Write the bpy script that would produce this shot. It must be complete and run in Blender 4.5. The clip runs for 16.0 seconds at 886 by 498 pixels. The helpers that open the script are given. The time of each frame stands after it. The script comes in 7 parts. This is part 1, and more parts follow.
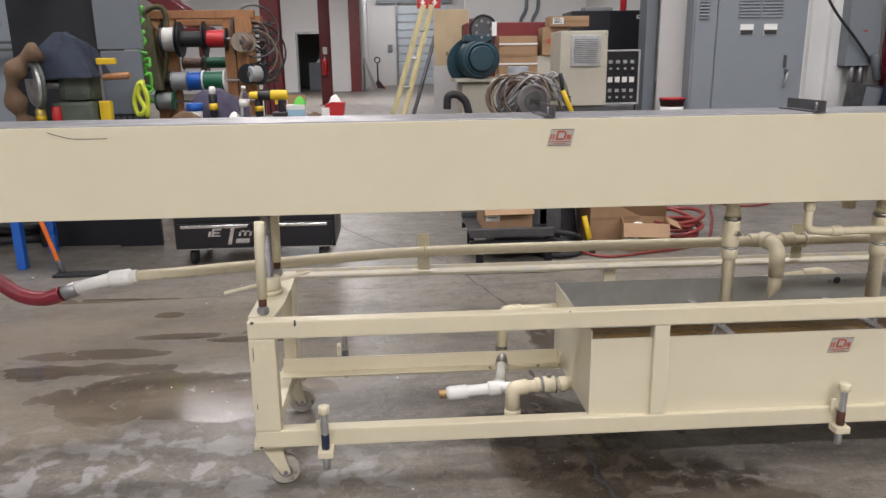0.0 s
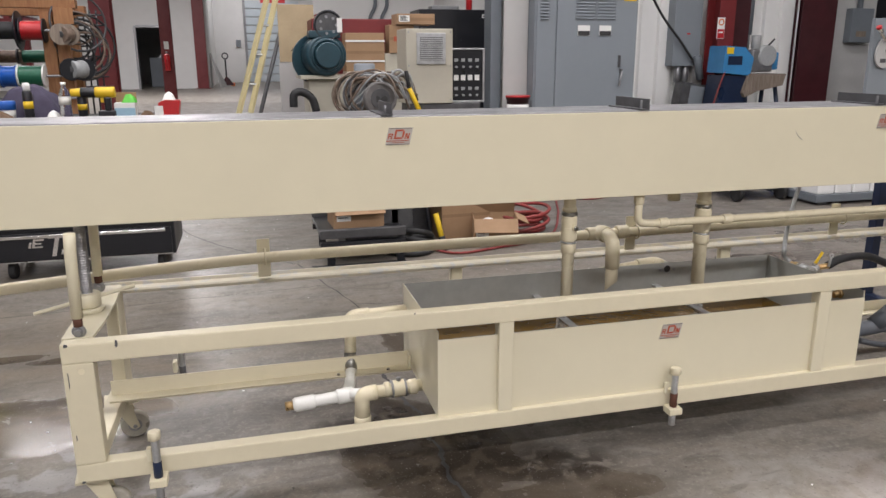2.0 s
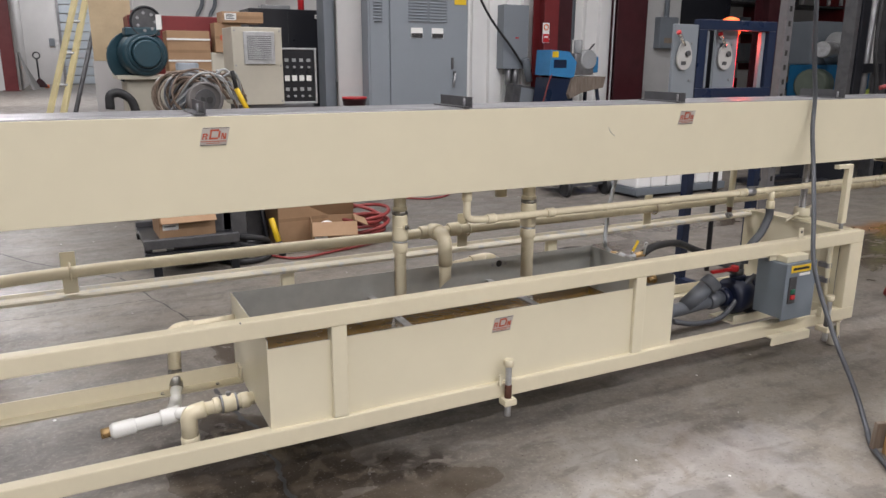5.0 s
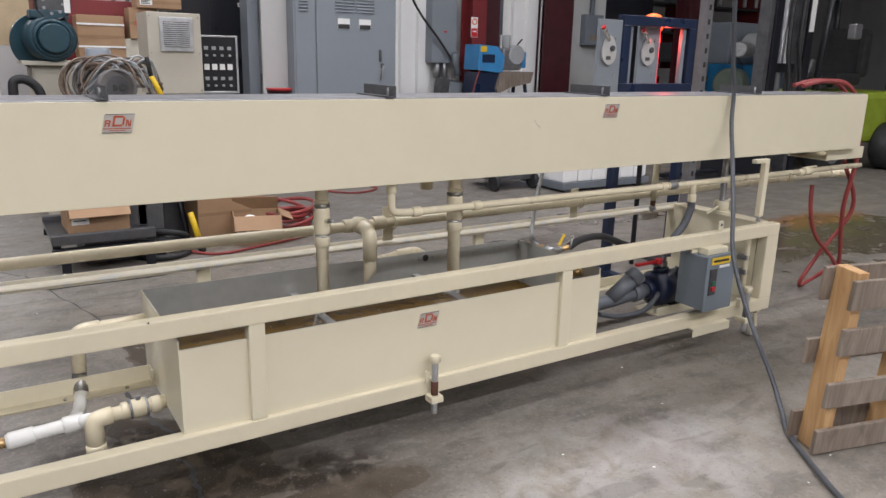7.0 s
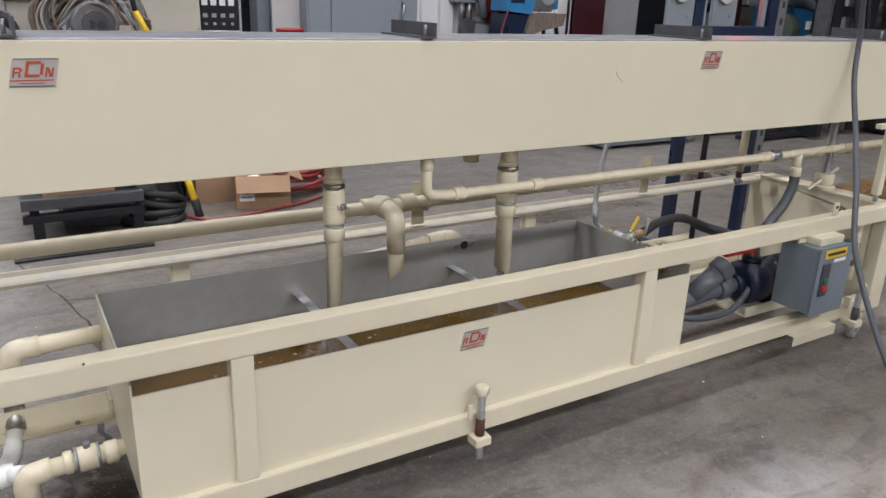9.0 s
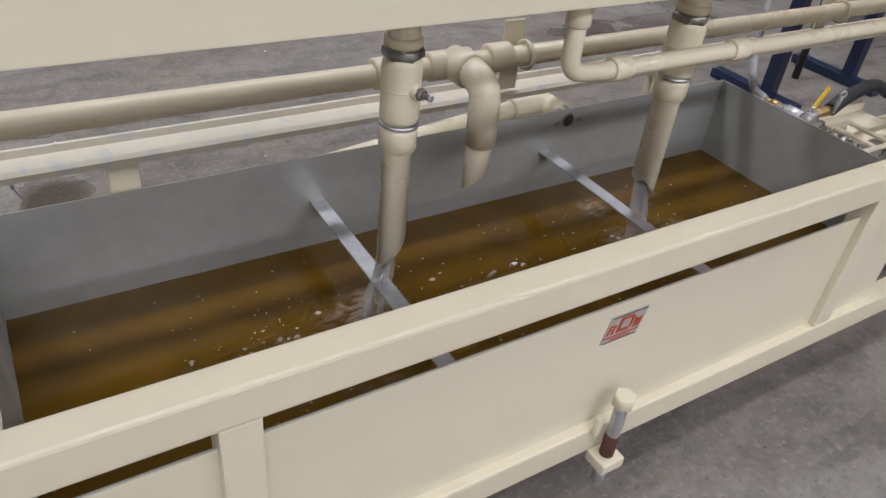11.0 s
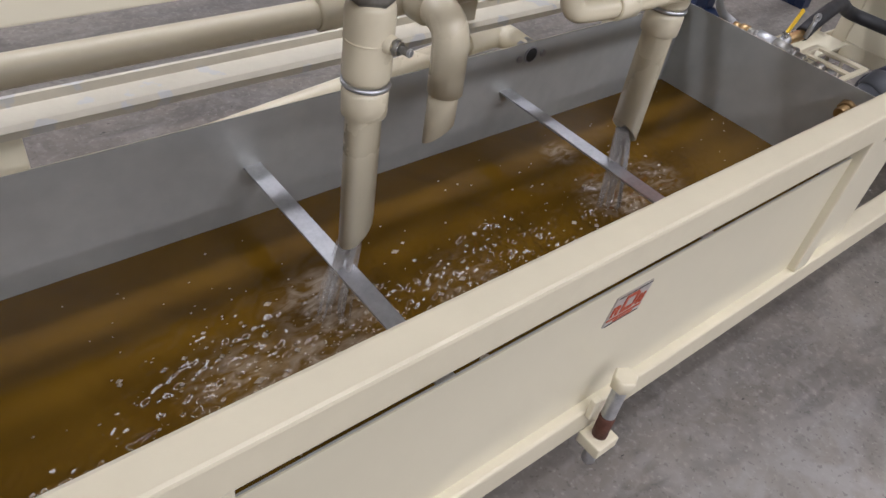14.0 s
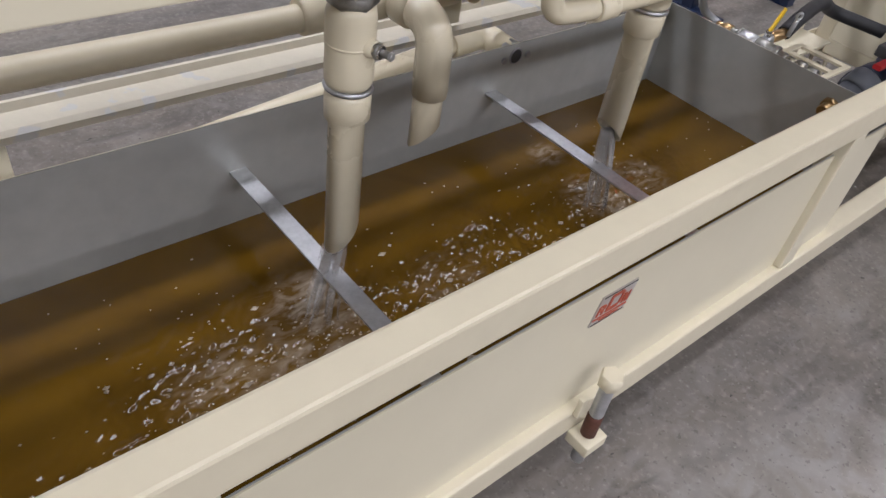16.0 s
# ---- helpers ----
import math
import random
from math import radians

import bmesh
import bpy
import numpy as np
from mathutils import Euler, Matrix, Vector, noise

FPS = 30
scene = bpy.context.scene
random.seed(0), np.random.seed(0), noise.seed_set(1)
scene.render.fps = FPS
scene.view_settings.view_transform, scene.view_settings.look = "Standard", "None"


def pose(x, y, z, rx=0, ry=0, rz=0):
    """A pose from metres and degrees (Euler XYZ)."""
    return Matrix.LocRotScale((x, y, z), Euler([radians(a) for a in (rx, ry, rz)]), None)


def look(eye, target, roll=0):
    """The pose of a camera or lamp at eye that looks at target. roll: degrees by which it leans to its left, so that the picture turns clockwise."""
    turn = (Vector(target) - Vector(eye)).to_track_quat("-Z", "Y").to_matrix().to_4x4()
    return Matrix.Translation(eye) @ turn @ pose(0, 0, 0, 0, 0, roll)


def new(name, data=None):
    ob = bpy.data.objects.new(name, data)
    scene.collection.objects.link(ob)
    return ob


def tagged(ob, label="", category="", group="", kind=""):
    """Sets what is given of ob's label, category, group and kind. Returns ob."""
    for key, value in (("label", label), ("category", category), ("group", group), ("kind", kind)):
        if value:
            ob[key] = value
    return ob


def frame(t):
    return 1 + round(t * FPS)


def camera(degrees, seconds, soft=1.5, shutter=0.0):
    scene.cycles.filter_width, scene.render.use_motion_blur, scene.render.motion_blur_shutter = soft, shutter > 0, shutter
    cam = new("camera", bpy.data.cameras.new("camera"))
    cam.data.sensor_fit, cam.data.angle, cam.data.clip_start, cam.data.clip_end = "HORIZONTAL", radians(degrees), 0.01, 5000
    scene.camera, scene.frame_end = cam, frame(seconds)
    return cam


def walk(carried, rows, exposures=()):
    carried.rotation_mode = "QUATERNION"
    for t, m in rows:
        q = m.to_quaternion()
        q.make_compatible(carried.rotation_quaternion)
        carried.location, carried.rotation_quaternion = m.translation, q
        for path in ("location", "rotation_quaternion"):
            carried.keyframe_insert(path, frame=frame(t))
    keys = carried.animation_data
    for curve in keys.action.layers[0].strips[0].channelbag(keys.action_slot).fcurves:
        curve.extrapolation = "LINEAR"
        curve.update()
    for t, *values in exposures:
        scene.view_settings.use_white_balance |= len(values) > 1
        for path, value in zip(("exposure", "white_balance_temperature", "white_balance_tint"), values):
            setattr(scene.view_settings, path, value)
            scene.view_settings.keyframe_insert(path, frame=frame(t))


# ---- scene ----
cam = camera(62.4, 16.0)
PATH = [
    (0, (0.099, 0.092, 1.313), (0.216, 2.022, 0.820), -0.8),
    (0.5, (0.117, 0.112, 1.304), (0.322, 2.037, 0.813), -0.6),
    (1, (0.135, 0.134, 1.303), (0.433, 2.048, 0.810), -0.5),
    (1.5, (0.152, 0.145, 1.309), (0.556, 2.040, 0.809), -0.4),
    (2, (0.170, 0.152, 1.311), (0.659, 2.026, 0.807), -0.2),
    (2.5, (0.179, 0.152, 1.311), (0.743, 2.006, 0.806), -0.1),
    (3, (0.200, 0.147, 1.301), (0.826, 1.984, 0.801), -0.1),
    (3.5, (0.207, 0.154, 1.299), (0.901, 1.967, 0.799), 0.0),
    (4, (0.216, 0.162, 1.297), (0.976, 1.951, 0.798), 0.0),
    (4.5, (0.234, 0.174, 1.297), (1.051, 1.938, 0.794), 0.2),
    (5, (0.240, 0.172, 1.294), (1.118, 1.908, 0.796), 0.3),
    (7.5, (0.335, 0.260, 1.273), (1.388, 1.894, 0.752), 1.6),
    (8, (0.460, 0.407, 1.278), (1.502, 2.038, 0.732), 1.7),
    (8.5, (0.515, 0.560, 1.246), (1.540, 2.187, 0.665), 1.9),
    (9, (0.544, 0.804, 1.234), (1.532, 2.424, 0.586), 2.0),
    (9.5, (0.617, 1.038, 1.198), (1.582, 2.635, 0.469), 2.2),
    (10, (0.706, 1.300, 1.175), (1.621, 2.858, 0.320), 2.9),
    (10.2, (0.725, 1.384, 1.169), (1.623, 2.908, 0.235), 3.6),
    (12.5, (0.803, 1.860, 1.089), (1.844, 2.948, -0.228), 10.1),
    (13, (0.805, 1.860, 1.089), (1.852, 2.937, -0.230), 10.1),
    (13.5, (0.804, 1.864, 1.089), (1.860, 2.932, -0.232), 10.2),
    (14, (0.806, 1.860, 1.089), (1.864, 2.930, -0.228), 10.0),
    (14.5, (0.806, 1.857, 1.090), (1.869, 2.926, -0.224), 10.0),
    (15, (0.806, 1.857, 1.092), (1.872, 2.922, -0.223), 10.0),
    (15.5, (0.810, 1.857, 1.093), (1.881, 2.918, -0.221), 9.9),
    (16, (0.811, 1.853, 1.093), (1.887, 2.913, -0.219), 9.7),
]
walk(cam, [(t, look(eye, target, roll)) for t, eye, target, roll in PATH],
     exposures=[(0.0, -0.16, 6400, 10), (5.0, -0.13, 6300, 10), (7.5, -0.13, 6100, 10), (9.5, -0.17, 5950, 10), (12.5, -0.2, 5870, 13), (16.0, -0.2, 5870, 13)])

# ---- world and lights ----
world = bpy.data.worlds.new("hall_air")
scene.world = world
world.use_nodes = True
world.node_tree.nodes["Background"].inputs[0].default_value = (0.9, 0.95, 1.0, 1)
world.node_tree.nodes["Background"].inputs[1].default_value = 0.12

CEIL = 7.4
# Ceiling lights unseen; far, recess, side and y=-11.5 ones are added fill.
LAMPS = [(-3.5, 1.2), (0.8, 1.2), (5.2, 1.2), (-3.5, 4.9), (0.8, 4.9), (5.2, 4.9), (-3.0, 15.0), (5.2, -4.6), (0.8, -4.6), (-3.6, -4.6), (-3.0, 26.0), (0.6, 42.0), (5.2, -11.5), (0.8, -11.5), (-3.6, -11.5), (-10.0, -2.0), (11.5, -4.6)]
for k, (lx, ly) in enumerate(LAMPS):
    d = bpy.data.lights.new("high_bay_light", "AREA")
    d.shape, d.size, d.size_y = "RECTANGLE", 4.2, 0.6
    d.energy = 350 if abs(lx) > 9 else 350 if ly < -8 else 250 if ly < 0 else (45 if ly < 3 else (160 if ly < 14 else (330 if ly < 20 else (1500 if ly < 30 else 260))))
    d.color = (1.0, 0.955, 0.965)
    lo = new("high_bay_light", d)
    lo.matrix_world = pose(lx, ly, CEIL - 0.62)

# ---- materials ----
def mat(name, col, rough=0.5, metal=0.0, var=0.12, scale=6.0, bump=0.0, bscale=60.0, col2=None, spec=0.5, rvar=0.1, wear=None, wscale=14.0, wamt=0.64, coat=0.0):
    """Two scales of noise over a base colour, fine relief, and optional worn spots of colour wear."""
    m = bpy.data.materials.new(name)
    m.use_nodes = True
    nt = m.node_tree
    n, l = nt.nodes, nt.links
    b = n["Principled BSDF"]
    tc = n.new("ShaderNodeTexCoord")
    n1 = n.new("ShaderNodeTexNoise")
    n1.inputs["Scale"].default_value, n1.inputs["Detail"].default_value = scale, 6
    l.new(tc.outputs["Object"], n1.inputs["Vector"])
    n2 = n.new("ShaderNodeTexNoise")
    n2.inputs["Scale"].default_value, n2.inputs["Detail"].default_value = scale * 9, 4
    l.new(tc.outputs["Object"], n2.inputs["Vector"])
    add = n.new("ShaderNodeMath")
    add.operation = "MULTIPLY_ADD"
    add.inputs[1].default_value = 0.35
    l.new(n2.outputs["Fac"], add.inputs[0])
    l.new(n1.outputs["Fac"], add.inputs[2])
    ramp = n.new("ShaderNodeValToRGB")
    ramp.color_ramp.elements[0].position, ramp.color_ramp.elements[1].position = 0.45, 0.95
    c2 = col2 or tuple(c * (1 - var * 2) for c in col)
    ramp.color_ramp.elements[0].color = (*col, 1)
    ramp.color_ramp.elements[1].color = (*c2, 1)
    l.new(add.outputs[0], ramp.inputs[0])
    out = ramp.outputs[0]
    if wear:
        n3 = n.new("ShaderNodeTexNoise")
        n3.inputs["Scale"].default_value, n3.inputs["Detail"].default_value = wscale, 8
        l.new(tc.outputs["Object"], n3.inputs["Vector"])
        r3 = n.new("ShaderNodeValToRGB")
        r3.color_ramp.elements[0].position, r3.color_ramp.elements[1].position = wamt, wamt + 0.03
        l.new(n3.outputs["Fac"], r3.inputs[0])
        mx = n.new("ShaderNodeMix")
        mx.data_type = "RGBA"
        l.new(r3.outputs[0], mx.inputs[0])
        l.new(out, mx.inputs[6])
        mx.inputs[7].default_value = (*wear, 1)
        out = mx.outputs[2]
    l.new(out, b.inputs["Base Color"])
    mr = n.new("ShaderNodeMapRange")
    mr.inputs[1].default_value, mr.inputs[2].default_value = 0.3, 0.7
    mr.inputs[3].default_value, mr.inputs[4].default_value = max(rough - rvar, 0.02), min(rough + rvar, 1)
    l.new(n1.outputs["Fac"], mr.inputs[0])
    l.new(mr.outputs[0], b.inputs["Roughness"])
    b.inputs["Metallic"].default_value = metal
    b.inputs["Specular IOR Level"].default_value = spec
    b.inputs["Coat Weight"].default_value = coat
    if bump:
        n4 = n.new("ShaderNodeTexNoise")
        n4.inputs["Scale"].default_value, n4.inputs["Detail"].default_value = bscale, 5
        l.new(tc.outputs["Object"], n4.inputs["Vector"])
        bp = n.new("ShaderNodeBump")
        bp.inputs["Strength"].default_value, bp.inputs["Distance"].default_value = bump, 0.004
        l.new(n4.outputs["Fac"], bp.inputs["Height"])
        l.new(bp.outputs[0], b.inputs["Normal"])
    return m


CREAM = mat("cream_paint", (0.675, 0.622, 0.458), 0.33, var=0.035, scale=1.7, bump=0.05, bscale=25, rvar=0.06)
RAIL_WORN = mat("bare_worn_cream", (0.62, 0.575, 0.45), 0.38, var=0.08, scale=5, bump=0.1, bscale=60, wear=(0.50, 0.495, 0.46), wscale=24, wamt=0.56)
CREAM_WORN = mat("cream_paint_worn", (0.655, 0.595, 0.43), 0.4, var=0.05, scale=4, bump=0.12, bscale=40, wear=(0.22, 0.19, 0.15), wscale=17, wamt=0.73)
PIPE_CREAM = mat("painted_pipe", (0.70, 0.63, 0.45), 0.3, var=0.05, scale=7, bump=0.06, bscale=30, wear=(0.45, 0.38, 0.25), wscale=22, wamt=0.72)
PVC_WHITE = mat("white_pvc", (0.82, 0.82, 0.78), 0.35, var=0.05, scale=9, wear=(0.6, 0.58, 0.5), wscale=30, wamt=0.66)
PVC_GREY = mat("grey_pvc", (0.11, 0.12, 0.135), 0.38, var=0.08)
STAINLESS = mat("stainless_sheet", (0.47, 0.475, 0.44), 0.44, metal=0.45, var=0.16, scale=3, bump=0.07, bscale=70, rvar=0.12)
GALV = mat("galvanised_steel", (0.62, 0.63, 0.64), 0.4, metal=0.85, var=0.2, scale=18, bump=0.1, bscale=60)
STEEL = mat("bare_steel", (0.36, 0.36, 0.37), 0.42, metal=0.8, var=0.15, scale=9, bump=0.08)
DARKSTEEL = mat("dark_steel", (0.12, 0.12, 0.125), 0.5, metal=0.5, var=0.2, scale=9)
RUST = mat("rusty_thread", (0.13, 0.05, 0.03), 0.7, metal=0.2, var=0.3, scale=30, bump=0.4, bscale=150)
STEEL_WORN = mat("tarnished_steel", (0.34, 0.33, 0.30), 0.38, metal=0.75, var=0.25, scale=40, bump=0.15, bscale=120, wear=(0.60, 0.56, 0.42), wscale=60, wamt=0.6)
CHROME = mat("chrome", (0.75, 0.75, 0.76), 0.14, metal=1.0, var=0.03)
BRASS = mat("brass_fitting", (0.50, 0.34, 0.16), 0.35, metal=0.9, var=0.15, scale=30)
PLATE = mat("plate_aluminium", (0.50, 0.47, 0.43), 0.42, metal=0.35, var=0.08, scale=20)
LOGO_RED = mat("logo_red", (0.42, 0.075, 0.03), 0.5, var=0.08, scale=30)
NAVY = mat("navy_paint", (0.012, 0.022, 0.055), 0.35, var=0.1)
BLACK = mat("black_paint", (0.012, 0.013, 0.017), 0.35, var=0.1, scale=3)
BLACKRUB = mat("black_rubber", (0.018, 0.018, 0.019), 0.65, var=0.15, scale=12)
CABLEGREY = mat("grey_cable", (0.075, 0.08, 0.09), 0.5, var=0.1)
ELEC_GREY = mat("switchgear_grey", (0.22, 0.245, 0.27), 0.45, var=0.04, scale=2)
LIGHT_GREY = mat("light_grey_panel", (0.46, 0.455, 0.44), 0.45, var=0.04, scale=1.5)
MID_GREY = mat("mid_grey_paint", (0.15, 0.17, 0.19), 0.45, var=0.06, scale=3)
BOX_GREY = mat("starter_grey", (0.17, 0.20, 0.23), 0.45, var=0.05, scale=6)
RED_STEEL = mat("red_oxide_steel", (0.165, 0.018, 0.02), 0.5, var=0.12, scale=4, bump=0.06)
DKRED_STEEL = mat("dark_red_steel", (0.055, 0.010, 0.014), 0.5, var=0.15, scale=4)
RED = mat("red_plastic", (0.5, 0.02, 0.025), 0.35, var=0.08)
REDHOSE = mat("red_hose", (0.20, 0.018, 0.03), 0.42, var=0.15, scale=10, bump=0.1)
REDAIR = mat("red_air_hose", (0.26, 0.04, 0.036), 0.5, var=0.12, scale=12)
ORANGE = mat("orange_plastic", (0.75, 0.16, 0.015), 0.4, var=0.08)
YELLOW = mat("yellow_plastic", (0.75, 0.50, 0.02), 0.4, var=0.06)
HIVIS = mat("hi_vis_yellow", (0.62, 0.68, 0.05), 0.6, var=0.1)
LIME = mat("lime_plastic", (0.12, 0.55, 0.06), 0.5, var=0.12, scale=20)
WHITE = mat("white_paint", (0.80, 0.80, 0.78), 0.5, var=0.03, scale=1.2)
BLUISH_WHITE = mat("bluish_white_door", (0.52, 0.58, 0.62), 0.5, var=0.05, scale=0.6)
WALLWHITE = mat("white_wall", (0.74, 0.735, 0.72), 0.7, var=0.06, scale=0.4, bump=0.05, bscale=8)
PAPER = mat("paper_label", (0.78, 0.78, 0.75), 0.6, var=0.04)
# Also the black put in for shade inside holes and slots.
INK = mat("ink_and_hole_dark", (0.03, 0.03, 0.03), 0.6, var=0.05)
CARD = mat("cardboard", (0.36, 0.225, 0.125), 0.75, var=0.08, scale=6, bump=0.08, bscale=30)
CARD_IN = mat("cardboard_inside", (0.30, 0.185, 0.10), 0.8, var=0.1, scale=6)
PLY = mat("plywood_sheet", (0.46, 0.36, 0.22), 0.65, var=0.1, scale=5, bump=0.05)
BLUE = mat("blue_plastic", (0.02, 0.12, 0.5), 0.35, var=0.08)
BLUEMACH = mat("machine_blue", (0.05, 0.24, 0.50), 0.4, var=0.1, scale=5)
TEALBLUE = mat("teal_blue_paint", (0.01, 0.11, 0.24), 0.4, var=0.12, scale=5)
TEAL = mat("motor_teal", (0.020, 0.058, 0.078), 0.42, var=0.15, scale=6, bump=0.1, bscale=30)
OLIVE = mat("machine_olive", (0.085, 0.105, 0.08), 0.5, var=0.15, scale=6)
PUMPBLUE = mat("pump_blue", (0.007, 0.012, 0.035), 0.4, var=0.15, scale=12, bump=0.2, bscale=60)
DENIM = mat("navy_cloth", (0.02, 0.028, 0.05), 0.9, var=0.25, scale=9, bump=0.5, bscale=120)
TANCLOTH = mat("brown_cloth", (0.16, 0.10, 0.06), 0.9, var=0.2, scale=8, bump=0.5, bscale=120)
PURPLE = mat("violet_cloth", (0.07, 0.06, 0.10), 0.9, var=0.2, scale=8, bump=0.5, bscale=120)
CANVAS = mat("olive_canvas", (0.10, 0.095, 0.045), 0.85, var=0.2, scale=10, bump=0.4, bscale=90)
GOLD = mat("gold_can", (0.55, 0.42, 0.12), 0.35, metal=0.4, var=0.1, scale=20)
LADDER_FRP = mat("ladder_fibreglass", (0.66, 0.58, 0.32), 0.45, var=0.08, scale=6)
COPPERWIRE = mat("brown_wire", (0.22, 0.16, 0.12), 0.5, var=0.25, scale=40)
WIRE_WHITE = mat("white_wire", (0.75, 0.74, 0.7), 0.45, var=0.1, scale=60)
WIRE_GREEN = mat("green_wire", (0.015, 0.13, 0.07), 0.4, var=0.1, scale=60)
WIRE_GREY = mat("grey_wire", (0.35, 0.36, 0.36), 0.45, var=0.1, scale=60)
FORKGREEN = mat("forklift_lime", (0.28, 0.36, 0.03), 0.4, var=0.1)
CMU = mat("painted_block", (0.42, 0.42, 0.41), 0.7, var=0.06, scale=2, bump=0.1, bscale=30)
GREENISH = mat("cream_cabinet", (0.50, 0.47, 0.385), 0.42, var=0.05, scale=3)


def emit(name, col, strength):
    m = bpy.data.materials.new(name)
    m.use_nodes = True
    b = m.node_tree.nodes["Principled BSDF"]
    b.inputs["Base Color"].default_value = (*col, 1)
    b.inputs["Emission Color"].default_value = (*col, 1)
    b.inputs["Emission Strength"].default_value = strength
    return m


LAMP_GLOW = emit("light_diffuser", (1.0, 0.955, 0.965), 6.0)
ORANGE_GLOW = emit("orange_beacon_lens", (1.0, 0.13, 0.02), 1.6)
RED_GLOW = emit("red_strip_lens", (1.0, 0.02, 0.04), 2.2)


def wood_mat(name, c1, c2, rough=0.65):
    m = bpy.data.materials.new(name)
    m.use_nodes = True
    n, l = m.node_tree.nodes, m.node_tree.links
    b = n["Principled BSDF"]
    tc = n.new("ShaderNodeTexCoord")
    mp = n.new("ShaderNodeMapping")
    mp.inputs["Scale"].default_value = (14, 14, 1.6)
    l.new(tc.outputs["Object"], mp.inputs[0])
    ns = n.new("ShaderNodeTexNoise")
    ns.inputs["Scale"].default_value, ns.inputs["Detail"].default_value, ns.inputs["Distortion"].default_value = 3, 8, 1.2
    l.new(mp.outputs[0], ns.inputs["Vector"])
    oi = n.new("ShaderNodeObjectInfo")
    ad = n.new("ShaderNodeMath")
    ad.operation = "MULTIPLY_ADD"
    ad.inputs[1].default_value = 0.25
    l.new(oi.outputs["Random"], ad.inputs[0])
    l.new(ns.outputs["Fac"], ad.inputs[2])
    rp = n.new("ShaderNodeValToRGB")
    rp.color_ramp.elements[0].position, rp.color_ramp.elements[1].position = 0.35, 0.85
    rp.color_ramp.elements[0].color, rp.color_ramp.elements[1].color = (*c1, 1), (*c2, 1)
    l.new(ad.outputs[0], rp.inputs[0])
    l.new(rp.outputs[0], b.inputs["Base Color"])
    b.inputs["Roughness"].default_value = rough
    bp = n.new("ShaderNodeBump")
    bp.inputs["Strength"].default_value, bp.inputs["Distance"].default_value = 0.25, 0.003
    l.new(ns.outputs["Fac"], bp.inputs["Height"])
    l.new(bp.outputs[0], b.inputs["Normal"])
    return m


PINE = wood_mat("fresh_pine", (0.56, 0.37, 0.18), (0.40, 0.22, 0.09))
GREYWOOD = wood_mat("weathered_board", (0.30, 0.25, 0.20), (0.16, 0.125, 0.095))
RACKWOOD = wood_mat("rack_timber", (0.40, 0.20, 0.085), (0.25, 0.11, 0.045))


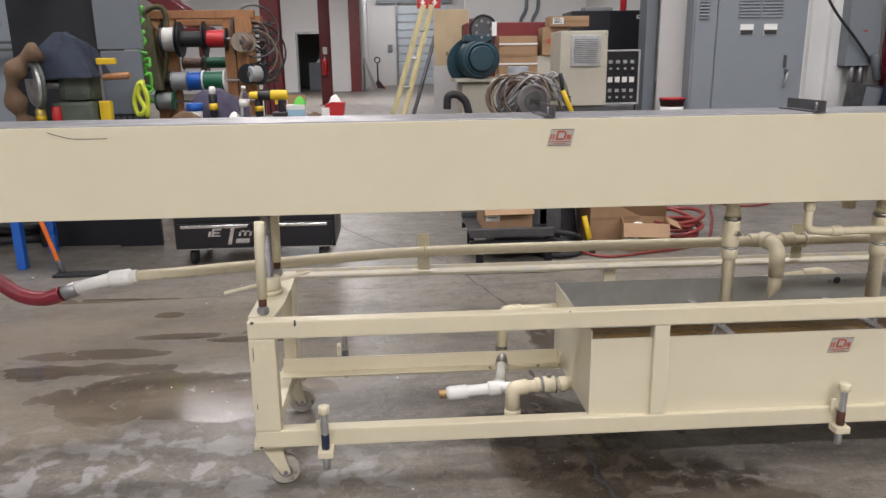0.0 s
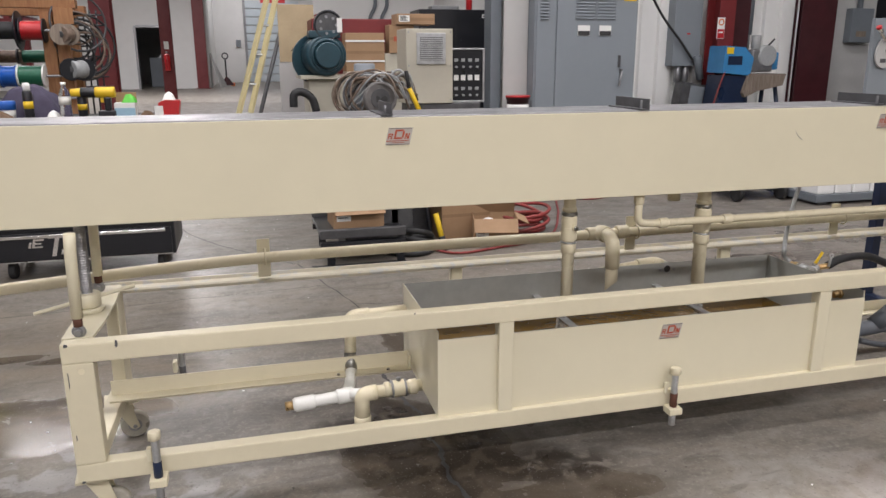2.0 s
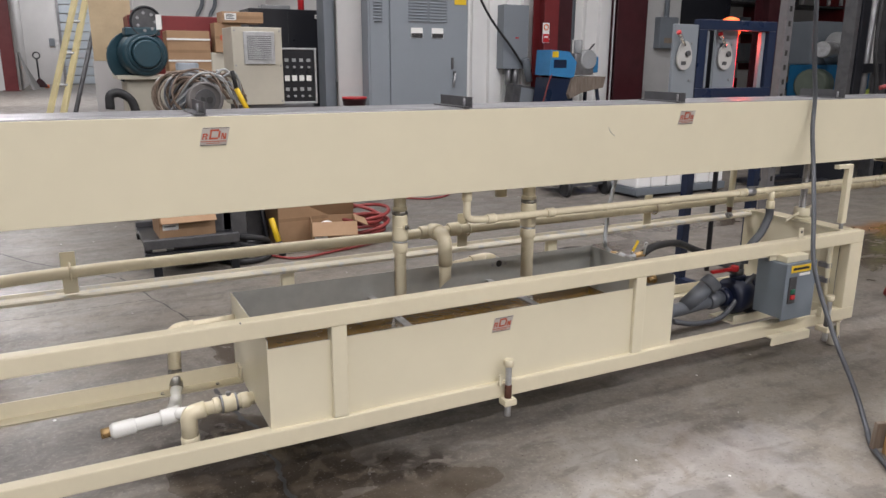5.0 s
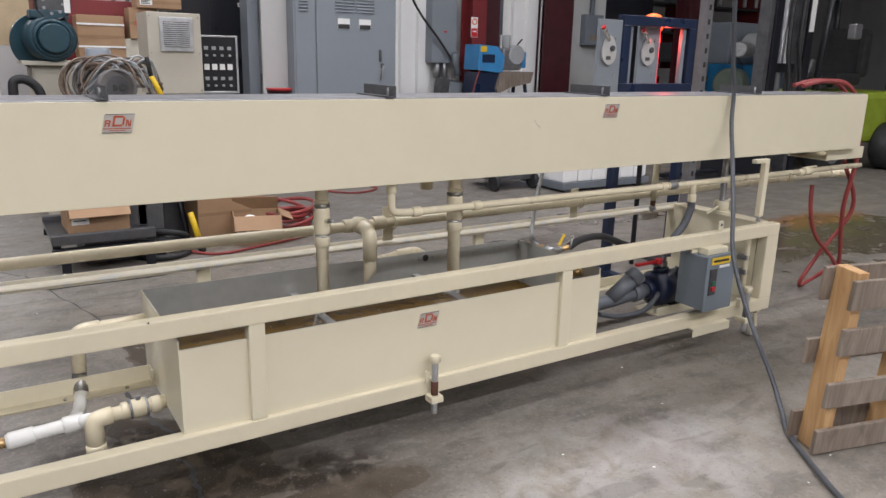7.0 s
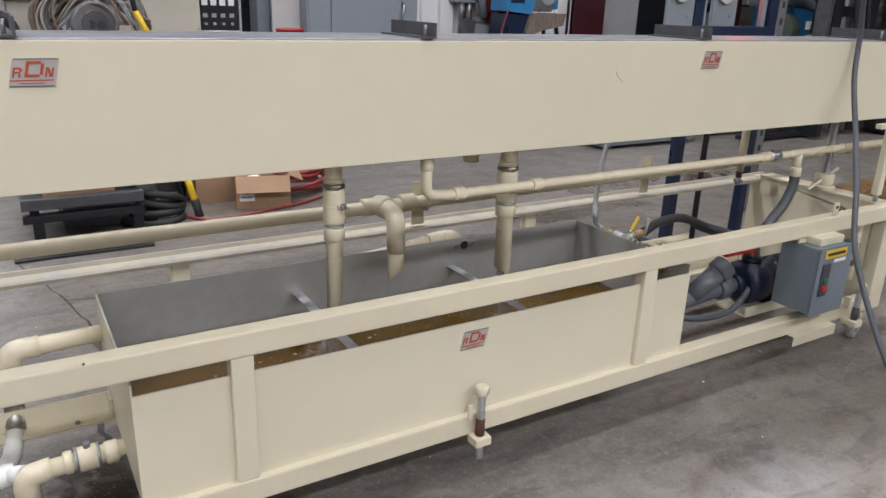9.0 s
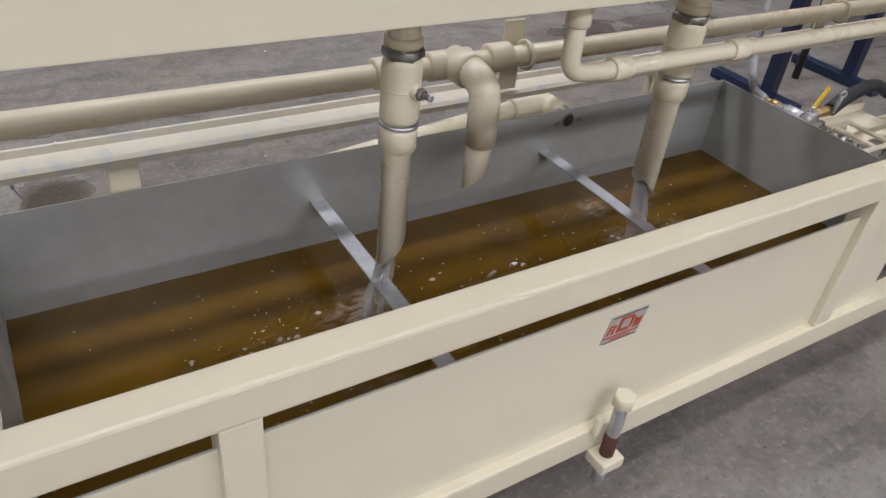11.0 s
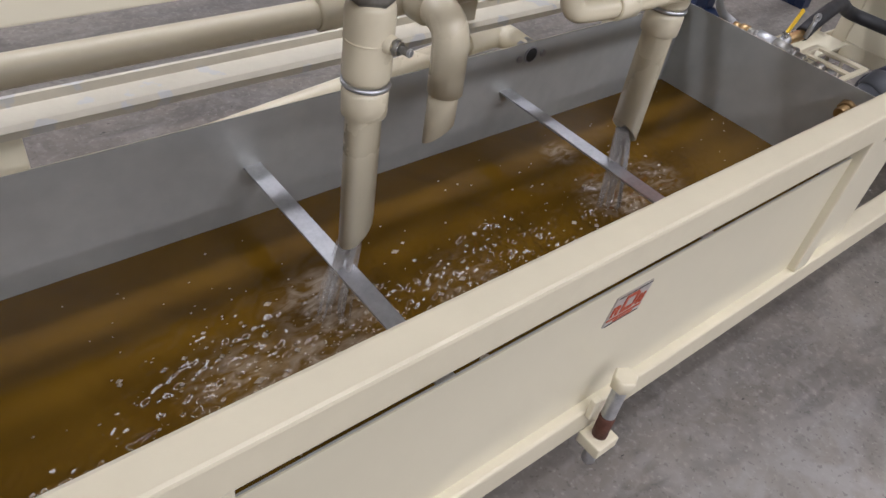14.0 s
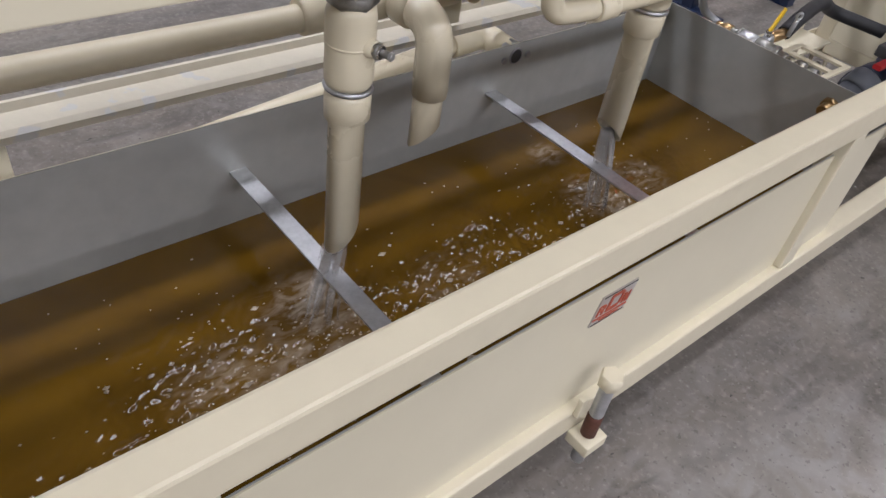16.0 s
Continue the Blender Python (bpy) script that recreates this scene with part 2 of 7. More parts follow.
def floor_mat():
    """Worn concrete: cloudy grey, fine speckle, dry pale films, and wet brown stains with shapes of their own."""
    m = bpy.data.materials.new("worn_concrete")
    m.use_nodes = True
    n, l = m.node_tree.nodes, m.node_tree.links
    b = n["Principled BSDF"]
    tc = n.new("ShaderNodeTexCoord")

    drag = n.new("ShaderNodeMapping")
    drag.inputs["Scale"].default_value = (0.34, 1.0, 1.0)
    drag.inputs["Rotation"].default_value = (0, 0, 0.06)
    l.new(tc.outputs["Object"], drag.inputs[0])

    def nz(scale, detail=6, dist=0.0, dragged=False):
        x = n.new("ShaderNodeTexNoise")
        x.inputs["Scale"].default_value, x.inputs["Detail"].default_value, x.inputs["Distortion"].default_value = scale, detail, dist
        l.new(drag.outputs[0] if dragged else tc.outputs["Object"], x.inputs["Vector"])
        return x.outputs["Fac"]

    def ramp(src, p0, p1, c0=(0, 0, 0), c1=(1, 1, 1)):
        r = n.new("ShaderNodeValToRGB")
        r.color_ramp.elements[0].position, r.color_ramp.elements[1].position = p0, p1
        r.color_ramp.elements[0].color, r.color_ramp.elements[1].color = (*c0, 1), (*c1, 1)
        l.new(src, r.inputs[0])
        return r.outputs[0]

    def mix(fac, a, c):
        x = n.new("ShaderNodeMix")
        x.data_type = "RGBA"
        l.new(fac, x.inputs[0])
        for src, k in ((a, 6), (c, 7)):
            if isinstance(src, tuple):
                x.inputs[k].default_value = (*src, 1)
            else:
                l.new(src, x.inputs[k])
        return x.outputs[2]

    def math_(op, a, c):
        x = n.new("ShaderNodeMath")
        x.operation = op
        for src, k in ((a, 0), (c, 1)):
            if isinstance(src, (int, float)):
                x.inputs[k].default_value = src
            else:
                l.new(src, x.inputs[k])
        return x.outputs[0]

    def blot(cx, cy, rx, ry, soft, wob=0.5):
        """A stain round (cx, cy) with an uneven outline."""
        mp = n.new("ShaderNodeMapping")
        mp.inputs["Location"].default_value = (-cx / rx, -cy / ry, 0)
        mp.inputs["Scale"].default_value = (1 / rx, 1 / ry, 0)
        l.new(tc.outputs["Object"], mp.inputs[0])
        ln = n.new("ShaderNodeVectorMath")
        ln.operation = "LENGTH"
        l.new(mp.outputs[0], ln.inputs[0])
        w = math_("MULTIPLY", math_("SUBTRACT", blob_noise, 0.5), wob * 4)
        return ramp(math_("ADD", ln.outputs["Value"], w), 1.0 - soft, 1.0, (1, 1, 1), (0, 0, 0))

    blob_noise = nz(2.6, 8, 0.6)
    base = ramp(nz(0.5, 8), 0.3, 0.72, (0.195, 0.175, 0.148), (0.139, 0.125, 0.108))
    base = mix(ramp(nz(3.2, 8, 0.8, True), 0.42, 0.75), base, (0.188, 0.162, 0.130))
    base = mix(math_("MULTIPLY", ramp(nz(7.5, 9, 0.4, True), 0.50, 0.66), 0.62), base, (0.098, 0.090, 0.080))
    base = mix(math_("MULTIPLY", ramp(nz(16, 9, 0.5), 0.52, 0.64), 0.5), base, (0.095, 0.085, 0.073))
    base = mix(math_("MULTIPLY", ramp(nz(60, 6), 0.52, 0.72), 0.55), base, (0.300, 0.275, 0.240))
    base = mix(math_("MULTIPLY", ramp(nz(11, 10, 1.0, True), 0.52, 0.68), 0.5), base, (0.245, 0.228, 0.205))
    base = mix(math_("MULTIPLY", ramp(nz(4.2, 10, 1.2), 0.56, 0.72), 0.5), base, (0.085, 0.075, 0.064))
    base = mix(math_("MULTIPLY", ramp(nz(22, 9, 0.8), 0.54, 0.70), 0.45), base, (0.250, 0.236, 0.218))
    base = mix(ramp(nz(38, 3), 0.715, 0.73), base, (0.050, 0.043, 0.036))
    pale = math_("MULTIPLY", ramp(nz(9.0, 10, 0.5), 0.50, 0.56), blot(-1.05, 2.35, 1.2, 0.45, 0.4))
    pale = math_("MULTIPLY", pale, 0.7)
    base = mix(pale, base, (0.36, 0.35, 0.345))
    wet = blot(-0.80, 2.93, 0.58, 0.25, 0.12, 0.22)
    for cx, cy, rx, ry in ((-1.75, 3.22, 0.75, 0.10), (-1.0, 3.62, 0.22, 0.05), (-1.35, 3.40, 0.45, 0.06), (-0.62, 3.55, 0.25, 0.05), (-1.15, 3.95, 0.1, 0.06), (-1.6, 4.25, 0.5, 0.04), (0.75, 2.35, 0.42, 0.42), (1.0, 1.98, 0.5, 0.13), (5.9, 3.3, 1.5, 0.7), (0.8, 3.4, 0.12, 0.3), (3.6, 4.2, 0.7, 0.2), (4.6, 4.6, 0.9, 0.3)):
        wet = math_("MAXIMUM", wet, blot(cx, cy, rx, ry, 0.3, 0.45))
    wet = math_("MULTIPLY", wet, ramp(nz(7, 6, 1.0), 0.30, 0.42))
    col = mix(math_("MULTIPLY", wet, 0.85), base, (0.058, 0.043, 0.028))
    brown = blot(6.3, 3.75, 0.9, 0.22, 0.4, 0.5)
    col = mix(math_("MULTIPLY", brown, 0.8), col, (0.20, 0.095, 0.035))
    blue = math_("MULTIPLY", blot(2.2, 1.75, 0.3, 0.16, 0.7, 0.5), 0.35)
    col = mix(blue, col, (0.13, 0.14, 0.19))
    soak = math_("MULTIPLY", blot(-1.0, 2.75, 1.5, 0.95, 0.35, 0.4), math_("MULTIPLY", ramp(nz(3.4, 9, 1.2, True), 0.40, 0.58), 0.3))
    col = mix(soak, col, (0.068, 0.056, 0.043))
    dust = math_("MULTIPLY", blot(2.3, 1.5, 2.2, 0.9, 0.75, 0.3), math_("MULTIPLY", ramp(nz(6.0, 9, 0.8), 0.32, 0.60), 0.45))
    col = mix(dust, col, (0.32, 0.285, 0.24))
    pale2 = math_("MULTIPLY", blot(1.95, 1.72, 0.8, 0.42, 0.6, 0.4), math_("MULTIPLY", ramp(nz(8.0, 9, 0.9), 0.36, 0.60), 0.6))
    col = mix(pale2, col, (0.36, 0.34, 0.325))
    tan_ = math_("MULTIPLY", blot(-1.3, 3.4, 1.6, 1.1, 0.5, 0.4), math_("MULTIPLY", ramp(nz(2.2, 8, 0.8, True), 0.36, 0.58), 0.55))
    col = mix(tan_, col, (0.25, 0.205, 0.15))
    spat = math_("MAXIMUM", blot(0.74, 2.32, 0.34, 0.36, 0.45, 0.5), blot(0.98, 2.2, 0.34, 0.16, 0.5, 0.6))
    spat = math_("MAXIMUM", spat, blot(0.52, 2.55, 0.3, 0.2, 0.4, 0.4))
    spat = math_("MULTIPLY", spat, ramp(nz(13, 8, 0.5), 0.40, 0.50))
    col = mix(math_("MULTIPLY", spat, 0.92), col, (0.034, 0.027, 0.021))
    col = mix(math_("MULTIPLY", ramp(nz(85, 4), 0.61, 0.66), 0.4), col, (0.07, 0.062, 0.054))
    col = mix(math_("MULTIPLY", ramp(nz(120, 3), 0.64, 0.69), 0.35), col, (0.36, 0.34, 0.31))
    col = mix(math_("MULTIPLY", ramp(nz(9, 10, 0.6, True), 0.58, 0.64), 0.35), col, (0.075, 0.066, 0.056))
    l.new(col, b.inputs["Base Color"])
    rr = math_("ADD", math_("MULTIPLY", nz(4.0, 6), 0.42), 0.23)
    damp = blot(-0.2, 3.2, 2.6, 1.3, 0.6, 0.6)
    rr = math_("SUBTRACT", rr, math_("MULTIPLY", damp, 0.09))
    rr = math_("MAXIMUM", math_("SUBTRACT", rr, math_("MULTIPLY", wet, 0.22)), 0.09)
    l.new(rr, b.inputs["Roughness"])
    b.inputs["Specular IOR Level"].default_value = 0.38
    bp = n.new("ShaderNodeBump")
    bp.inputs["Strength"].default_value, bp.inputs["Distance"].default_value = 0.2, 0.004
    l.new(nz(26, 6), bp.inputs["Height"])
    l.new(bp.outputs[0], b.inputs["Normal"])
    return m


FLOOR = floor_mat()


def water_mat():
    """Murky brown water, paler and greyer with stirred-in air round the two streams."""
    m = bpy.data.materials.new("murky_water")
    m.use_nodes = True
    n, l = m.node_tree.nodes, m.node_tree.links
    b = n["Principled BSDF"]
    ge = n.new("ShaderNodeNewGeometry")
    ns = n.new("ShaderNodeTexNoise")
    ns.inputs["Scale"].default_value, ns.inputs["Detail"].default_value, ns.inputs["Distortion"].default_value = 5, 6, 1.0
    l.new(ge.outputs["Position"], ns.inputs["Vector"])
    rp = n.new("ShaderNodeValToRGB")
    rp.color_ramp.elements[0].position, rp.color_ramp.elements[1].position = 0.3, 0.75
    rp.color_ramp.elements[0].color, rp.color_ramp.elements[1].color = (0.108, 0.057, 0.005, 1), (0.066, 0.033, 0.003, 1)
    l.new(ns.outputs["Fac"], rp.inputs[0])
    mp = n.new("ShaderNodeMapping")
    mp.inputs["Rotation"].default_value, mp.inputs["Scale"].default_value = (0, 0, 0.9), (26, 60, 26)
    l.new(ge.outputs["Position"], mp.inputs["Vector"])
    fn = n.new("ShaderNodeTexNoise")
    fn.inputs["Scale"].default_value, fn.inputs["Detail"].default_value, fn.inputs["Distortion"].default_value = 1.0, 5, 0.8
    l.new(mp.outputs[0], fn.inputs["Vector"])
    total = None
    for cx, cy, rad, amp in ((1.20, 2.48, 0.10, 0.75), (1.22, 2.52, 0.05, 0.8), (1.16, 2.40, 0.10, 0.5), (1.80, 2.45, 0.085, 0.95), (1.81, 2.60, 0.05, 0.6), (1.93, 2.45, 0.07, 0.5), (1.05, 2.42, 0.10, 0.4), (1.42, 2.42, 0.09, 0.22)):
        ds = n.new("ShaderNodeVectorMath")
        ds.operation = "DISTANCE"
        ds.inputs[1].default_value = (cx, cy, 0.311)
        l.new(ge.outputs["Position"], ds.inputs[0])
        mr = n.new("ShaderNodeMapRange")
        mr.interpolation_type = "SMOOTHSTEP"
        mr.inputs[1].default_value, mr.inputs[2].default_value = 0.0, rad
        mr.inputs[3].default_value, mr.inputs[4].default_value = amp, 0.0
        l.new(ds.outputs["Value"], mr.inputs[0])
        if total is None:
            total = mr.outputs[0]
        else:
            ad = n.new("ShaderNodeMath")
            ad.operation = "MAXIMUM"
            l.new(total, ad.inputs[0])
            l.new(mr.outputs[0], ad.inputs[1])
            total = ad.outputs[0]
    fr = n.new("ShaderNodeMapRange")
    fr.inputs[1].default_value, fr.inputs[2].default_value = 0.42, 0.72
    fr.inputs[3].default_value, fr.inputs[4].default_value = 0.05, 1.0
    l.new(fn.outputs["Fac"], fr.inputs[0])
    mu = n.new("ShaderNodeMath")
    mu.operation = "MULTIPLY"
    l.new(total, mu.inputs[0])
    l.new(fr.outputs[0], mu.inputs[1])
    mx = n.new("ShaderNodeMix")
    mx.data_type = "RGBA"
    l.new(mu.outputs[0], mx.inputs[0])
    l.new(rp.outputs[0], mx.inputs[6])
    mx.inputs[7].default_value = (0.46, 0.40, 0.32, 1)
    l.new(mx.outputs[2], b.inputs["Base Color"])
    b.inputs["Roughness"].default_value = 0.06
    b.inputs["IOR"].default_value = 1.33
    b.inputs["Specular IOR Level"].default_value = 0.36
    return m


WATER = water_mat()


def clear_mat(name, col, rough=0.05, ior=1.33, clear=1.0):
    m = bpy.data.materials.new(name)
    m.use_nodes = True
    b = m.node_tree.nodes["Principled BSDF"]
    b.inputs["Base Color"].default_value = (*col, 1)
    b.inputs["Transmission Weight"].default_value = clear
    b.inputs["Roughness"].default_value = rough
    b.inputs["IOR"].default_value = ior
    return m


CLEAR = clear_mat("clear_plastic", (0.93, 0.95, 0.97), 0.08, 1.2)
SPLASH = clear_mat("falling_water", (0.80, 0.77, 0.72), 0.25, 1.2, 0.35)
SPLASH.node_tree.nodes["Principled BSDF"].inputs["Alpha"].default_value = 0.22

# ---- mesh helpers ----
def put(bm, verts, faces):
    vs = [bm.verts.new(v) for v in verts]
    for f in faces:
        try:
            bm.faces.new([vs[i] for i in f])
        except ValueError:
            pass
    return vs


def box(bm, x0, x1, y0, y1, z0, z1, bev=0.0, m=None):
    """A box, its edges chamfered by bev."""
    t = bmesh.new()
    bmesh.ops.create_cube(t, size=1)
    for v in t.verts:
        v.co = Vector((x0 + (v.co.x + 0.5) * (x1 - x0), y0 + (v.co.y + 0.5) * (y1 - y0), z0 + (v.co.z + 0.5) * (z1 - z0)))
    bev = min(bev, 0.45 * min(abs(x1 - x0), abs(y1 - y0), abs(z1 - z0)))
    if bev > 0:
        bmesh.ops.bevel(t, geom=list(t.edges), offset=bev, segments=2, affect="EDGES", profile=0.6)
    if m is not None:
        bmesh.ops.transform(t, matrix=m, verts=t.verts)
    merge(bm, t)
    return bm


def merge(bm, t):
    t.verts.index_update()
    vs = [bm.verts.new(v.co) for v in t.verts]
    for f in t.faces:
        nf = bm.faces.new([vs[v.index] for v in f.verts])
        nf.smooth = f.smooth
    t.free()


def frames(pts):
    pts = [Vector(p) for p in pts]
    out, prev = [], None
    for i, p in enumerate(pts):
        d = (pts[min(i + 1, len(pts) - 1)] - pts[max(i - 1, 0)]).normalized()
        if prev is None:
            a = Vector((0, 0, 1)) if abs(d.z) < 0.9 else Vector((1, 0, 0))
            u = d.cross(a).normalized()
        else:
            u = (prev - d * prev.dot(d)).normalized()
        prev = u
        out.append((p, u, d.cross(u).normalized()))
    return out


def sweep(bm, pts, r, seg=12, cap=True):
    """A round tube along pts; r is one radius or one for each point."""
    rs = r if isinstance(r, (list, tuple)) else [r] * len(pts)
    rings = []
    for (p, u, w), rad in zip(frames(pts), rs):
        rings.append([bm.verts.new(p + (u * math.cos(2 * math.pi * k / seg) + w * math.sin(2 * math.pi * k / seg)) * rad) for k in range(seg)])
    for a, c in zip(rings, rings[1:]):
        for k in range(seg):
            bm.faces.new((a[k], a[(k + 1) % seg], c[(k + 1) % seg], c[k])).smooth = True
    if cap:
        bm.faces.new(rings[0][::-1])
        bm.faces.new(rings[-1])
    return bm


def cyl(bm, p0, p1, r, seg=16, r1=None):
    """A cylinder or cone with flat, slightly eased ends."""
    p0, p1 = Vector(p0), Vector(p1)
    r1 = r if r1 is None else r1
    e = min(0.12 * min(r, r1), 0.2 * (p1 - p0).length)
    d = (p1 - p0).normalized()
    return sweep(bm, [p0, p0 + d * e, p1 - d * e, p1], [max(r - e, 1e-4), r, r1, max(r1 - e, 1e-4)], seg)


def fillet(pts, rad, n=6):
    """A polyline with its corners rounded."""
    pts = [Vector(p) for p in pts]
    out = [pts[0]]
    for a, b, c in zip(pts, pts[1:], pts[2:]):
        k = min(rad, 0.45 * (a - b).length, 0.45 * (c - b).length)
        p, q = b + (a - b).normalized() * k, b + (c - b).normalized() * k
        for i in range(n + 1):
            t = i / n
            out.append(p * (1 - t) ** 2 + b * 2 * t * (1 - t) + q * t * t)
    return out + [pts[-1]]


def smooth_path(pts, n=8):
    """A Catmull-Rom curve through pts."""
    P = [Vector(p) for p in pts]
    P = [P[0] * 2 - P[1]] + P + [P[-1] * 2 - P[-2]]
    out = []
    for i in range(1, len(P) - 2):
        a, b, c, d = P[i - 1:i + 3]
        for k in range(n):
            t = k / n
            out.append(0.5 * (2 * b + (c - a) * t + (2 * a - 5 * b + 4 * c - d) * t * t + (3 * b - a - 3 * c + d) * t ** 3))
    return out + [P[-2]]


def torus(bm, c, axis, R, r, seg=28, sub=8):
    ax = Vector(axis).normalized()
    u = ax.orthogonal().normalized()
    w = ax.cross(u)
    rings = []
    for i in range(seg):
        a = 2 * math.pi * i / seg
        o = u * math.cos(a) + w * math.sin(a)
        rings.append([bm.verts.new(Vector(c) + o * (R + r * math.cos(2 * math.pi * k / sub)) + ax * r * math.sin(2 * math.pi * k / sub)) for k in range(sub)])
    for i in range(seg):
        a, b = rings[i], rings[(i + 1) % seg]
        for k in range(sub):
            bm.faces.new((a[k], b[k], b[(k + 1) % sub], a[(k + 1) % sub])).smooth = True
    return bm


def prism(bm, outline, axis, a, b):
    """An outline (pairs in the plane square to axis) pushed from a to b along it."""
    def at(p, v):
        return {"x": (v, p[0], p[1]), "y": (p[0], v, p[1]), "z": (p[0], p[1], v)}[axis]
    n = len(outline)
    vs = [bm.verts.new(at(p, a)) for p in outline] + [bm.verts.new(at(p, b)) for p in outline]
    bm.faces.new(vs[:n])
    bm.faces.new(vs[n:][::-1])
    for k in range(n):
        bm.faces.new((vs[k], vs[n + k], vs[n + (k + 1) % n], vs[(k + 1) % n]))
    return bm


def mesh_of(name, bm):
    bmesh.ops.recalc_face_normals(bm, faces=bm.faces)
    me = bpy.data.meshes.new(name)
    bm.to_mesh(me)
    bm.free()
    return me


def part(name, bm, material, parent, label=""):
    me = mesh_of(name, bm)
    me.materials.append(material)
    ob = new(name, me)
    ob.parent = parent
    if parent.type == "EMPTY":
        ob.matrix_parent_inverse = Matrix.Translation(-parent.location)
    if label:
        ob["label"] = label
    return ob


def thing(name, label, category, at=(0, 0, 0), group="", kind=""):
    ob = new(name)
    ob.empty_display_size = 0.1
    ob.location = at
    return tagged(ob, label, category, group, kind)


def single(name, bm, material, label, category, group="", kind=""):
    me = mesh_of(name, bm)
    me.materials.append(material)
    return tagged(new(name, me), label, category, group, kind)


def B(*a, **k):
    return box(bmesh.new(), *a, **k)


def C(*a, **k):
    return cyl(bmesh.new(), *a, **k)


def S(*a, **k):
    return sweep(bmesh.new(), *a, **k)


def structure(name, bm, material, label=""):
    return single(name, bm, material, label or name.replace("_", " "), "structure", kind="structure")

# ---- the hall ----
structure("floor", B(-24, 30, -22, 52, -0.2, 0.0), FLOOR, "worn grey concrete floor with wet stains")
structure("ceiling", B(-24, 30, -22, 52, CEIL, CEIL + 0.2), WALLWHITE, "white roof deck over the hall")
structure("wall_south", B(-24, 30, -22.3, -22, 0, CEIL), WALLWHITE, "plain white hall wall")
structure("wall_west", B(-24.3, -24, -22, 52, 0, CEIL), WALLWHITE, "plain white hall wall")
structure("wall_east", B(30, 30.3, -22, 52, 0, CEIL), CMU, "grey hall wall")
structure("wall_north", B(-1.5, 30, 46, 46.3, 0, CEIL), WALLWHITE, "white far wall with a roller door")
# far wall with a doorway through it
bm = bmesh.new()
box(bm, -24, -4.52, 37, 37.25, 0, CEIL)
box(bm, -3.0, -1.5, 37, 37.25, 0, CEIL)
box(bm, -4.52, -3.0, 37, 37.25, 2.72, CEIL)
structure("wall_northwest", bm, WALLWHITE, "white far wall with an open doorway")
structure("wall_behind_doorway", B(-8, -1.6, 45, 45.2, 0, CEIL), CMU, "dim wall behind the doorway")
structure("wall_recess", B(-1.6, -1.45, 37.25, 46, 0, CEIL), WALLWHITE, "white return wall")
bm = bmesh.new()
box(bm, -4.62, -4.52, 36.96, 37.3, 0, 2.8)
box(bm, -4.52, -3.0, 36.96, 37.3, 2.72, 2.82)
structure("door_1", bm, STEEL, "steel frame of the open doorway")
# white wall with conduits, and the wall of the switch room
structure("wall_white", B(1.32, 3.38, 13.0, 13.2, 0, CEIL), WALLWHITE, "white painted wall behind the machines")
structure("wall_return", B(3.38, 3.5, 9.9, 13.2, 0, CEIL), WALLWHITE, "white return wall")


def corrugated(x0, x1, y, z0, z1):
    bm = bmesh.new()
    prof, x, k = [], x0, 0
    while x < x1:
        prof += [(x, y), (x + 0.20, y), (x + 0.215, y + 0.055), (x + 0.265, y + 0.055)]
        x += 0.28
    prof.append((x, y))
    back = [(x, y + 0.09), (x0, y + 0.09)]
    return prism(bm, prof + back, "z", z0, z1)


structure("wall_corrugated", corrugated(3.5, 7.78, 9.6, 0, CEIL), WHITE, "white ribbed sheet metal wall")
structure("wall_block", B(8.42, 9.28, 9.55, 9.8, 0, CEIL), CMU, "grey painted block wall")
structure("wall_dim", B(9.0, 30, 17, 17.2, 0, CEIL), CMU, "grey wall in the next bay")
structure("wall_upper", B(9.28, 13.0, 9.62, 9.8, 3.1, CEIL), CMU, "grey wall over the wide opening")
# Black sheet paints the darkness inside the opening; no curtain hangs there.
structure("dark_curtain", B(9.28, 10.55, 9.70, 9.74, 0, 3.1), BLACK, "black sheet put in for the shade of the opening")


def h_column(name, x, y, w, d, z1, m, label):
    """A rolled steel column: two flanges and a web."""
    t = thing(name, label, "steel column", (x, y, 0), "red steel columns", "structure")
    part("flange", B(x - w / 2, x + w / 2, y - d / 2, y - d / 2 + 0.018, 0, z1, 0.003), m, t)
    part("flange", B(x - w / 2, x + w / 2, y + d / 2 - 0.018, y + d / 2, 0, z1, 0.003), m, t)
    part("web", B(x - 0.008, x + 0.008, y - d / 2 + 0.018, y + d / 2 - 0.018, 0, z1), m, t)
    part("base_plate", B(x - w * 0.7, x + w * 0.7, y - d * 0.7, y + d * 0.7, 0, 0.02, 0.003), m, t)
    return t


h_column("steel_column", -1.94, 13.0, 0.30, 0.32, CEIL - 0.01, RED_STEEL, "tall red oxide steel hall column")
h_column("steel_column", -2.14, 25.0, 0.34, 0.36, CEIL - 0.01, RED_STEEL, "tall red oxide steel hall column with extinguisher")
h_column("steel_column", -1.78, 36.8, 0.50, 0.34, CEIL - 0.01, RED_STEEL, "red oxide steel column against the white wall")
h_column("steel_column", 6.45, 9.25, 0.24, 0.3, CEIL - 0.01, RED_STEEL, "bright red steel column beside the ribbed wall")
t = h_column("steel_column", 6.78, 9.42, 0.36, 0.2, CEIL - 0.01, DKRED_STEEL, "dark red steel column against the ribbed wall")
h_column("steel_column", 8.12, 9.5, 0.58, 0.3, CEIL - 0.01, DKRED_STEEL, "dark red steel column at the end of the ribbed wall")
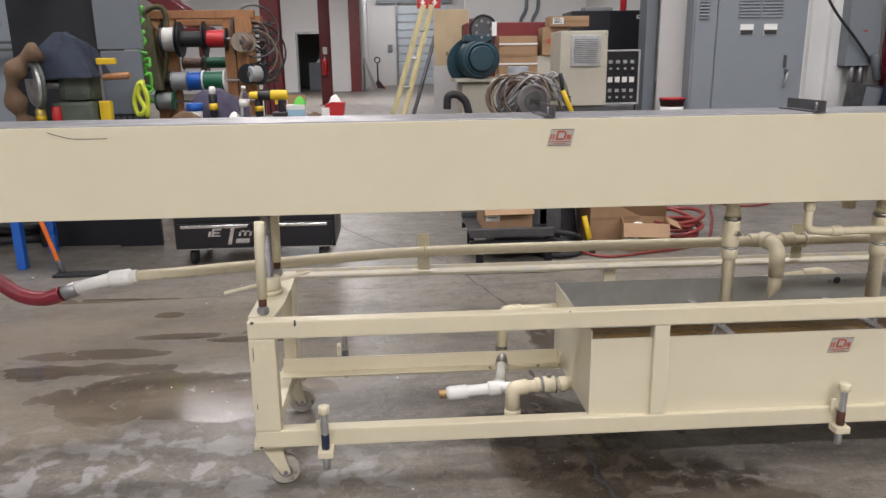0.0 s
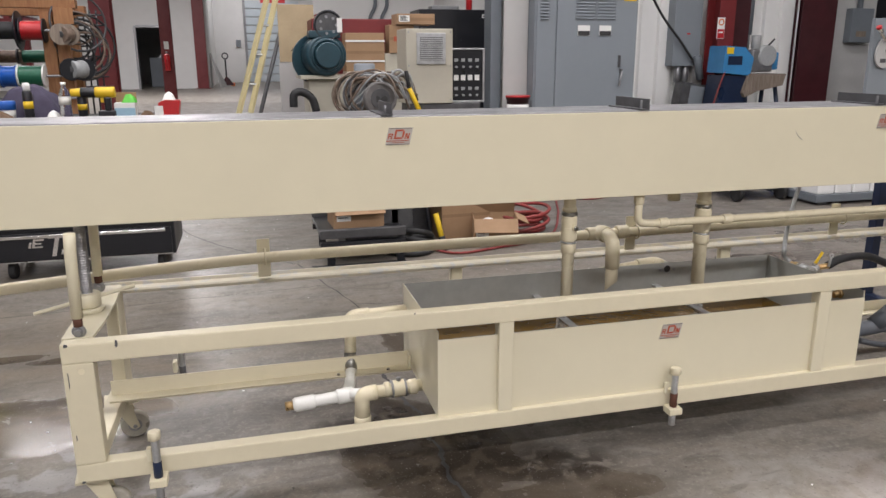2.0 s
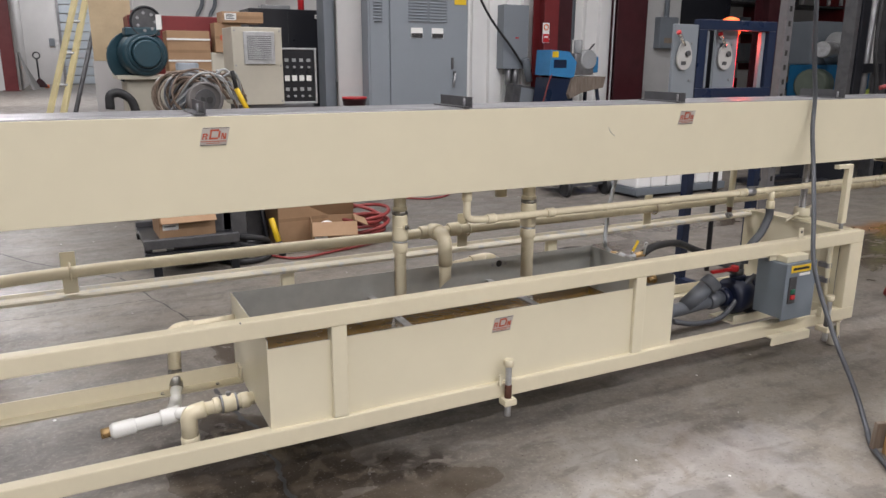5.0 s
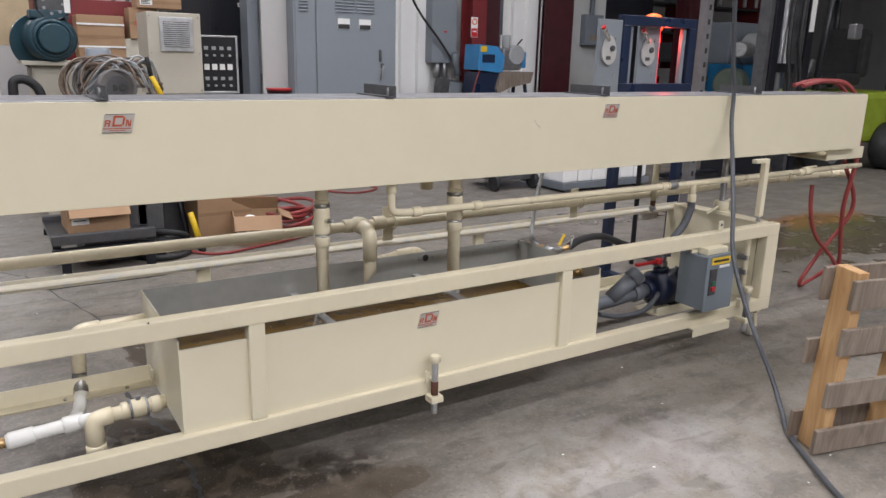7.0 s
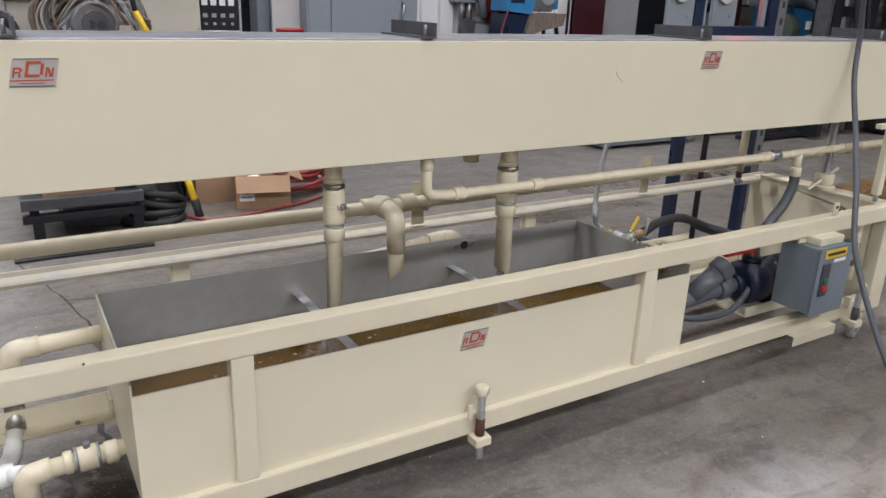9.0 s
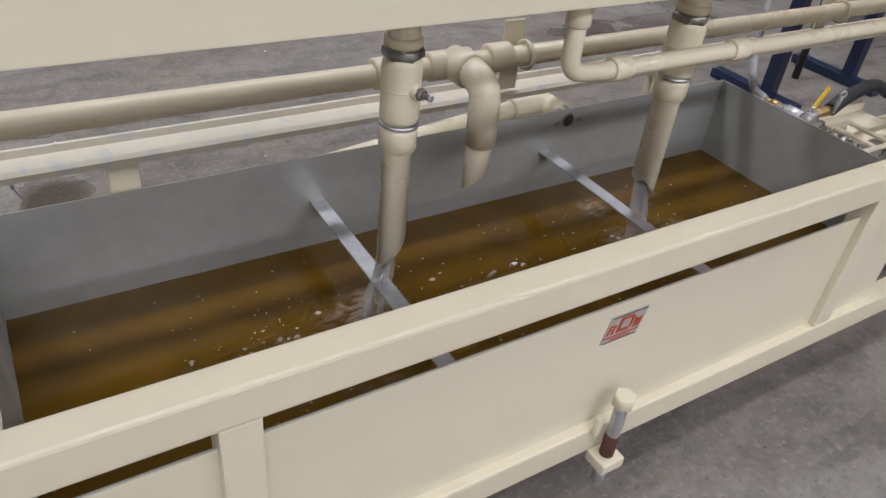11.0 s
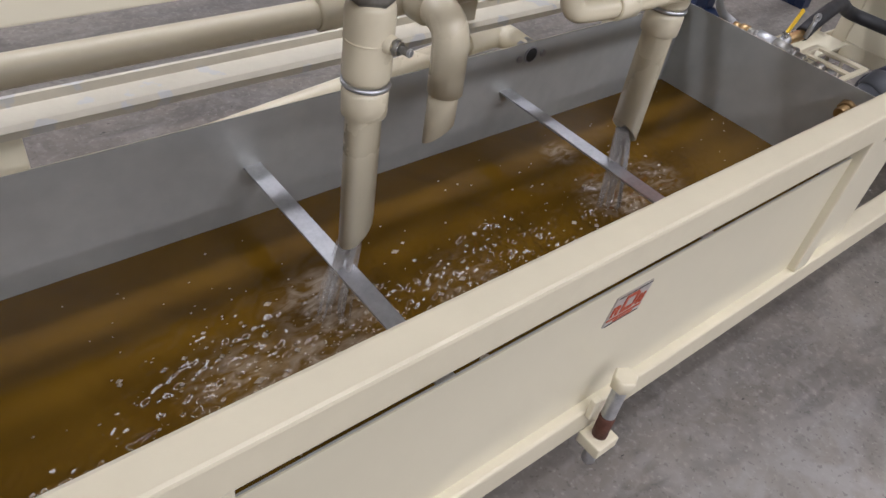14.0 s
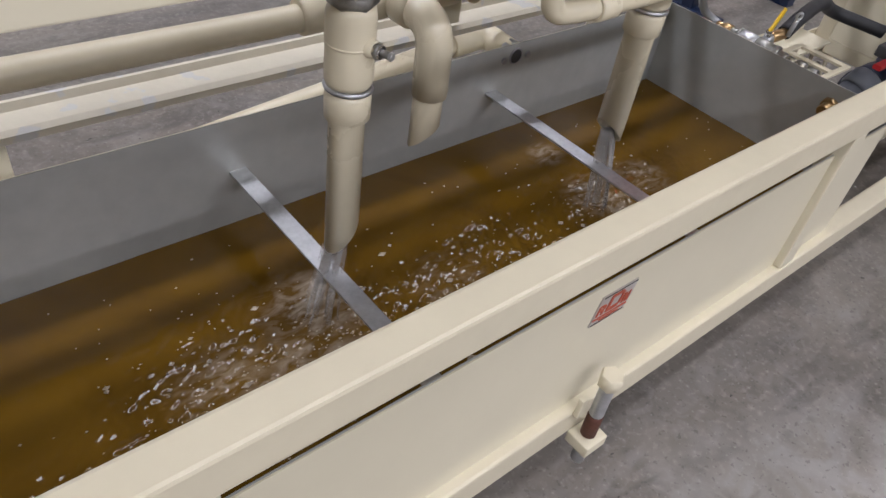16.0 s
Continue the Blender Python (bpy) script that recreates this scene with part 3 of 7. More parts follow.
h_column("steel_column", 10.9, 9.2, 0.34, 0.3, CEIL - 0.01, DKRED_STEEL, "dark red steel column beside the wide opening")

for lx, ly in LAMPS:
    # Fixtures out of view, put where the assumed and fill lamps hang.
    t = thing("high_bay_fixture", "unseen long white ceiling light fixture, some added for fill", "ceiling light", (lx, ly, CEIL - 0.6), "high bay lights")
    part("housing", B(lx - 2.12, lx + 2.12, ly - 0.32, ly + 0.32, CEIL - 0.58, CEIL - 0.5, 0.01), WHITE, t)
    part("diffuser", B(lx - 2.1, lx + 2.1, ly - 0.3, ly + 0.3, CEIL - 0.60, CEIL - 0.581), LAMP_GLOW, t)
    for hx in (-1, 1):
        part("hanger", C((lx + hx, ly, CEIL - 0.5), (lx + hx, ly, CEIL), 0.006, 8), STEEL, t)

# ---- the cooling trough on its wheeled frame ----
XL, XR, YF, YR = -0.362, 3.37, 2.172, 2.778
TR0, TR1, TY0, TY1, TZ0, TZ1 = -1.45, 4.24, 2.338, 2.611, 0.861, 1.141
KX0, KX1, KY0, KY1, KZ0, KZ1 = 0.684, 2.270, 2.190, 2.715, 0.212, 0.499
mach = thing("cooling_trough", "long cream steel cooling trough on wheeled frame with tank", "machine", ((XL + XR) / 2, 2.47, 0))

# trough: open U of sheet with a folded rim
bm = bmesh.new()
box(bm, TR0, TR1, TY0, TY0 + 0.006, TZ0, TZ1, 0.002)
box(bm, TR0, TR1, TY1 - 0.006, TY1, TZ0, TZ1, 0.002)
box(bm, TR0, TR1, TY0 + 0.006, TY1 - 0.006, TZ0, TZ0 + 0.006)
box(bm, TR0, TR0 + 0.006, TY0 + 0.006, TY1 - 0.006, TZ0 + 0.006, TZ1)
box(bm, TR1 - 0.006, TR1, TY0 + 0.006, TY1 - 0.006, TZ0 + 0.006, TZ1)
trough = part("trough", bm, CREAM, mach, "long plain cream sheet metal trough")
part("cover", B(TR0 + 0.01, TR1 - 0.02, TY0 + 0.009, TY1 - 0.009, TZ1 - 0.008, TZ1 + 0.004, 0.002), STEEL, trough, "bare steel trough cover")
for bx in (0.585, 1.44, 2.385, 3.335):
    bm = prism(bmesh.new(), [(bx - 0.032, TZ1 + 0.004), (bx, TZ1 + 0.004), (bx, TZ1 + 0.04), (bx - 0.004, TZ1 + 0.04), (bx - 0.004, TZ1 + 0.0085), (bx - 0.032, TZ1 + 0.0085)], "y", TY0 - 0.004, TY1 - 0.05)
    br = part("angle_bracket", bm, DARKSTEEL, trough, "bare steel angle across the trough")
    part("stud", C((bx - 0.018, TY0 + 0.02, TZ1 + 0.0085), (bx - 0.018, TY0 + 0.02, TZ1 + 0.035), 0.004, 8), STEEL, br)
# end tray under the far end of the trough
bm = bmesh.new()
box(bm, 4.02, 4.36, 2.38, 2.60, 0.80, 0.806)
for a in ((4.02, 4.36, 2.38, 2.386), (4.02, 4.36, 2.594, 2.60), (4.354, 4.36, 2.386, 2.594)):
    box(bm, *a, 0.806, 0.862)
part("end_tray", bm, CREAM, mach)

# fine scratch lines on the trough face
bm = S(smooth_path([(-0.93, TY0 - 0.0006, 1.128), (-0.90, TY0 - 0.0006, 1.118), (-0.86, TY0 - 0.0006, 1.108), (-0.80, TY0 - 0.0006, 1.107), (-0.76, TY0 - 0.0006, 1.107)]), 0.0011, 5)
part("scratch", bm, INK, trough, "dark hair-thin scratch")
bm = S(smooth_path([(2.02, TY0 - 0.0005, 1.06), (2.03, TY0 - 0.0005, 1.045), (2.05, TY0 - 0.0005, 1.03)]), 0.0008, 5)
part("scratch", bm, STEEL, trough, "hair-thin scratch")


def nameplate(x0, z1, y, parent, w=0.087, h=0.051, lean=0.012):
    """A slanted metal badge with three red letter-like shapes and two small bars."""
    ol = [(x0, z1 - h), (x0 + w - lean, z1 - h), (x0 + w, z1), (x0 + lean, z1)]
    p = part("nameplate", prism(bmesh.new(), ol, "y", y - 0.0022, y), PLATE, parent, "slanted metal badge with red marks")
    yy = (y - 0.0034, y - 0.0022)
    cx, cz = x0 + w * 0.5, z1 - h * 0.42

    def bars(rects, name):
        bm = bmesh.new()
        for a, b, c, d in rects:
            k = lean / h
            ol2 = [(cx + a + c * k, cz + c), (cx + b + c * k, cz + c), (cx + b + d * k, cz + d), (cx + a + d * k, cz + d)]
            prism(bm, ol2, "y", *yy)
        part(name, bm, LOGO_RED, p)
    s = 0.004
    bars([(-0.014, -0.009, -0.012, 0.016), (-0.009, 0.010, 0.011, 0.016), (-0.009, 0.010, -0.012, -0.007), (0.010, 0.015, -0.008, 0.012)], "emblem")
    bars([(-0.033, -0.030, -0.012, 0.005), (-0.030, -0.021, 0.002, 0.005), (-0.030, -0.021, -0.005, -0.002), (-0.023, -0.019, -0.002, 0.003), (-0.024, -0.020, -0.012, -0.006)], "emblem")
    bars([(0.019, 0.022, -0.012, 0.005), (0.029, 0.032, -0.012, 0.005), (0.0205, 0.0245, 0.000, 0.005), (0.023, 0.027, -0.006, 0.001), (0.0255, 0.0295, -0.012, -0.005)], "emblem")
    bars([(-0.036, 0.034, -0.0185, -0.0165), (-0.020, 0.020, -0.0235, -0.022)], "emblem")
    # dark outline
    part("border_line", B(x0 + 0.002, x0 + w - lean - 0.002, y - 0.003, y - 0.0022, z1 - h + 0.001, z1 - h + 0.0022), INK, p)
    part("border_line", B(x0 + lean + 0.002, x0 + w - 0.002, y - 0.003, y - 0.0022, z1 - 0.0022, z1 - 0.001), INK, p)


nameplate(0.561, 1.110, TY0, trough)
nameplate(2.360, 1.113, TY0, trough)

# wheeled frame
part("top_rail", B(XL, XR, YF, YF + 0.045, 0.518, 0.574, 0.005), CREAM_WORN, mach)
part("bottom_rail", B(XL, XR, YF, YF + 0.045, 0.159, 0.216, 0.005), CREAM_WORN, mach)
part("end_post", B(XL, XL + 0.079, YF, YF + 0.05, 0.216, 0.518, 0.004), CREAM_WORN, mach)
part("end_post", B(XR - 0.085, XR, YF, YF + 0.05, 0.216, 0.518, 0.004), CREAM_WORN, mach)
for px in (0.878, 2.062):
    part("post", B(px, px + 0.049, YF + 0.002, YF + 0.045, 0.216, 0.518, 0.004), CREAM, mach)
    part("post", B(px, px + 0.047, YR - 0.03, YR - 0.002, 0.215, 0.54, 0.003), CREAM, mach)
bm = prism(bmesh.new(), [(YR - 0.058, 0.541), (YR - 0.058, 0.551), (YR - 0.050, 0.556), (YR - 0.010, 0.556), (YR - 0.006, 0.567), (YR, 0.567), (YR, 0.550), (YR - 0.053, 0.549), (YR - 0.053, 0.541)], "x", XL, XR)
part("rear_rail", bm, RAIL_WORN, mach, "worn cream angle with bare metal showing")
bm = prism(bmesh.new(), [(2.585, 0.205), (2.640, 0.205), (2.640, 0.262), (2.634, 0.262), (2.634, 0.211), (2.585, 0.211)], "x", XL + 0.02, KX0)
lr = part("rear_rail", bm, CREAM_WORN, mach)
for bx in (0.42, 0.60):
    part("rail_bolt", C((bx, 2.60, 0.211), (bx, 2.60, 0.217), 0.006, 8), STEEL_WORN, lr)
part("end_clip", B(KX0 - 0.008, KX0 - 0.001, 2.59, 2.632, 0.211, 0.262, 0.001), CREAM, lr)
bm = prism(bmesh.new(), [(YR - 0.05, 0.165), (YR, 0.165), (YR, 0.215), (YR - 0.006, 0.215), (YR - 0.006, 0.171), (YR - 0.05, 0.171)], "x", 0.75, XR)
part("rear_rail", bm, CREAM_WORN, mach)
for px in (XL + 0.012, XR - 0.075):
    part("rear_post", B(px, px + 0.055, YR - 0.055, YR - 0.006, 0.171, 0.56, 0.004), CREAM_WORN, mach)
# cross channels of both ends, with a plate that carries the jack
for ex, s in ((XL + 0.03, 1), (XR - 0.06, -1)):
    part("cross_member", B(ex - 0.025, ex + 0.025, YF + 0.05, YR - 0.055, 0.158, 0.205, 0.004), CREAM_WORN, mach)
    bm = prism(bmesh.new(), [(ex - 0.035, YF + 0.052), (ex + 0.045, YF + 0.052), (ex + 0.055, 2.36), (ex + 0.055, 2.55), (ex + 0.045, YR - 0.06), (ex - 0.035, YR - 0.06)], "z", 0.566, 0.574)
    part("jack_plate", bm, CREAM, mach)
# end sheet with a round hole, at the far end
bm = bmesh.new()
N = 20
hy, hz, hr = 2.335, 0.50, 0.026
ring = [(hy + hr * math.cos(2 * math.pi * k / N + math.pi / 4), hz + hr * math.sin(2 * math.pi * k / N + math.pi / 4)) for k in range(N)]
y0, y1, z0, z1 = YF + 0.052, YR - 0.06, 0.208, 0.563
corner = [(y1, z1), (y0, z1), (y0, z0), (y1, z0)]
for xx in (XR - 0.088, XR - 0.084):
    vr = [bm.verts.new((xx, *p)) for p in ring]
    vc = [bm.verts.new((xx, *p)) for p in corner]
    q = N // 4
    for c in range(4):
        for k in range(q):
            bm.faces.new((vc[c], vr[c * q + k], vr[(c * q + k + 1) % N]))
        bm.faces.new((vc[c], vr[((c + 1) * q) % N], vc[(c + 1) % 4]))
part("end_sheet", bm, CREAM, mach, "cream end sheet with a round hole")
part("end_channel", B(XL + 0.062, XL + 0.068, YR - 0.13, YR - 0.06, 0.171, 0.56, 0.002), CREAM_WORN, mach)


def jack(x, y, parent):
    zs = [0.63 + 0.236 * k / 120 for k in range(121)]
    j = part("jack_screw", S([(x, y, z) for z in zs], [0.0165 if k % 4 < 2 else 0.0145 for k in range(121)], 14), STEEL, parent, "threaded steel jack screw")
    bm = cyl(bmesh.new(), (x, y, 0.574), (x, y, 0.588), 0.043, 22)
    cyl(bm, (x, y, 0.588), (x, y, 0.632), 0.036, 22)
    part("collar", bm, CREAM, j)
    part("handle", C((x - 0.145, y - 0.03, 0.586), (x + 0.13, y + 0.03, 0.634), 0.006, 10), CREAM, j)
    part("head_plate", B(x - 0.06, x + 0.06, y - 0.08, y + 0.08, 0.856, 0.865, 0.002), CREAM, j)


jack(-0.338, 2.46, mach)
jack(3.315, 2.46, mach)


def guide(x, y, z0, parent):
    g = part("guide_arm", S(fillet([(x + 0.004, y, 0.864), (x, y, 0.80), (x - 0.004, y, z0 + 0.045)], 0.02), 0.0155, 12), CREAM, parent)
    part("eye_bolt", C((x - 0.004, y, z0 + 0.02), (x - 0.004, y, z0 + 0.045), 0.0125, 12), RUST, g)
    bm = torus(bmesh.new(), (x - 0.004, y, z0 + 0.006), (0, 1, 0), 0.012, 0.007, 18, 8)
    cyl(bm, (x - 0.004, y - 0.018, z0 + 0.006), (x - 0.004, y + 0.018, z0 + 0.006), 0.008, 10)
    part("clevis", bm, STEEL, g)


guide(-0.318, 2.235, 0.583, mach)
guide(-0.340, 2.66, 0.583, mach)
guide(3.06, 2.66, 0.575, mach)
# square strut at the far end
bm = bmesh.new()
box(bm, 3.278, 3.308, 2.225, 2.25, 0.60, 0.848, 0.003)
box(bm, 3.21, 3.308, 2.225, 2.25, 0.848, 0.866, 0.003)
st = part("strut", bm, CREAM, mach)
part("strut_bolt", C((3.293, 2.237, 0.574), (3.293, 2.237, 0.60), 0.009, 10), STEEL, st)


def caster(x, y, parent, turn):
    m = pose(x, y, 0, 0, 0, turn)
    bm = bmesh.new()
    box(bm, -0.055, 0.055, -0.045, 0.045, 0.146, 0.1545, 0.002, m)
    cyl(bm, m @ Vector((0, 0, 0.132)), m @ Vector((0, 0, 0.146)), 0.034, 18)
    for s in (-1, 1):
        t = prism(bmesh.new(), [(-0.028, 0.134), (0.03, 0.134), (0.052, 0.044), (0.036, 0.036), (0.022, 0.044)], "y", s * 0.024 - 0.002, s * 0.024 + 0.002)
        bmesh.ops.transform(t, matrix=m, verts=t.verts)
        merge(bm, t)
    c = part("caster", bm, CREAM_WORN, parent)
    a, b = m @ Vector((0.036, -0.016, 0.048)), m @ Vector((0.036, 0.016, 0.048))
    w = S([a, a + (b - a) * 0.15, a + (b - a) * 0.85, b], [0.043, 0.048, 0.048, 0.043], 26)
    part("wheel", w, mat_wheel, c, "scuffed grey caster wheel")
    bm = cyl(bmesh.new(), m @ Vector((0.036, -0.032, 0.048)), m @ Vector((0.036, 0.032, 0.048)), 0.007, 10)
    cyl(bm, m @ Vector((0.036, -0.018, 0.048)), m @ Vector((0.036, 0.018, 0.048)), 0.024, 18)
    part("axle", bm, STEEL, c)


mat_wheel = mat("caster_wheel", (0.46, 0.43, 0.36), 0.55, var=0.15, scale=30, wear=(0.22, 0.20, 0.17), wscale=25, wamt=0.6)
caster(-0.325, 2.235, mach, 6)
caster(-0.335, 2.735, mach, 10)
caster(3.325, 2.235, mach, 20)
caster(3.325, 2.735, mach, 10)


def leveller(x, y, parent, rust, side=1):
    """A levelling bolt through a small foot bracket welded to the rail."""
    yf = YF if side > 0 else YR
    bm = bmesh.new()
    box(bm, x - 0.024, x + 0.024, min(y - 0.022 * side, yf), max(y - 0.022 * side, yf), 0.142, 0.166, 0.004)
    br = part("foot_bracket", bm, CREAM_WORN, parent)
    bm = bmesh.new()
    cyl(bm, (x, y, 0.284), (x, y, 0.309), 0.0185, 6)
    part("bolt_head", bm, CREAM_WORN, br)
    zs = [0.215 + 0.069 * k / 36 for k in range(37)]
    part("thread", S([(x, y, z) for z in zs], [0.0115 if k % 3 else 0.0098 for k in range(37)], 12), GALV, br)
    part("stem", C((x, y, 0.166), (x, y, 0.215), 0.0125, 12), rust, br, "stained lower bolt stem")
    part("bolt_foot", C((x, y, 0.098), (x, y, 0.142), 0.0115, 12), GALV, br)
    part("keeper", B(x - 0.028, x - 0.014, min(y + 0.012 * side, yf), max(y + 0.012 * side, yf), 0.208, 0.25, 0.003), CREAM, br)


leveller(-0.146, 2.142, mach, NAVY)
leveller(1.496, 2.150, mach, RUST)
leveller(3.14, 2.135, mach, DARKSTEEL)
leveller(-0.13, 2.825, mach, DARKSTEEL, -1)
leveller(1.55, 2.825, mach, DARKSTEEL, -1)

# paint chips on the frame corner
for cx, cz, w, h in ((-0.346, 0.571, 0.012, 0.010), (-0.22, 0.566, 0.008, 0.022), (-0.349, 0.47, 0.003, 0.05), (-0.347, 0.162, 0.012, 0.008), (-0.349, 0.30, 0.003, 0.02), (0.61, 0.574, 0.005, 0.006), (3.40, 0.57, 0.006, 0.01)):
    bm = prism(bmesh.new(), [(cx - w / 2, cz - h * 0.3), (cx - w * 0.1, cz - h / 2), (cx + w / 2, cz - h * 0.2), (cx + w * 0.35, cz + h * 0.4), (cx - w * 0.3, cz + h / 2)], "y", YF - 0.0008, YF + 0.0005)
    part("paint_chip", bm, DARKSTEEL, mach)
part("plug", C((XL + 0.046, YF - 0.001, 0.494), (XL + 0.046, YF + 0.004, 0.494), 0.009, 14), PIPE_CREAM, mach)

# ---- the tank in the frame ----
tank = part("tank", B(KX0, KX1, KY0, KY0 + 0.002, KZ0, KZ1 - 0.026), CREAM, mach, "cream steel tank with a bare stainless inside")
part("tank_side", B(KX0, KX0 + 0.002, KY0 + 0.002, KY1 - 0.002, KZ0, KZ1), CREAM, tank)
part("tank_side", B(KX1 - 0.002, KX1, KY0 + 0.002, KY1 - 0.002, KZ0, KZ1), CREAM, tank)
part("tank_side", B(KX0, KX1, KY1 - 0.002, KY1, KZ0, KZ1), CREAM, tank)
part("tank_floor", B(KX0 + 0.002, KX1 - 0.002, KY0 + 0.002, KY1 - 0.002, KZ0, KZ0 + 0.002), CREAM, tank)
bm = bmesh.new()
a = (KX0 + 0.0022, KX1 - 0.0022, KY0 + 0.0022, KY1 - 0.0022)
box(bm, a[0], a[1], a[2], a[2] + 0.002, KZ0 + 0.003, KZ1 - 0.0254)
box(bm, a[0], a[1], a[3] - 0.002, a[3], KZ0 + 0.003, KZ1 + 0.0006)
box(bm, a[0], a[0] + 0.002, a[2] + 0.002, a[3] - 0.002, KZ0 + 0.003, KZ1 + 0.0006)
box(bm, a[1] - 0.002, a[1], a[2] + 0.002, a[3] - 0.002, KZ0 + 0.003, KZ1 + 0.0006)
part("tank_lining", bm, STAINLESS, tank, "dull bare stainless lining")
nameplate(1.448, 0.450, KY0, tank, 0.085, 0.050)
for bx in (1.212, 1.737):
    bm = prism(bmesh.new(), [(bx - 0.014, 0.411), (bx + 0.014, 0.411), (bx + 0.014, 0.389), (bx + 0.011, 0.389), (bx + 0.011, 0.408), (bx - 0.014, 0.408)], "y", KY0 + 0.0045, KY1 - 0.0045)
    part("baffle_bar", bm, GALV, tank, "bright galvanised angle across the tank")
# overflow port with two bolts in the back wall
bm = torus(bmesh.new(), (1.787, KY1 - 0.005, 0.474), (0, 1, 0), 0.015, 0.002, 24, 6)
part("port_rim", bm, STEEL, tank)
# A black disc stands for the darkness inside the port.
part("port_mouth", C((1.787, KY1 - 0.0062, 0.474), (1.787, KY1 - 0.0042, 0.474), 0.0145, 20), INK, tank, "black disc painted for the dark port mouth")
for dx in (-0.03, 0.032):
    part("port_bolt", C((1.787 + dx, KY1 - 0.008, 0.471), (1.787 + dx, KY1 - 0.0042, 0.471), 0.007, 10), STEEL, tank)

# ---- pipework ----
MP = [(-0.855, 2.665, 0.588), (-0.60, 2.672, 0.602), (-0.20, 2.685, 0.626), (0.2, 2.69, 0.642), (0.8, 2.69, 0.646), (1.8, 2.69, 0.645), (4.62, 2.69, 0.652)]
main = part("main_pipe", S(smooth_path(MP, 5), 0.0195, 16), PIPE_CREAM, mach, "long cream-painted pipe along the back")


def sleeve(name, p, d, r, ln, parent, material=PIPE_CREAM, seg=18):
    """A raised socket on a pipe: p is its middle, d its direction."""
    p, d = Vector(p), Vector(d).normalized()
    return part(name, C(p - d * ln / 2, p + d * ln / 2, r, seg), material, parent)


for x in (1.33, 1.56, 4.2):
    sleeve("socket", (x, 2.69, 0.648 if x < 4 else 0.654), (1, 0, 0), 0.027, 0.05, main)
sleeve("tee", (1.455, 2.69, 0.648), (1, 0, 0), 0.026, 0.09, main)
for x in (0.187, 1.62, 2.60):
    pl = part("pipe_clamp", B(x - 0.022, x + 0.022, YR - 0.052, YR - 0.047, 0.562, 0.70, 0.001), CREAM, mach)
    part("u_bolt", torus(bmesh.new(), (x + 0.004, 2.69, 0.645), (1, 0, 0), 0.0265, 0.0035, 24, 6), PIPE_CREAM, pl)
# elbow that drops from the tee into the tank
drop = part("drop_pipe", S(fillet([(1.462, 2.69, 0.655), (1.472, 2.592, 0.652), (1.475, 2.592, 0.535)], 0.045, 8), 0.0275, 16), PIPE_CREAM, mach)
sleeve("socket", (1.4655, 2.652, 0.654), (0.12, -0.99, -0.03), 0.032, 0.035, drop)


def slant_tube(x, y, z_top, z_lo, z_hi, r, seg=24, face=0.0):
    """A thin-walled vertical tube with a slanted cut at its lower end."""
    bm = bmesh.new()
    rings = []
    for rr, up in ((r, 0), (r - 0.003, 0.0)):
        top, low = [], []
        for k in range(seg):
            a = 2 * math.pi * k / seg
            cx, cy = math.cos(a), math.sin(a)
            s = 0.5 + 0.5 * (cx * math.cos(face) + cy * math.sin(face))
            top.append(bm.verts.new((x + rr * cx, y + rr * cy, z_top)))
            low.append(bm.verts.new((x + rr * cx, y + rr * cy, z_lo + (z_hi - z_lo) * s)))
        rings.append((top, low))
    for top, low in rings:
        for k in range(seg):
            bm.faces.new((top[k], top[(k + 1) % seg], low[(k + 1) % seg], low[k])).smooth = True
    for k in range(seg):
        bm.faces.new((rings[0][1][k], rings[0][1][(k + 1) % seg], rings[1][1][(k + 1) % seg], rings[1][1][k]))
    return bm


part("spout", slant_tube(1.475, 2.594, 0.545, 0.440, 0.483, 0.0235, 24, -0.8), PIPE_CREAM, drop)


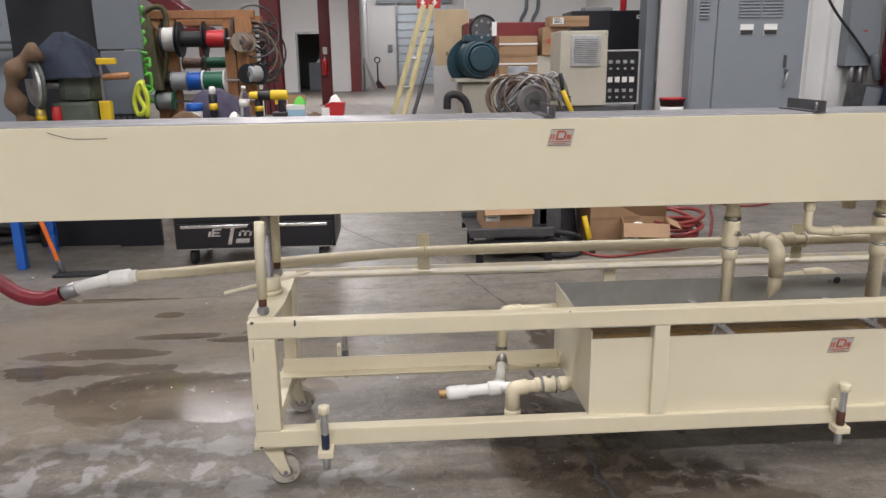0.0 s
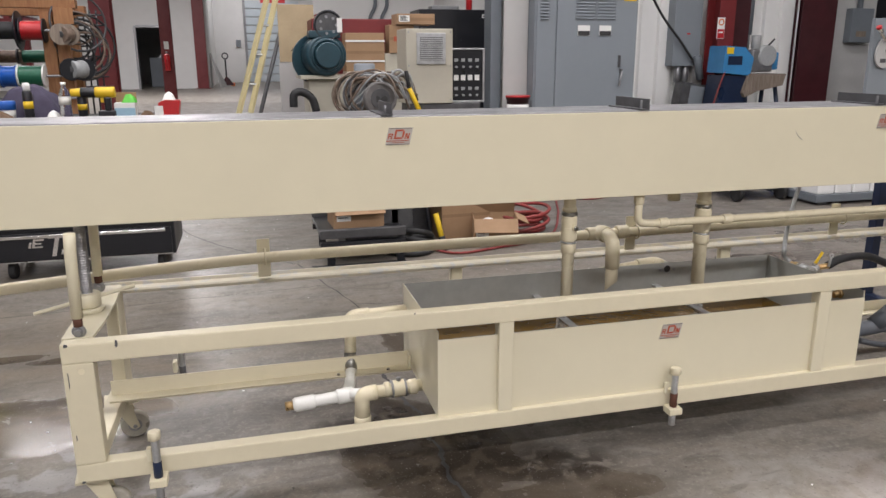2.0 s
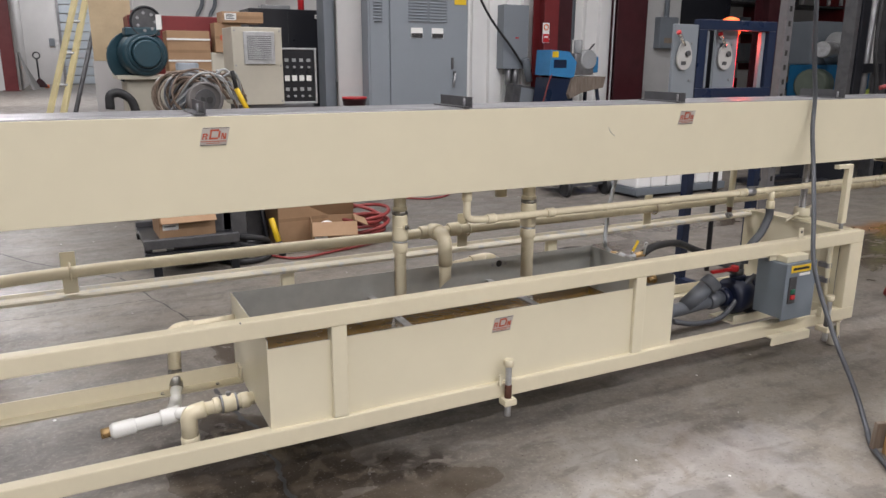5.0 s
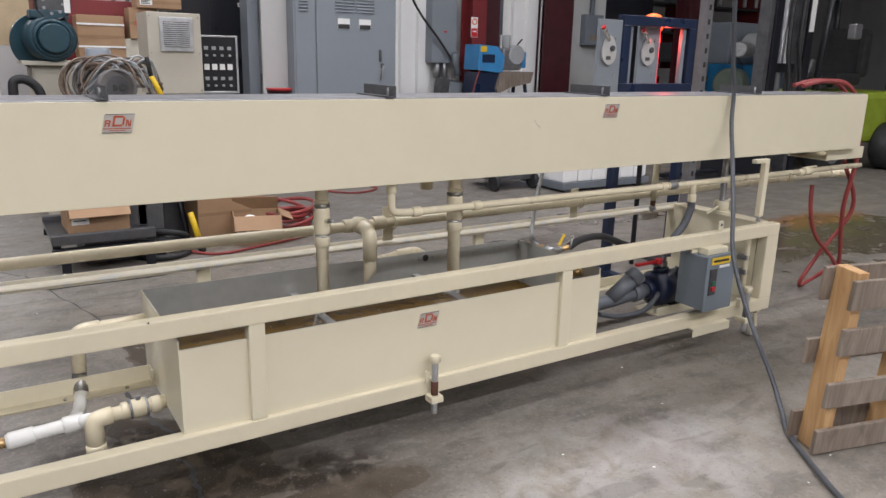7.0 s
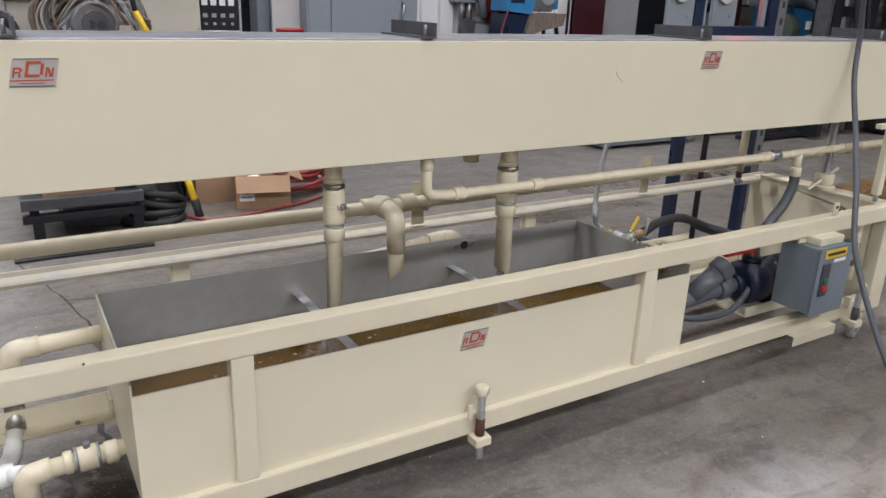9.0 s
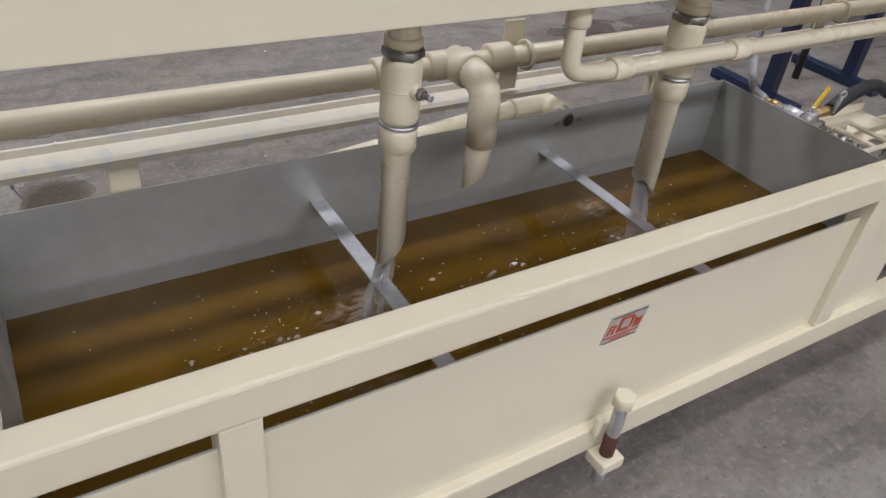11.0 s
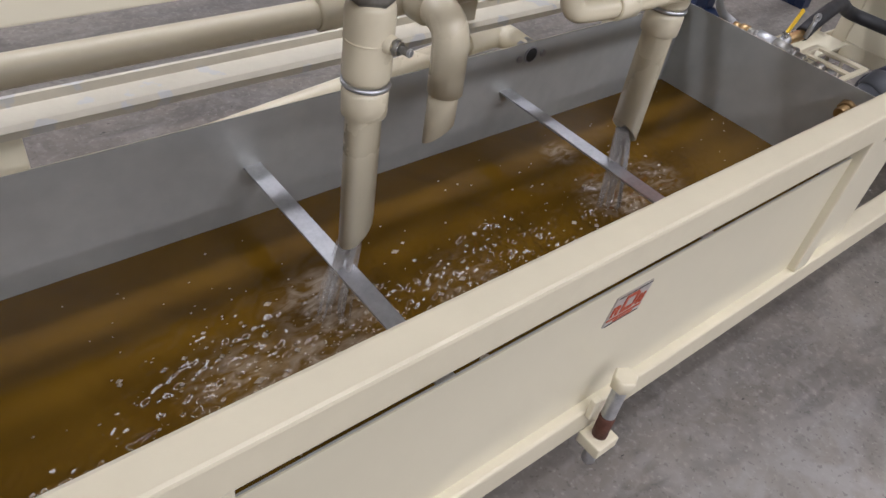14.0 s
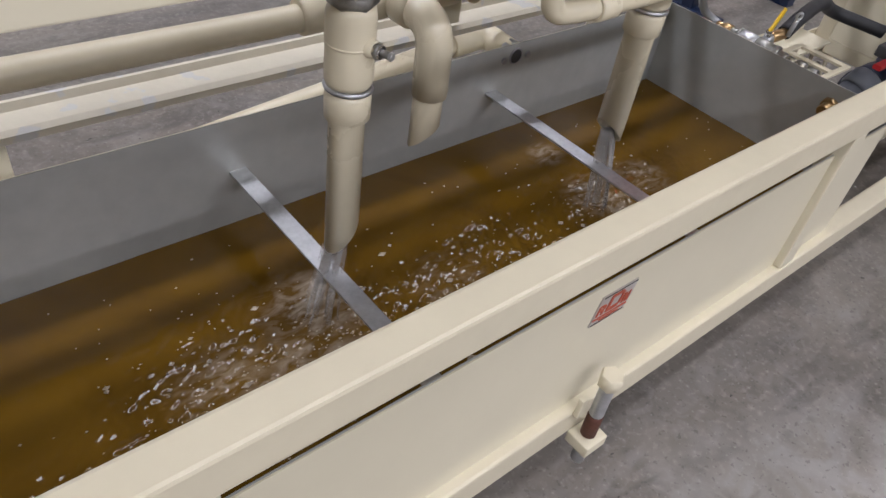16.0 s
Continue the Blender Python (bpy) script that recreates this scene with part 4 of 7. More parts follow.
def down_tube(x, y, z_end, r, parent, face=0.0):
    """A drop tube with a ball valve: worn nuts, body, side stem, clip ring and socket."""
    t = part("down_tube", slant_tube(x, y, TZ0 + 0.002, z_end, z_end + 0.05, r, 28, face), PIPE_CREAM, parent)
    v = part("valve_body", S([(x, y, z) for z in (0.694, 0.700, 0.716, 0.724, 0.770, 0.778, 0.784)], [r + 0.004, r + 0.0062, r + 0.0062, r + 0.0058, r + 0.0062, r + 0.005, r + 0.003], 28), PIPE_CREAM, t)
    part("band", C((x, y, 0.7405), (x, y, 0.7435), r + 0.0066, 28), PIPE_CREAM, v)
    part("union_nut", C((x, y, 0.783), (x, y, 0.798), r + 0.0072, 6), STEEL_WORN, v, "worn hexagonal union nut")
    part("collar", C((x, y, 0.798), (x, y, 0.812), r + 0.0045, 24), PIPE_CREAM, v)
    part("clip_ring", torus(bmesh.new(), (x, y, 0.690), (0.05, 0, 1), r + 0.004, 0.0032, 28, 8), GALV, v, "thin bright clip ring")
    sl = part("socket", S([(x, y, z) for z in (0.650, 0.653, 0.680, 0.687)], [r + 0.001, r + 0.0052, r + 0.0055, r + 0.003], 28), PIPE_CREAM, t)
    d = Vector((0.30, -0.95, 0)).normalized()
    p = Vector((x, y, 0.744))
    part("boss", C(p + d * (r - 0.002), p + d * (r + 0.012), 0.0115, 18, 0.0095), PIPE_CREAM, v)
    part("stem_nut", C(p + d * (r + 0.012), p + d * (r + 0.018), 0.0092, 6), STEEL_WORN, v)
    part("washer", C(p + d * (r + 0.018), p + d * (r + 0.0205), 0.0075, 16), CHROME, v)
    part("stem", C(p + d * (r + 0.0205), p + d * (r + 0.030), 0.0042, 12), STEEL_WORN, v)
    part("stem_tip", C(p + d * (r + 0.030), p + d * (r + 0.034), 0.0048, 6), GALV, v)
    return t


down_tube(1.221, 2.442, 0.456, 0.021, mach)
down_tube(1.747, 2.440, 0.452, 0.0235, mach, math.pi)
# short plugged outlet under the trough
part("stub_outlet", slant_tube(1.66, 2.50, 0.866, 0.805, 0.805, 0.0225), PIPE_CREAM, mach)

# thin supply line
SPY, SPZ = 2.375, 0.753
sp = part("supply_pipe", S(fillet([(1.447, SPY, 0.864), (1.447, SPY, SPZ + 0.006), (1.50, SPY, SPZ), (3.0, SPY, SPZ), (4.34, SPY, SPZ + 0.008)], 0.035, 7), 0.0135, 14), PIPE_CREAM, mach, "thin cream-painted supply pipe")
sleeve("socket", (1.447, SPY, 0.84), (0, 0, 1), 0.0175, 0.03, sp)
for x in (1.545, 1.80, 2.79, 2.83, 3.79):
    sleeve("socket", (x, SPY, SPZ), (1, 0, 0), 0.0178, 0.035, sp)
bm = cyl(bmesh.new(), (3.82, SPY, SPZ + 0.004), (3.88, SPY, SPZ + 0.004), 0.021, 10)
box(bm, 3.84, 3.93, SPY - 0.005, SPY + 0.005, SPZ + 0.022, SPZ + 0.028, 0.001)
part("ball_valve", bm, PIPE_CREAM, sp)
bm = cyl(bmesh.new(), (2.82, SPY, SPZ), (2.87, SPY, SPZ), 0.019, 10)
box(bm, 2.83, 2.92, SPY - 0.006, SPY + 0.006, SPZ + 0.018, SPZ + 0.023, 0.001)
part("ball_valve", bm, STEEL, sp)
part("riser", S([(2.986, SPY, SPZ), (2.986, SPY, SPZ - 0.06)], 0.0135, 12), PIPE_CREAM, sp)
part("riser_nut", C((2.986, SPY, SPZ - 0.085), (2.986, SPY, SPZ - 0.05), 0.019, 14), PIPE_CREAM, sp)
part("hook_clip", torus(bmesh.new(), (3.25, SPY, SPZ), (1, 0, 0), 0.0165, 0.0028, 20, 6), CREAM, sp)
part("grey_hose", S(smooth_path([(2.986, SPY, SPZ - 0.075), (2.984, SPY, 0.63), (2.95, SPY, 0.565), (2.90, SPY, 0.52), (2.865, SPY, 0.48), (2.86, SPY, 0.43)]), 0.0175, 14), CABLEGREY, sp, "dark grey flexible hose")
# end elbow of the main pipe
part("end_elbow", S(fillet([(4.60, 2.69, 0.655), (4.70, 2.69, 0.655), (4.70, 2.60, 0.66)], 0.04), 0.026, 16), PIPE_CREAM, main)

# overflow return behind the tank
rp = part("return_pipe", S([(1.02, 2.80, 0.400), (1.74, 2.80, 0.476)], 0.019, 14), PIPE_CREAM, mach)
part("elbow", S(fillet([(1.70, 2.80, 0.472), (1.787, 2.80, 0.478), (1.787, 2.720, 0.475)], 0.03), 0.0245, 16), PIPE_CREAM, rp)
part("nut", C((1.787, 2.7155, 0.474), (1.787, 2.735, 0.474), 0.027, 8), GALV, rp)
# side outlet that bends down beside the tank
so = part("side_outlet", S(fillet([(KX0, 2.672, 0.410), (0.478, 2.672, 0.404), (0.472, 2.668, 0.255)], 0.05, 8), 0.0215, 16), PIPE_CREAM, mach)
part("elbow", S(fillet([(0.545, 2.672, 0.406), (0.478, 2.672, 0.404), (0.476, 2.671, 0.345)], 0.042, 8), 0.0255, 18), PIPE_CREAM, so)
part("union", S([(0.472, 2.668, 0.262), (0.470, 2.650, 0.238), (0.468, 2.628, 0.212)], [0.0228, 0.0235, 0.0222], 18), STEEL_WORN, so, "tarnished steel union")
# drain with a valve, an elbow and a white branch
dr = part("drain_pipe", S([(KX0, 2.43, 0.218), (0.51, 2.43, 0.210)], 0.0215, 16), PIPE_CREAM, mach)
for x, r, ln in ((0.655, 0.0265, 0.03), (0.605, 0.029, 0.045), (0.565, 0.0265, 0.02)):
    sleeve("fitting", (x, 2.43, 0.2155), (1, 0, 0.04), r, ln, dr)
for x in (0.628, 0.582):
    sleeve("clamp_ring", (x, 2.43, 0.2155), (1, 0, 0.04), 0.0305, 0.007, dr, STEEL)
part("valve_stem", C((0.605, 2.43, 0.24), (0.605, 2.43, 0.256), 0.008, 10), STEEL, dr)
part("elbow", S(fillet([(0.53, 2.43, 0.211), (0.478, 2.43, 0.206), (0.478, 2.43, 0.12)], 0.035, 8), 0.0265, 16), PIPE_CREAM, dr)
part("elbow_mouth", C((0.478, 2.43, 0.098), (0.478, 2.43, 0.13), 0.0295, 18), PIPE_CREAM, dr)
part("branch_pipe", S([(0.25, 2.50, 0.163), (0.445, 2.50, 0.178)], 0.021, 16), PVC_WHITE, dr, "white plastic branch pipe")
sleeve("branch_tee", (0.43, 2.50, 0.177), (1, 0, 0.07), 0.027, 0.06, dr, PVC_WHITE)
sleeve("branch_socket", (0.29, 2.50, 0.166), (1, 0, 0.07), 0.0255, 0.07, dr, PVC_WHITE)
sleeve("branch_plug", (0.238, 2.50, 0.1622), (1, 0, 0.07), 0.016, 0.03, dr, BRASS)
part("branch_riser", S([(0.43, 2.50, 0.178), (0.455, 2.565, 0.188), (0.468, 2.63, 0.214)], 0.0205, 16), PVC_WHITE, dr)
part("link_pipe", S([(0.445, 2.50, 0.178), (0.478, 2.46, 0.195)], 0.0205, 14), PVC_WHITE, dr)

# pump, grey plumbing and starter box at the far end
pump = part("pump", S([(2.80, 2.40, 0.275), (2.815, 2.40, 0.275), (2.90, 2.40, 0.275), (2.915, 2.40, 0.275)], [0.06, 0.082, 0.082, 0.06], 26), PUMPBLUE, mach, "dark blue cast pump")
part("motor", S([(2.915, 2.40, 0.275), (2.925, 2.40, 0.275), (3.20, 2.40, 0.275), (3.215, 2.40, 0.275)], [0.05, 0.072, 0.072, 0.05], 26), PUMPBLUE, pump)
for k in range(9):
    part("cooling_fin", torus(bmesh.new(), (2.95 + 0.027 * k, 2.40, 0.275), (1, 0, 0), 0.072, 0.004, 26, 6), PUMPBLUE, pump)
part("pump_neck", C((2.765, 2.40, 0.275), (2.80, 2.40, 0.275), 0.042, 18), PUMPBLUE, pump)
part("outlet_flange", C((2.86, 2.40, 0.35), (2.86, 2.40, 0.372), 0.036, 16), PUMPBLUE, pump)
bm = cyl(bmesh.new(), (2.86, 2.40, 0.372), (2.86, 2.40, 0.40), 0.024, 8)
cyl(bm, (2.86, 2.40, 0.40), (2.86, 2.40, 0.47), 0.02, 14)
cyl(bm, (2.86, 2.40, 0.435), (2.86, 2.40, 0.455), 0.026, 8)
part("outlet_nipple", bm, STEEL, pump)
bm = bmesh.new()
box(bm, 2.66, 2.80, 2.36, 2.38, 0.408, 0.42, 0.003)
cyl(bm, (2.80, 2.37, 0.402), (2.80, 2.37, 0.426), 0.018, 14)
part("valve_lever", bm, RED, pump, "red valve lever")
part("valve_block", B(2.79, 2.84, 2.38, 2.43, 0.39, 0.42, 0.006), DARKSTEEL, pump)
part("base_channel", B(2.78, 3.24, 2.33, 2.47, 0.165, 0.175, 0.002), CREAM, pump)
part("base_lip", B(2.78, 3.24, 2.33, 2.336, 0.175, 0.205, 0.001), CREAM, pump)
for x in (2.96, 3.16):
    part("motor_foot", B(x - 0.02, x + 0.02, 2.345, 2.455, 0.175, 0.215, 0.004), PUMPBLUE, pump)
gp = part("suction_pipe", S(fillet([(KX1, 2.41, 0.245), (2.55, 2.41, 0.252), (2.62, 2.405, 0.262), (2.78, 2.40, 0.275)], 0.05), 0.030, 18), PVC_GREY, mach, "dark grey plastic suction pipe")
part("wye_branch", S([(2.56, 2.41, 0.262), (2.665, 2.385, 0.352)], [0.033, 0.036], 20), PVC_GREY, gp)
part("wye_cap", C((2.655, 2.387, 0.342), (2.692, 2.379, 0.372), 0.043, 20), PVC_GREY, gp)
sleeve("union", (2.71, 2.402, 0.27), (1, 0, 0.07), 0.040, 0.05, gp, PVC_GREY)
sleeve("union", (2.45, 2.41, 0.249), (1, 0, 0.03), 0.037, 0.04, gp, PVC_GREY)
part("power_lead", S(smooth_path([(2.45, 2.36, 0.225), (2.55, 2.34, 0.205), (2.68, 2.33, 0.21), (2.78, 2.35, 0.245), (2.86, 2.36, 0.33), (2.92, 2.36, 0.37)]), 0.0115, 10), CABLEGREY, gp)
part("inner_tray", B(2.34, 2.74, 2.52, 2.60, 0.39, 0.395, 0.001), CREAM, mach)
part("inner_tray", B(2.34, 2.74, 2.60, 2.605, 0.36, 0.42, 0.001), CREAM, mach)
part("cross_bracket", B(2.44, 2.47, 2.44, 2.70, 0.398, 0.412, 0.002), CREAM, mach)
part("black_hose", S(smooth_path([(2.375, 2.492, 0.503), (2.45, 2.50, 0.525), (2.60, 2.53, 0.515), (2.78, 2.56, 0.45), (2.85, 2.45, 0.43)]), 0.016, 12), BLACKRUB, mach, "black rubber hose")

sb = part("starter_box", B(2.845, 3.02, 2.10, 2.245, 0.262, 0.497, 0.006), BOX_GREY, mach, "grey motor starter box")
part("cover_lip", B(2.84, 3.025, 2.094, 2.1, 0.257, 0.502, 0.003), BOX_GREY, sb)
part("switch_plate", B(2.862, 2.905, 2.089, 2.094, 0.33, 0.445, 0.002), DARKSTEEL, sb)
part("green_button", B(2.872, 2.895, 2.083, 2.089, 0.375, 0.392, 0.002), WIRE_GREEN, sb)
part("red_button", B(2.872, 2.895, 2.081, 2.089, 0.35, 0.368, 0.002), RED, sb)
part("warning_label", B(2.868, 2.985, 2.0925, 2.094, 0.462, 0.492), YELLOW, sb)
part("label_text", B(2.878, 2.975, 2.0915, 2.0925, 0.472, 0.482), INK, sb)
part("small_label", B(2.92, 2.985, 2.0925, 2.094, 0.445, 0.456), PAPER, sb)
part("mount_plate", B(2.83, 3.04, 2.1725, 2.178, 0.50, 0.527), CREAM, sb)
part("hood", B(2.87, 3.0, 2.12, 2.24, 0.497, 0.525, 0.004), CREAM, sb)
part("shelf", B(2.80, 3.04, 2.14, YF - 0.001, 0.160, 0.166, 0.002), CREAM, mach)
part("shelf_lip", B(2.80, 3.04, 2.14, 2.146, 0.128, 0.160, 0.002), CREAM, mach)
tabp = part("tab", B(2.935, 2.965, YF + 0.004, YF + 0.01, 0.58, 0.622, 0.002), CREAM, mach)
# Dark disc on the solid tab, painted as the shade of its hole.
part("tab_hole", C((2.95, YF + 0.002, 0.606), (2.95, YF + 0.0045, 0.606), 0.006, 12), INK, tabp)
for ob in [sb] + list(sb.children):
    ob.data.transform(Matrix.Translation((-0.045, 0.012, -0.004)))
# door catches on the end sheet
for z in (0.33, 0.40):
    bm = bmesh.new()
    box(bm, XR - 0.112, XR - 0.088, 2.245, 2.30, z - 0.012, z + 0.012, 0.002)
    cyl(bm, (XR - 0.10, 2.255, z - 0.02), (XR - 0.10, 2.255, z + 0.02), 0.008, 10)
    part("catch", bm, STEEL, mach)
part("guide_rod", C((XR - 0.10, 2.255, 0.26), (XR - 0.10, 2.255, 0.50), 0.011, 12), CREAM, mach)

# fill valve cluster along the outside of the tank's end wall
VX = KX1 + 0.026
vc = part("fill_valve", C((VX, 2.545, 0.490), (VX, 2.505, 0.490), 0.0145, 18), GALV, mach, "galvanised fill valve with brass ends and a yellow lever")
part("brass_end", C((VX, 2.605, 0.490), (VX, 2.588, 0.490), 0.0075, 12), BRASS, vc)
part("brass_nut", C((VX, 2.588, 0.490), (VX, 2.568, 0.490), 0.0115, 6), BRASS, vc)
part("nipple", C((VX, 2.568, 0.490), (VX, 2.545, 0.490), 0.0095, 14), STEEL_WORN, vc)
part("valve_nut", C((VX, 2.552, 0.490), (VX, 2.542, 0.490), 0.0155, 6), STEEL_WORN, vc)
part("tee", C((VX, 2.505, 0.490), (VX, 2.462, 0.488), 0.0155, 18), STEEL_WORN, vc)
part("tee_nut", C((VX, 2.468, 0.488), (VX, 2.452, 0.488), 0.0165, 6), STEEL_WORN, vc)
for k, yy in enumerate((2.442, 2.420, 2.398, 2.372)):
    part("fitting", C((VX, yy + 0.011, 0.486), (VX, yy - 0.009, 0.485), 0.013 - 0.002 * (k % 2), 6 if k % 2 else 16), STEEL_WORN, vc)
part("branch", C((VX + 0.012, 2.500, 0.490), (VX + 0.040, 2.500, 0.496), 0.0115, 14), GALV, vc)
bt_ = part("hose_tail", S([(VX + 0.040 + 0.0055 * k, 2.500 - 0.001 * k, 0.496 + 0.0008 * k) for k in range(10)], [0.0125 if k % 2 else 0.0105 for k in range(10)], 16), BRASS, vc)
bm = bmesh.new()
box(bm, -0.006, 0.006, -0.0025, 0.0025, 0.0, 0.060, 0.002, pose(VX + 0.022, 2.500, 0.508, 0, 32, 0))
part("yellow_lever", bm, YELLOW, vc)
part("lever_nut", C((VX + 0.022, 2.500, 0.502), (VX + 0.022, 2.500, 0.516), 0.007, 6), CHROME, vc)
bm = torus(bmesh.new(), (VX + 0.075, 2.475, 0.548), (0.3, 1, 0), 0.007, 0.003, 18, 8)
cyl(bm, (VX + 0.072, 2.48, 0.502), (VX + 0.075, 2.476, 0.54), 0.005, 10)
part("ring_handle", bm, GALV, vc)
part("supply_hose", S(smooth_path([(VX, 2.606, 0.490), (VX + 0.01, 2.66, 0.51), (VX + 0.06, 2.72, 0.60), (VX + 0.12, 2.76, 0.74), (VX + 0.14, 2.74, 0.86)]), 0.009, 12), WIRE_GREY, vc, "pale grey fill hose")
# slotted cream bracket beyond the end wall
sk = part("bracket", B(KX1 + 0.060, KX1 + 0.190, 2.480, 2.484, 0.440, 0.468, 0.001), CREAM_WORN, mach)
for a in ((0.060, 0.190, 2.470, 2.480), (0.060, 0.190, 2.360, 2.372), (0.060, 0.075, 2.372, 2.470), (0.112, 0.128, 2.372, 2.470), (0.172, 0.190, 2.372, 2.470)):
    part("bracket_bar", B(KX1 + a[0], KX1 + a[1], a[2], a[3], 0.462, 0.468, 0.001), CREAM_WORN, sk)
bm = cyl(bmesh.new(), (KX1 - 0.035, 2.30, 0.452), (KX1 + 0.02, 2.30, 0.462), 0.013, 12)
cyl(bm, (KX1 - 0.014, 2.30, 0.455), (KX1 - 0.002, 2.30, 0.458), 0.019, 8)
pv = part("probe_fitting", bm, BRASS, mach, "brass probe fitting")
part("probe_nut", C((KX1 + 0.0, 2.30, 0.458), (KX1 + 0.016, 2.30, 0.461), 0.018, 8), CHROME, pv)

# ---- water in the tank ----
WZ = 0.311


def water_sheet():
    nx, ny = 520, 170
    x0, x1, y0, y1 = KX0 + 0.0046, KX1 - 0.0046, KY0 + 0.0046, KY1 - 0.0046
    bm = bmesh.new()
    vs = []
    for j in range(ny + 1):
        for i in range(nx + 1):
            x, y = x0 + (x1 - x0) * i / nx, y0 + (y1 - y0) * j / ny
            h = 0.0
            for cx, cy, a, rr in ((1.20, 2.46, 0.9, 0.11), (1.05, 2.40, 0.9, 0.11), (0.95, 2.40, 0.7, 0.09), (1.80, 2.45, 0.9, 0.11), (1.54, 2.44, 1.0, 0.10), (1.41, 2.40, 0.9, 0.10), (1.95, 2.45, 0.7, 0.10), (1.2, 2.27, 0.8, 0.14), (1.5, 2.27, 0.8, 0.14), (0.80, 2.42, 0.5, 0.05)):
                h += a * math.exp(-(math.hypot((x - cx) * 0.8, y - cy) / rr) ** 2)
            h = min(h, 1.0)
            u, v = x * 0.8 + y * 0.6, y * 0.8 - x * 0.6
            w = noise.noise((u * 58, v * 104, 1.7)) * 0.0024 * h + noise.noise((x * 135, y * 150, 9)) * 0.0013 * h * h
            w += noise.noise((u * 24, v * 30, 5)) * 0.0016 * h
            w += noise.noise((x * 13, y * 16, 4)) * 0.0006 + noise.noise((x * 44, y * 51, 2)) * 0.00022
            vs.append(bm.verts.new((x, y, WZ + w)))
    for j in range(ny):
        for i in range(nx):
            k = j * (nx + 1) + i
            bm.faces.new((vs[k], vs[k + 1], vs[k + nx + 2], vs[k + nx + 1])).smooth = True
    base = [bm.verts.new(p) for p in ((x0, y0, 0.216), (x1, y0, 0.216), (x1, y1, 0.216), (x0, y1, 0.216))]
    bm.faces.new(base)
    return bm


single("tank_water", water_sheet(), WATER, "murky brown rippling water in the tank", "water", kind="stuff")
FOAM = mat("foam_bubbles", (0.42, 0.35, 0.25), 0.25, var=0.1, scale=60)
rnd = random.Random(5)
bm = bmesh.new()
for k in range(560):
    if k < 420:
        cx, cy, sg, big = *rnd.choice(((1.12, 2.45, 0.15), (1.80, 2.45, 0.13), (1.50, 2.40, 0.12), (1.35, 2.5, 0.35), (1.95, 2.5, 0.25), (1.0, 2.45, 0.15))), True
    else:
        cx, cy, sg, big = *rnd.choice(((1.17, 2.43, 0.055), (1.20, 2.42, 0.03), (1.80, 2.43, 0.05), (1.78, 2.46, 0.03), (1.05, 2.40, 0.06))), False
    x, y = rnd.gauss(cx, sg), rnd.gauss(cy, sg * 0.6)
    if KX0 + 0.02 < x < KX1 - 0.02 and KY0 + 0.02 < y < KY1 - 0.02:
        r = rnd.uniform(0.0008, 0.0022) * (2.4 if rnd.random() < 0.10 else 1) if big else rnd.uniform(0.0006, 0.0016)
        sx = rnd.uniform(0.9, 1.9)
        v = [(x + r * sx, y, WZ + 0.001), (x, y + r, WZ + 0.001), (x - r * sx, y, WZ + 0.001), (x, y - r, WZ + 0.001), (x, y, WZ + 0.0015 + r * 0.7)]
        put(bm, v, [(0, 1, 4), (1, 2, 4), (2, 3, 4), (3, 0, 4)])
single("water_bubbles", bm, FOAM, "small pale bubbles and flecks floating on the water", "bubbles", kind="stuff")


def stream(x, y, z, dx, dy, spread, seed):
    """A broken, fanning sheet of falling water made of many thin strands."""
    rs_ = random.Random(seed)
    bm = bmesh.new()
    for q in range(26):
        a, rad = rs_.uniform(0, 6.28), rs_.uniform(0, 1) ** 0.5
        ox, oy = math.cos(a) * rad, math.sin(a) * rad
        z1 = WZ - 0.002
        pts, rs = [], []
        for k in range(10):
            t = k / 9
            w = 0.010 + spread * t
            pts.append((x + dx * t + ox * w + rs_.uniform(-0.001, 0.001), y + dy * t + oy * w, z + (z1 - z) * t ** 1.3))
            rs.append((0.0042 - 0.0022 * t) * rs_.uniform(0.7, 1.2))
        sweep(bm, pts, rs, 7)
    return bm


st = single("falling_water", stream(1.216, 2.440, 0.478, -0.012, 0.03, 0.022, 3), SPLASH, "thin clear stream falling from the cut pipe", "water stream")
st2 = single("falling_water", stream(1.742, 2.440, 0.478, 0.03, -0.005, 0.014, 4), SPLASH, "thin clear stream falling from the cut pipe", "water stream")
# ---- loose hoses and cables round the machine ----
hz = thing("red_hose", "dark red rubber hose on a white pipe end", "hose", (-1.1, 2.66, 0))
part("hose", S(smooth_path([(-1.105, 2.655, 0.535), (-1.17, 2.66, 0.517), (-1.26, 2.67, 0.533), (-1.38, 2.70, 0.60), (-1.60, 2.75, 0.66), (-1.9, 2.85, 0.45), (-2.1, 2.95, 0.03), (-2.6, 3.2, 0.025)], 10), 0.027, 16), REDHOSE, hz)
part("pipe_end", S([(-0.84, 2.664, 0.589), (-0.925, 2.662, 0.583), (-1.06, 2.658, 0.551)], 0.0235, 16), PVC_WHITE, hz, "white plastic pipe end")
part("coupling", C((-0.86, 2.664, 0.588), (-0.935, 2.662, 0.581), 0.029, 18), PVC_WHITE, hz)
part("hose_clamp", C((-1.05, 2.6585, 0.553), (-1.10, 2.656, 0.537), 0.0275, 18), STEEL, hz)

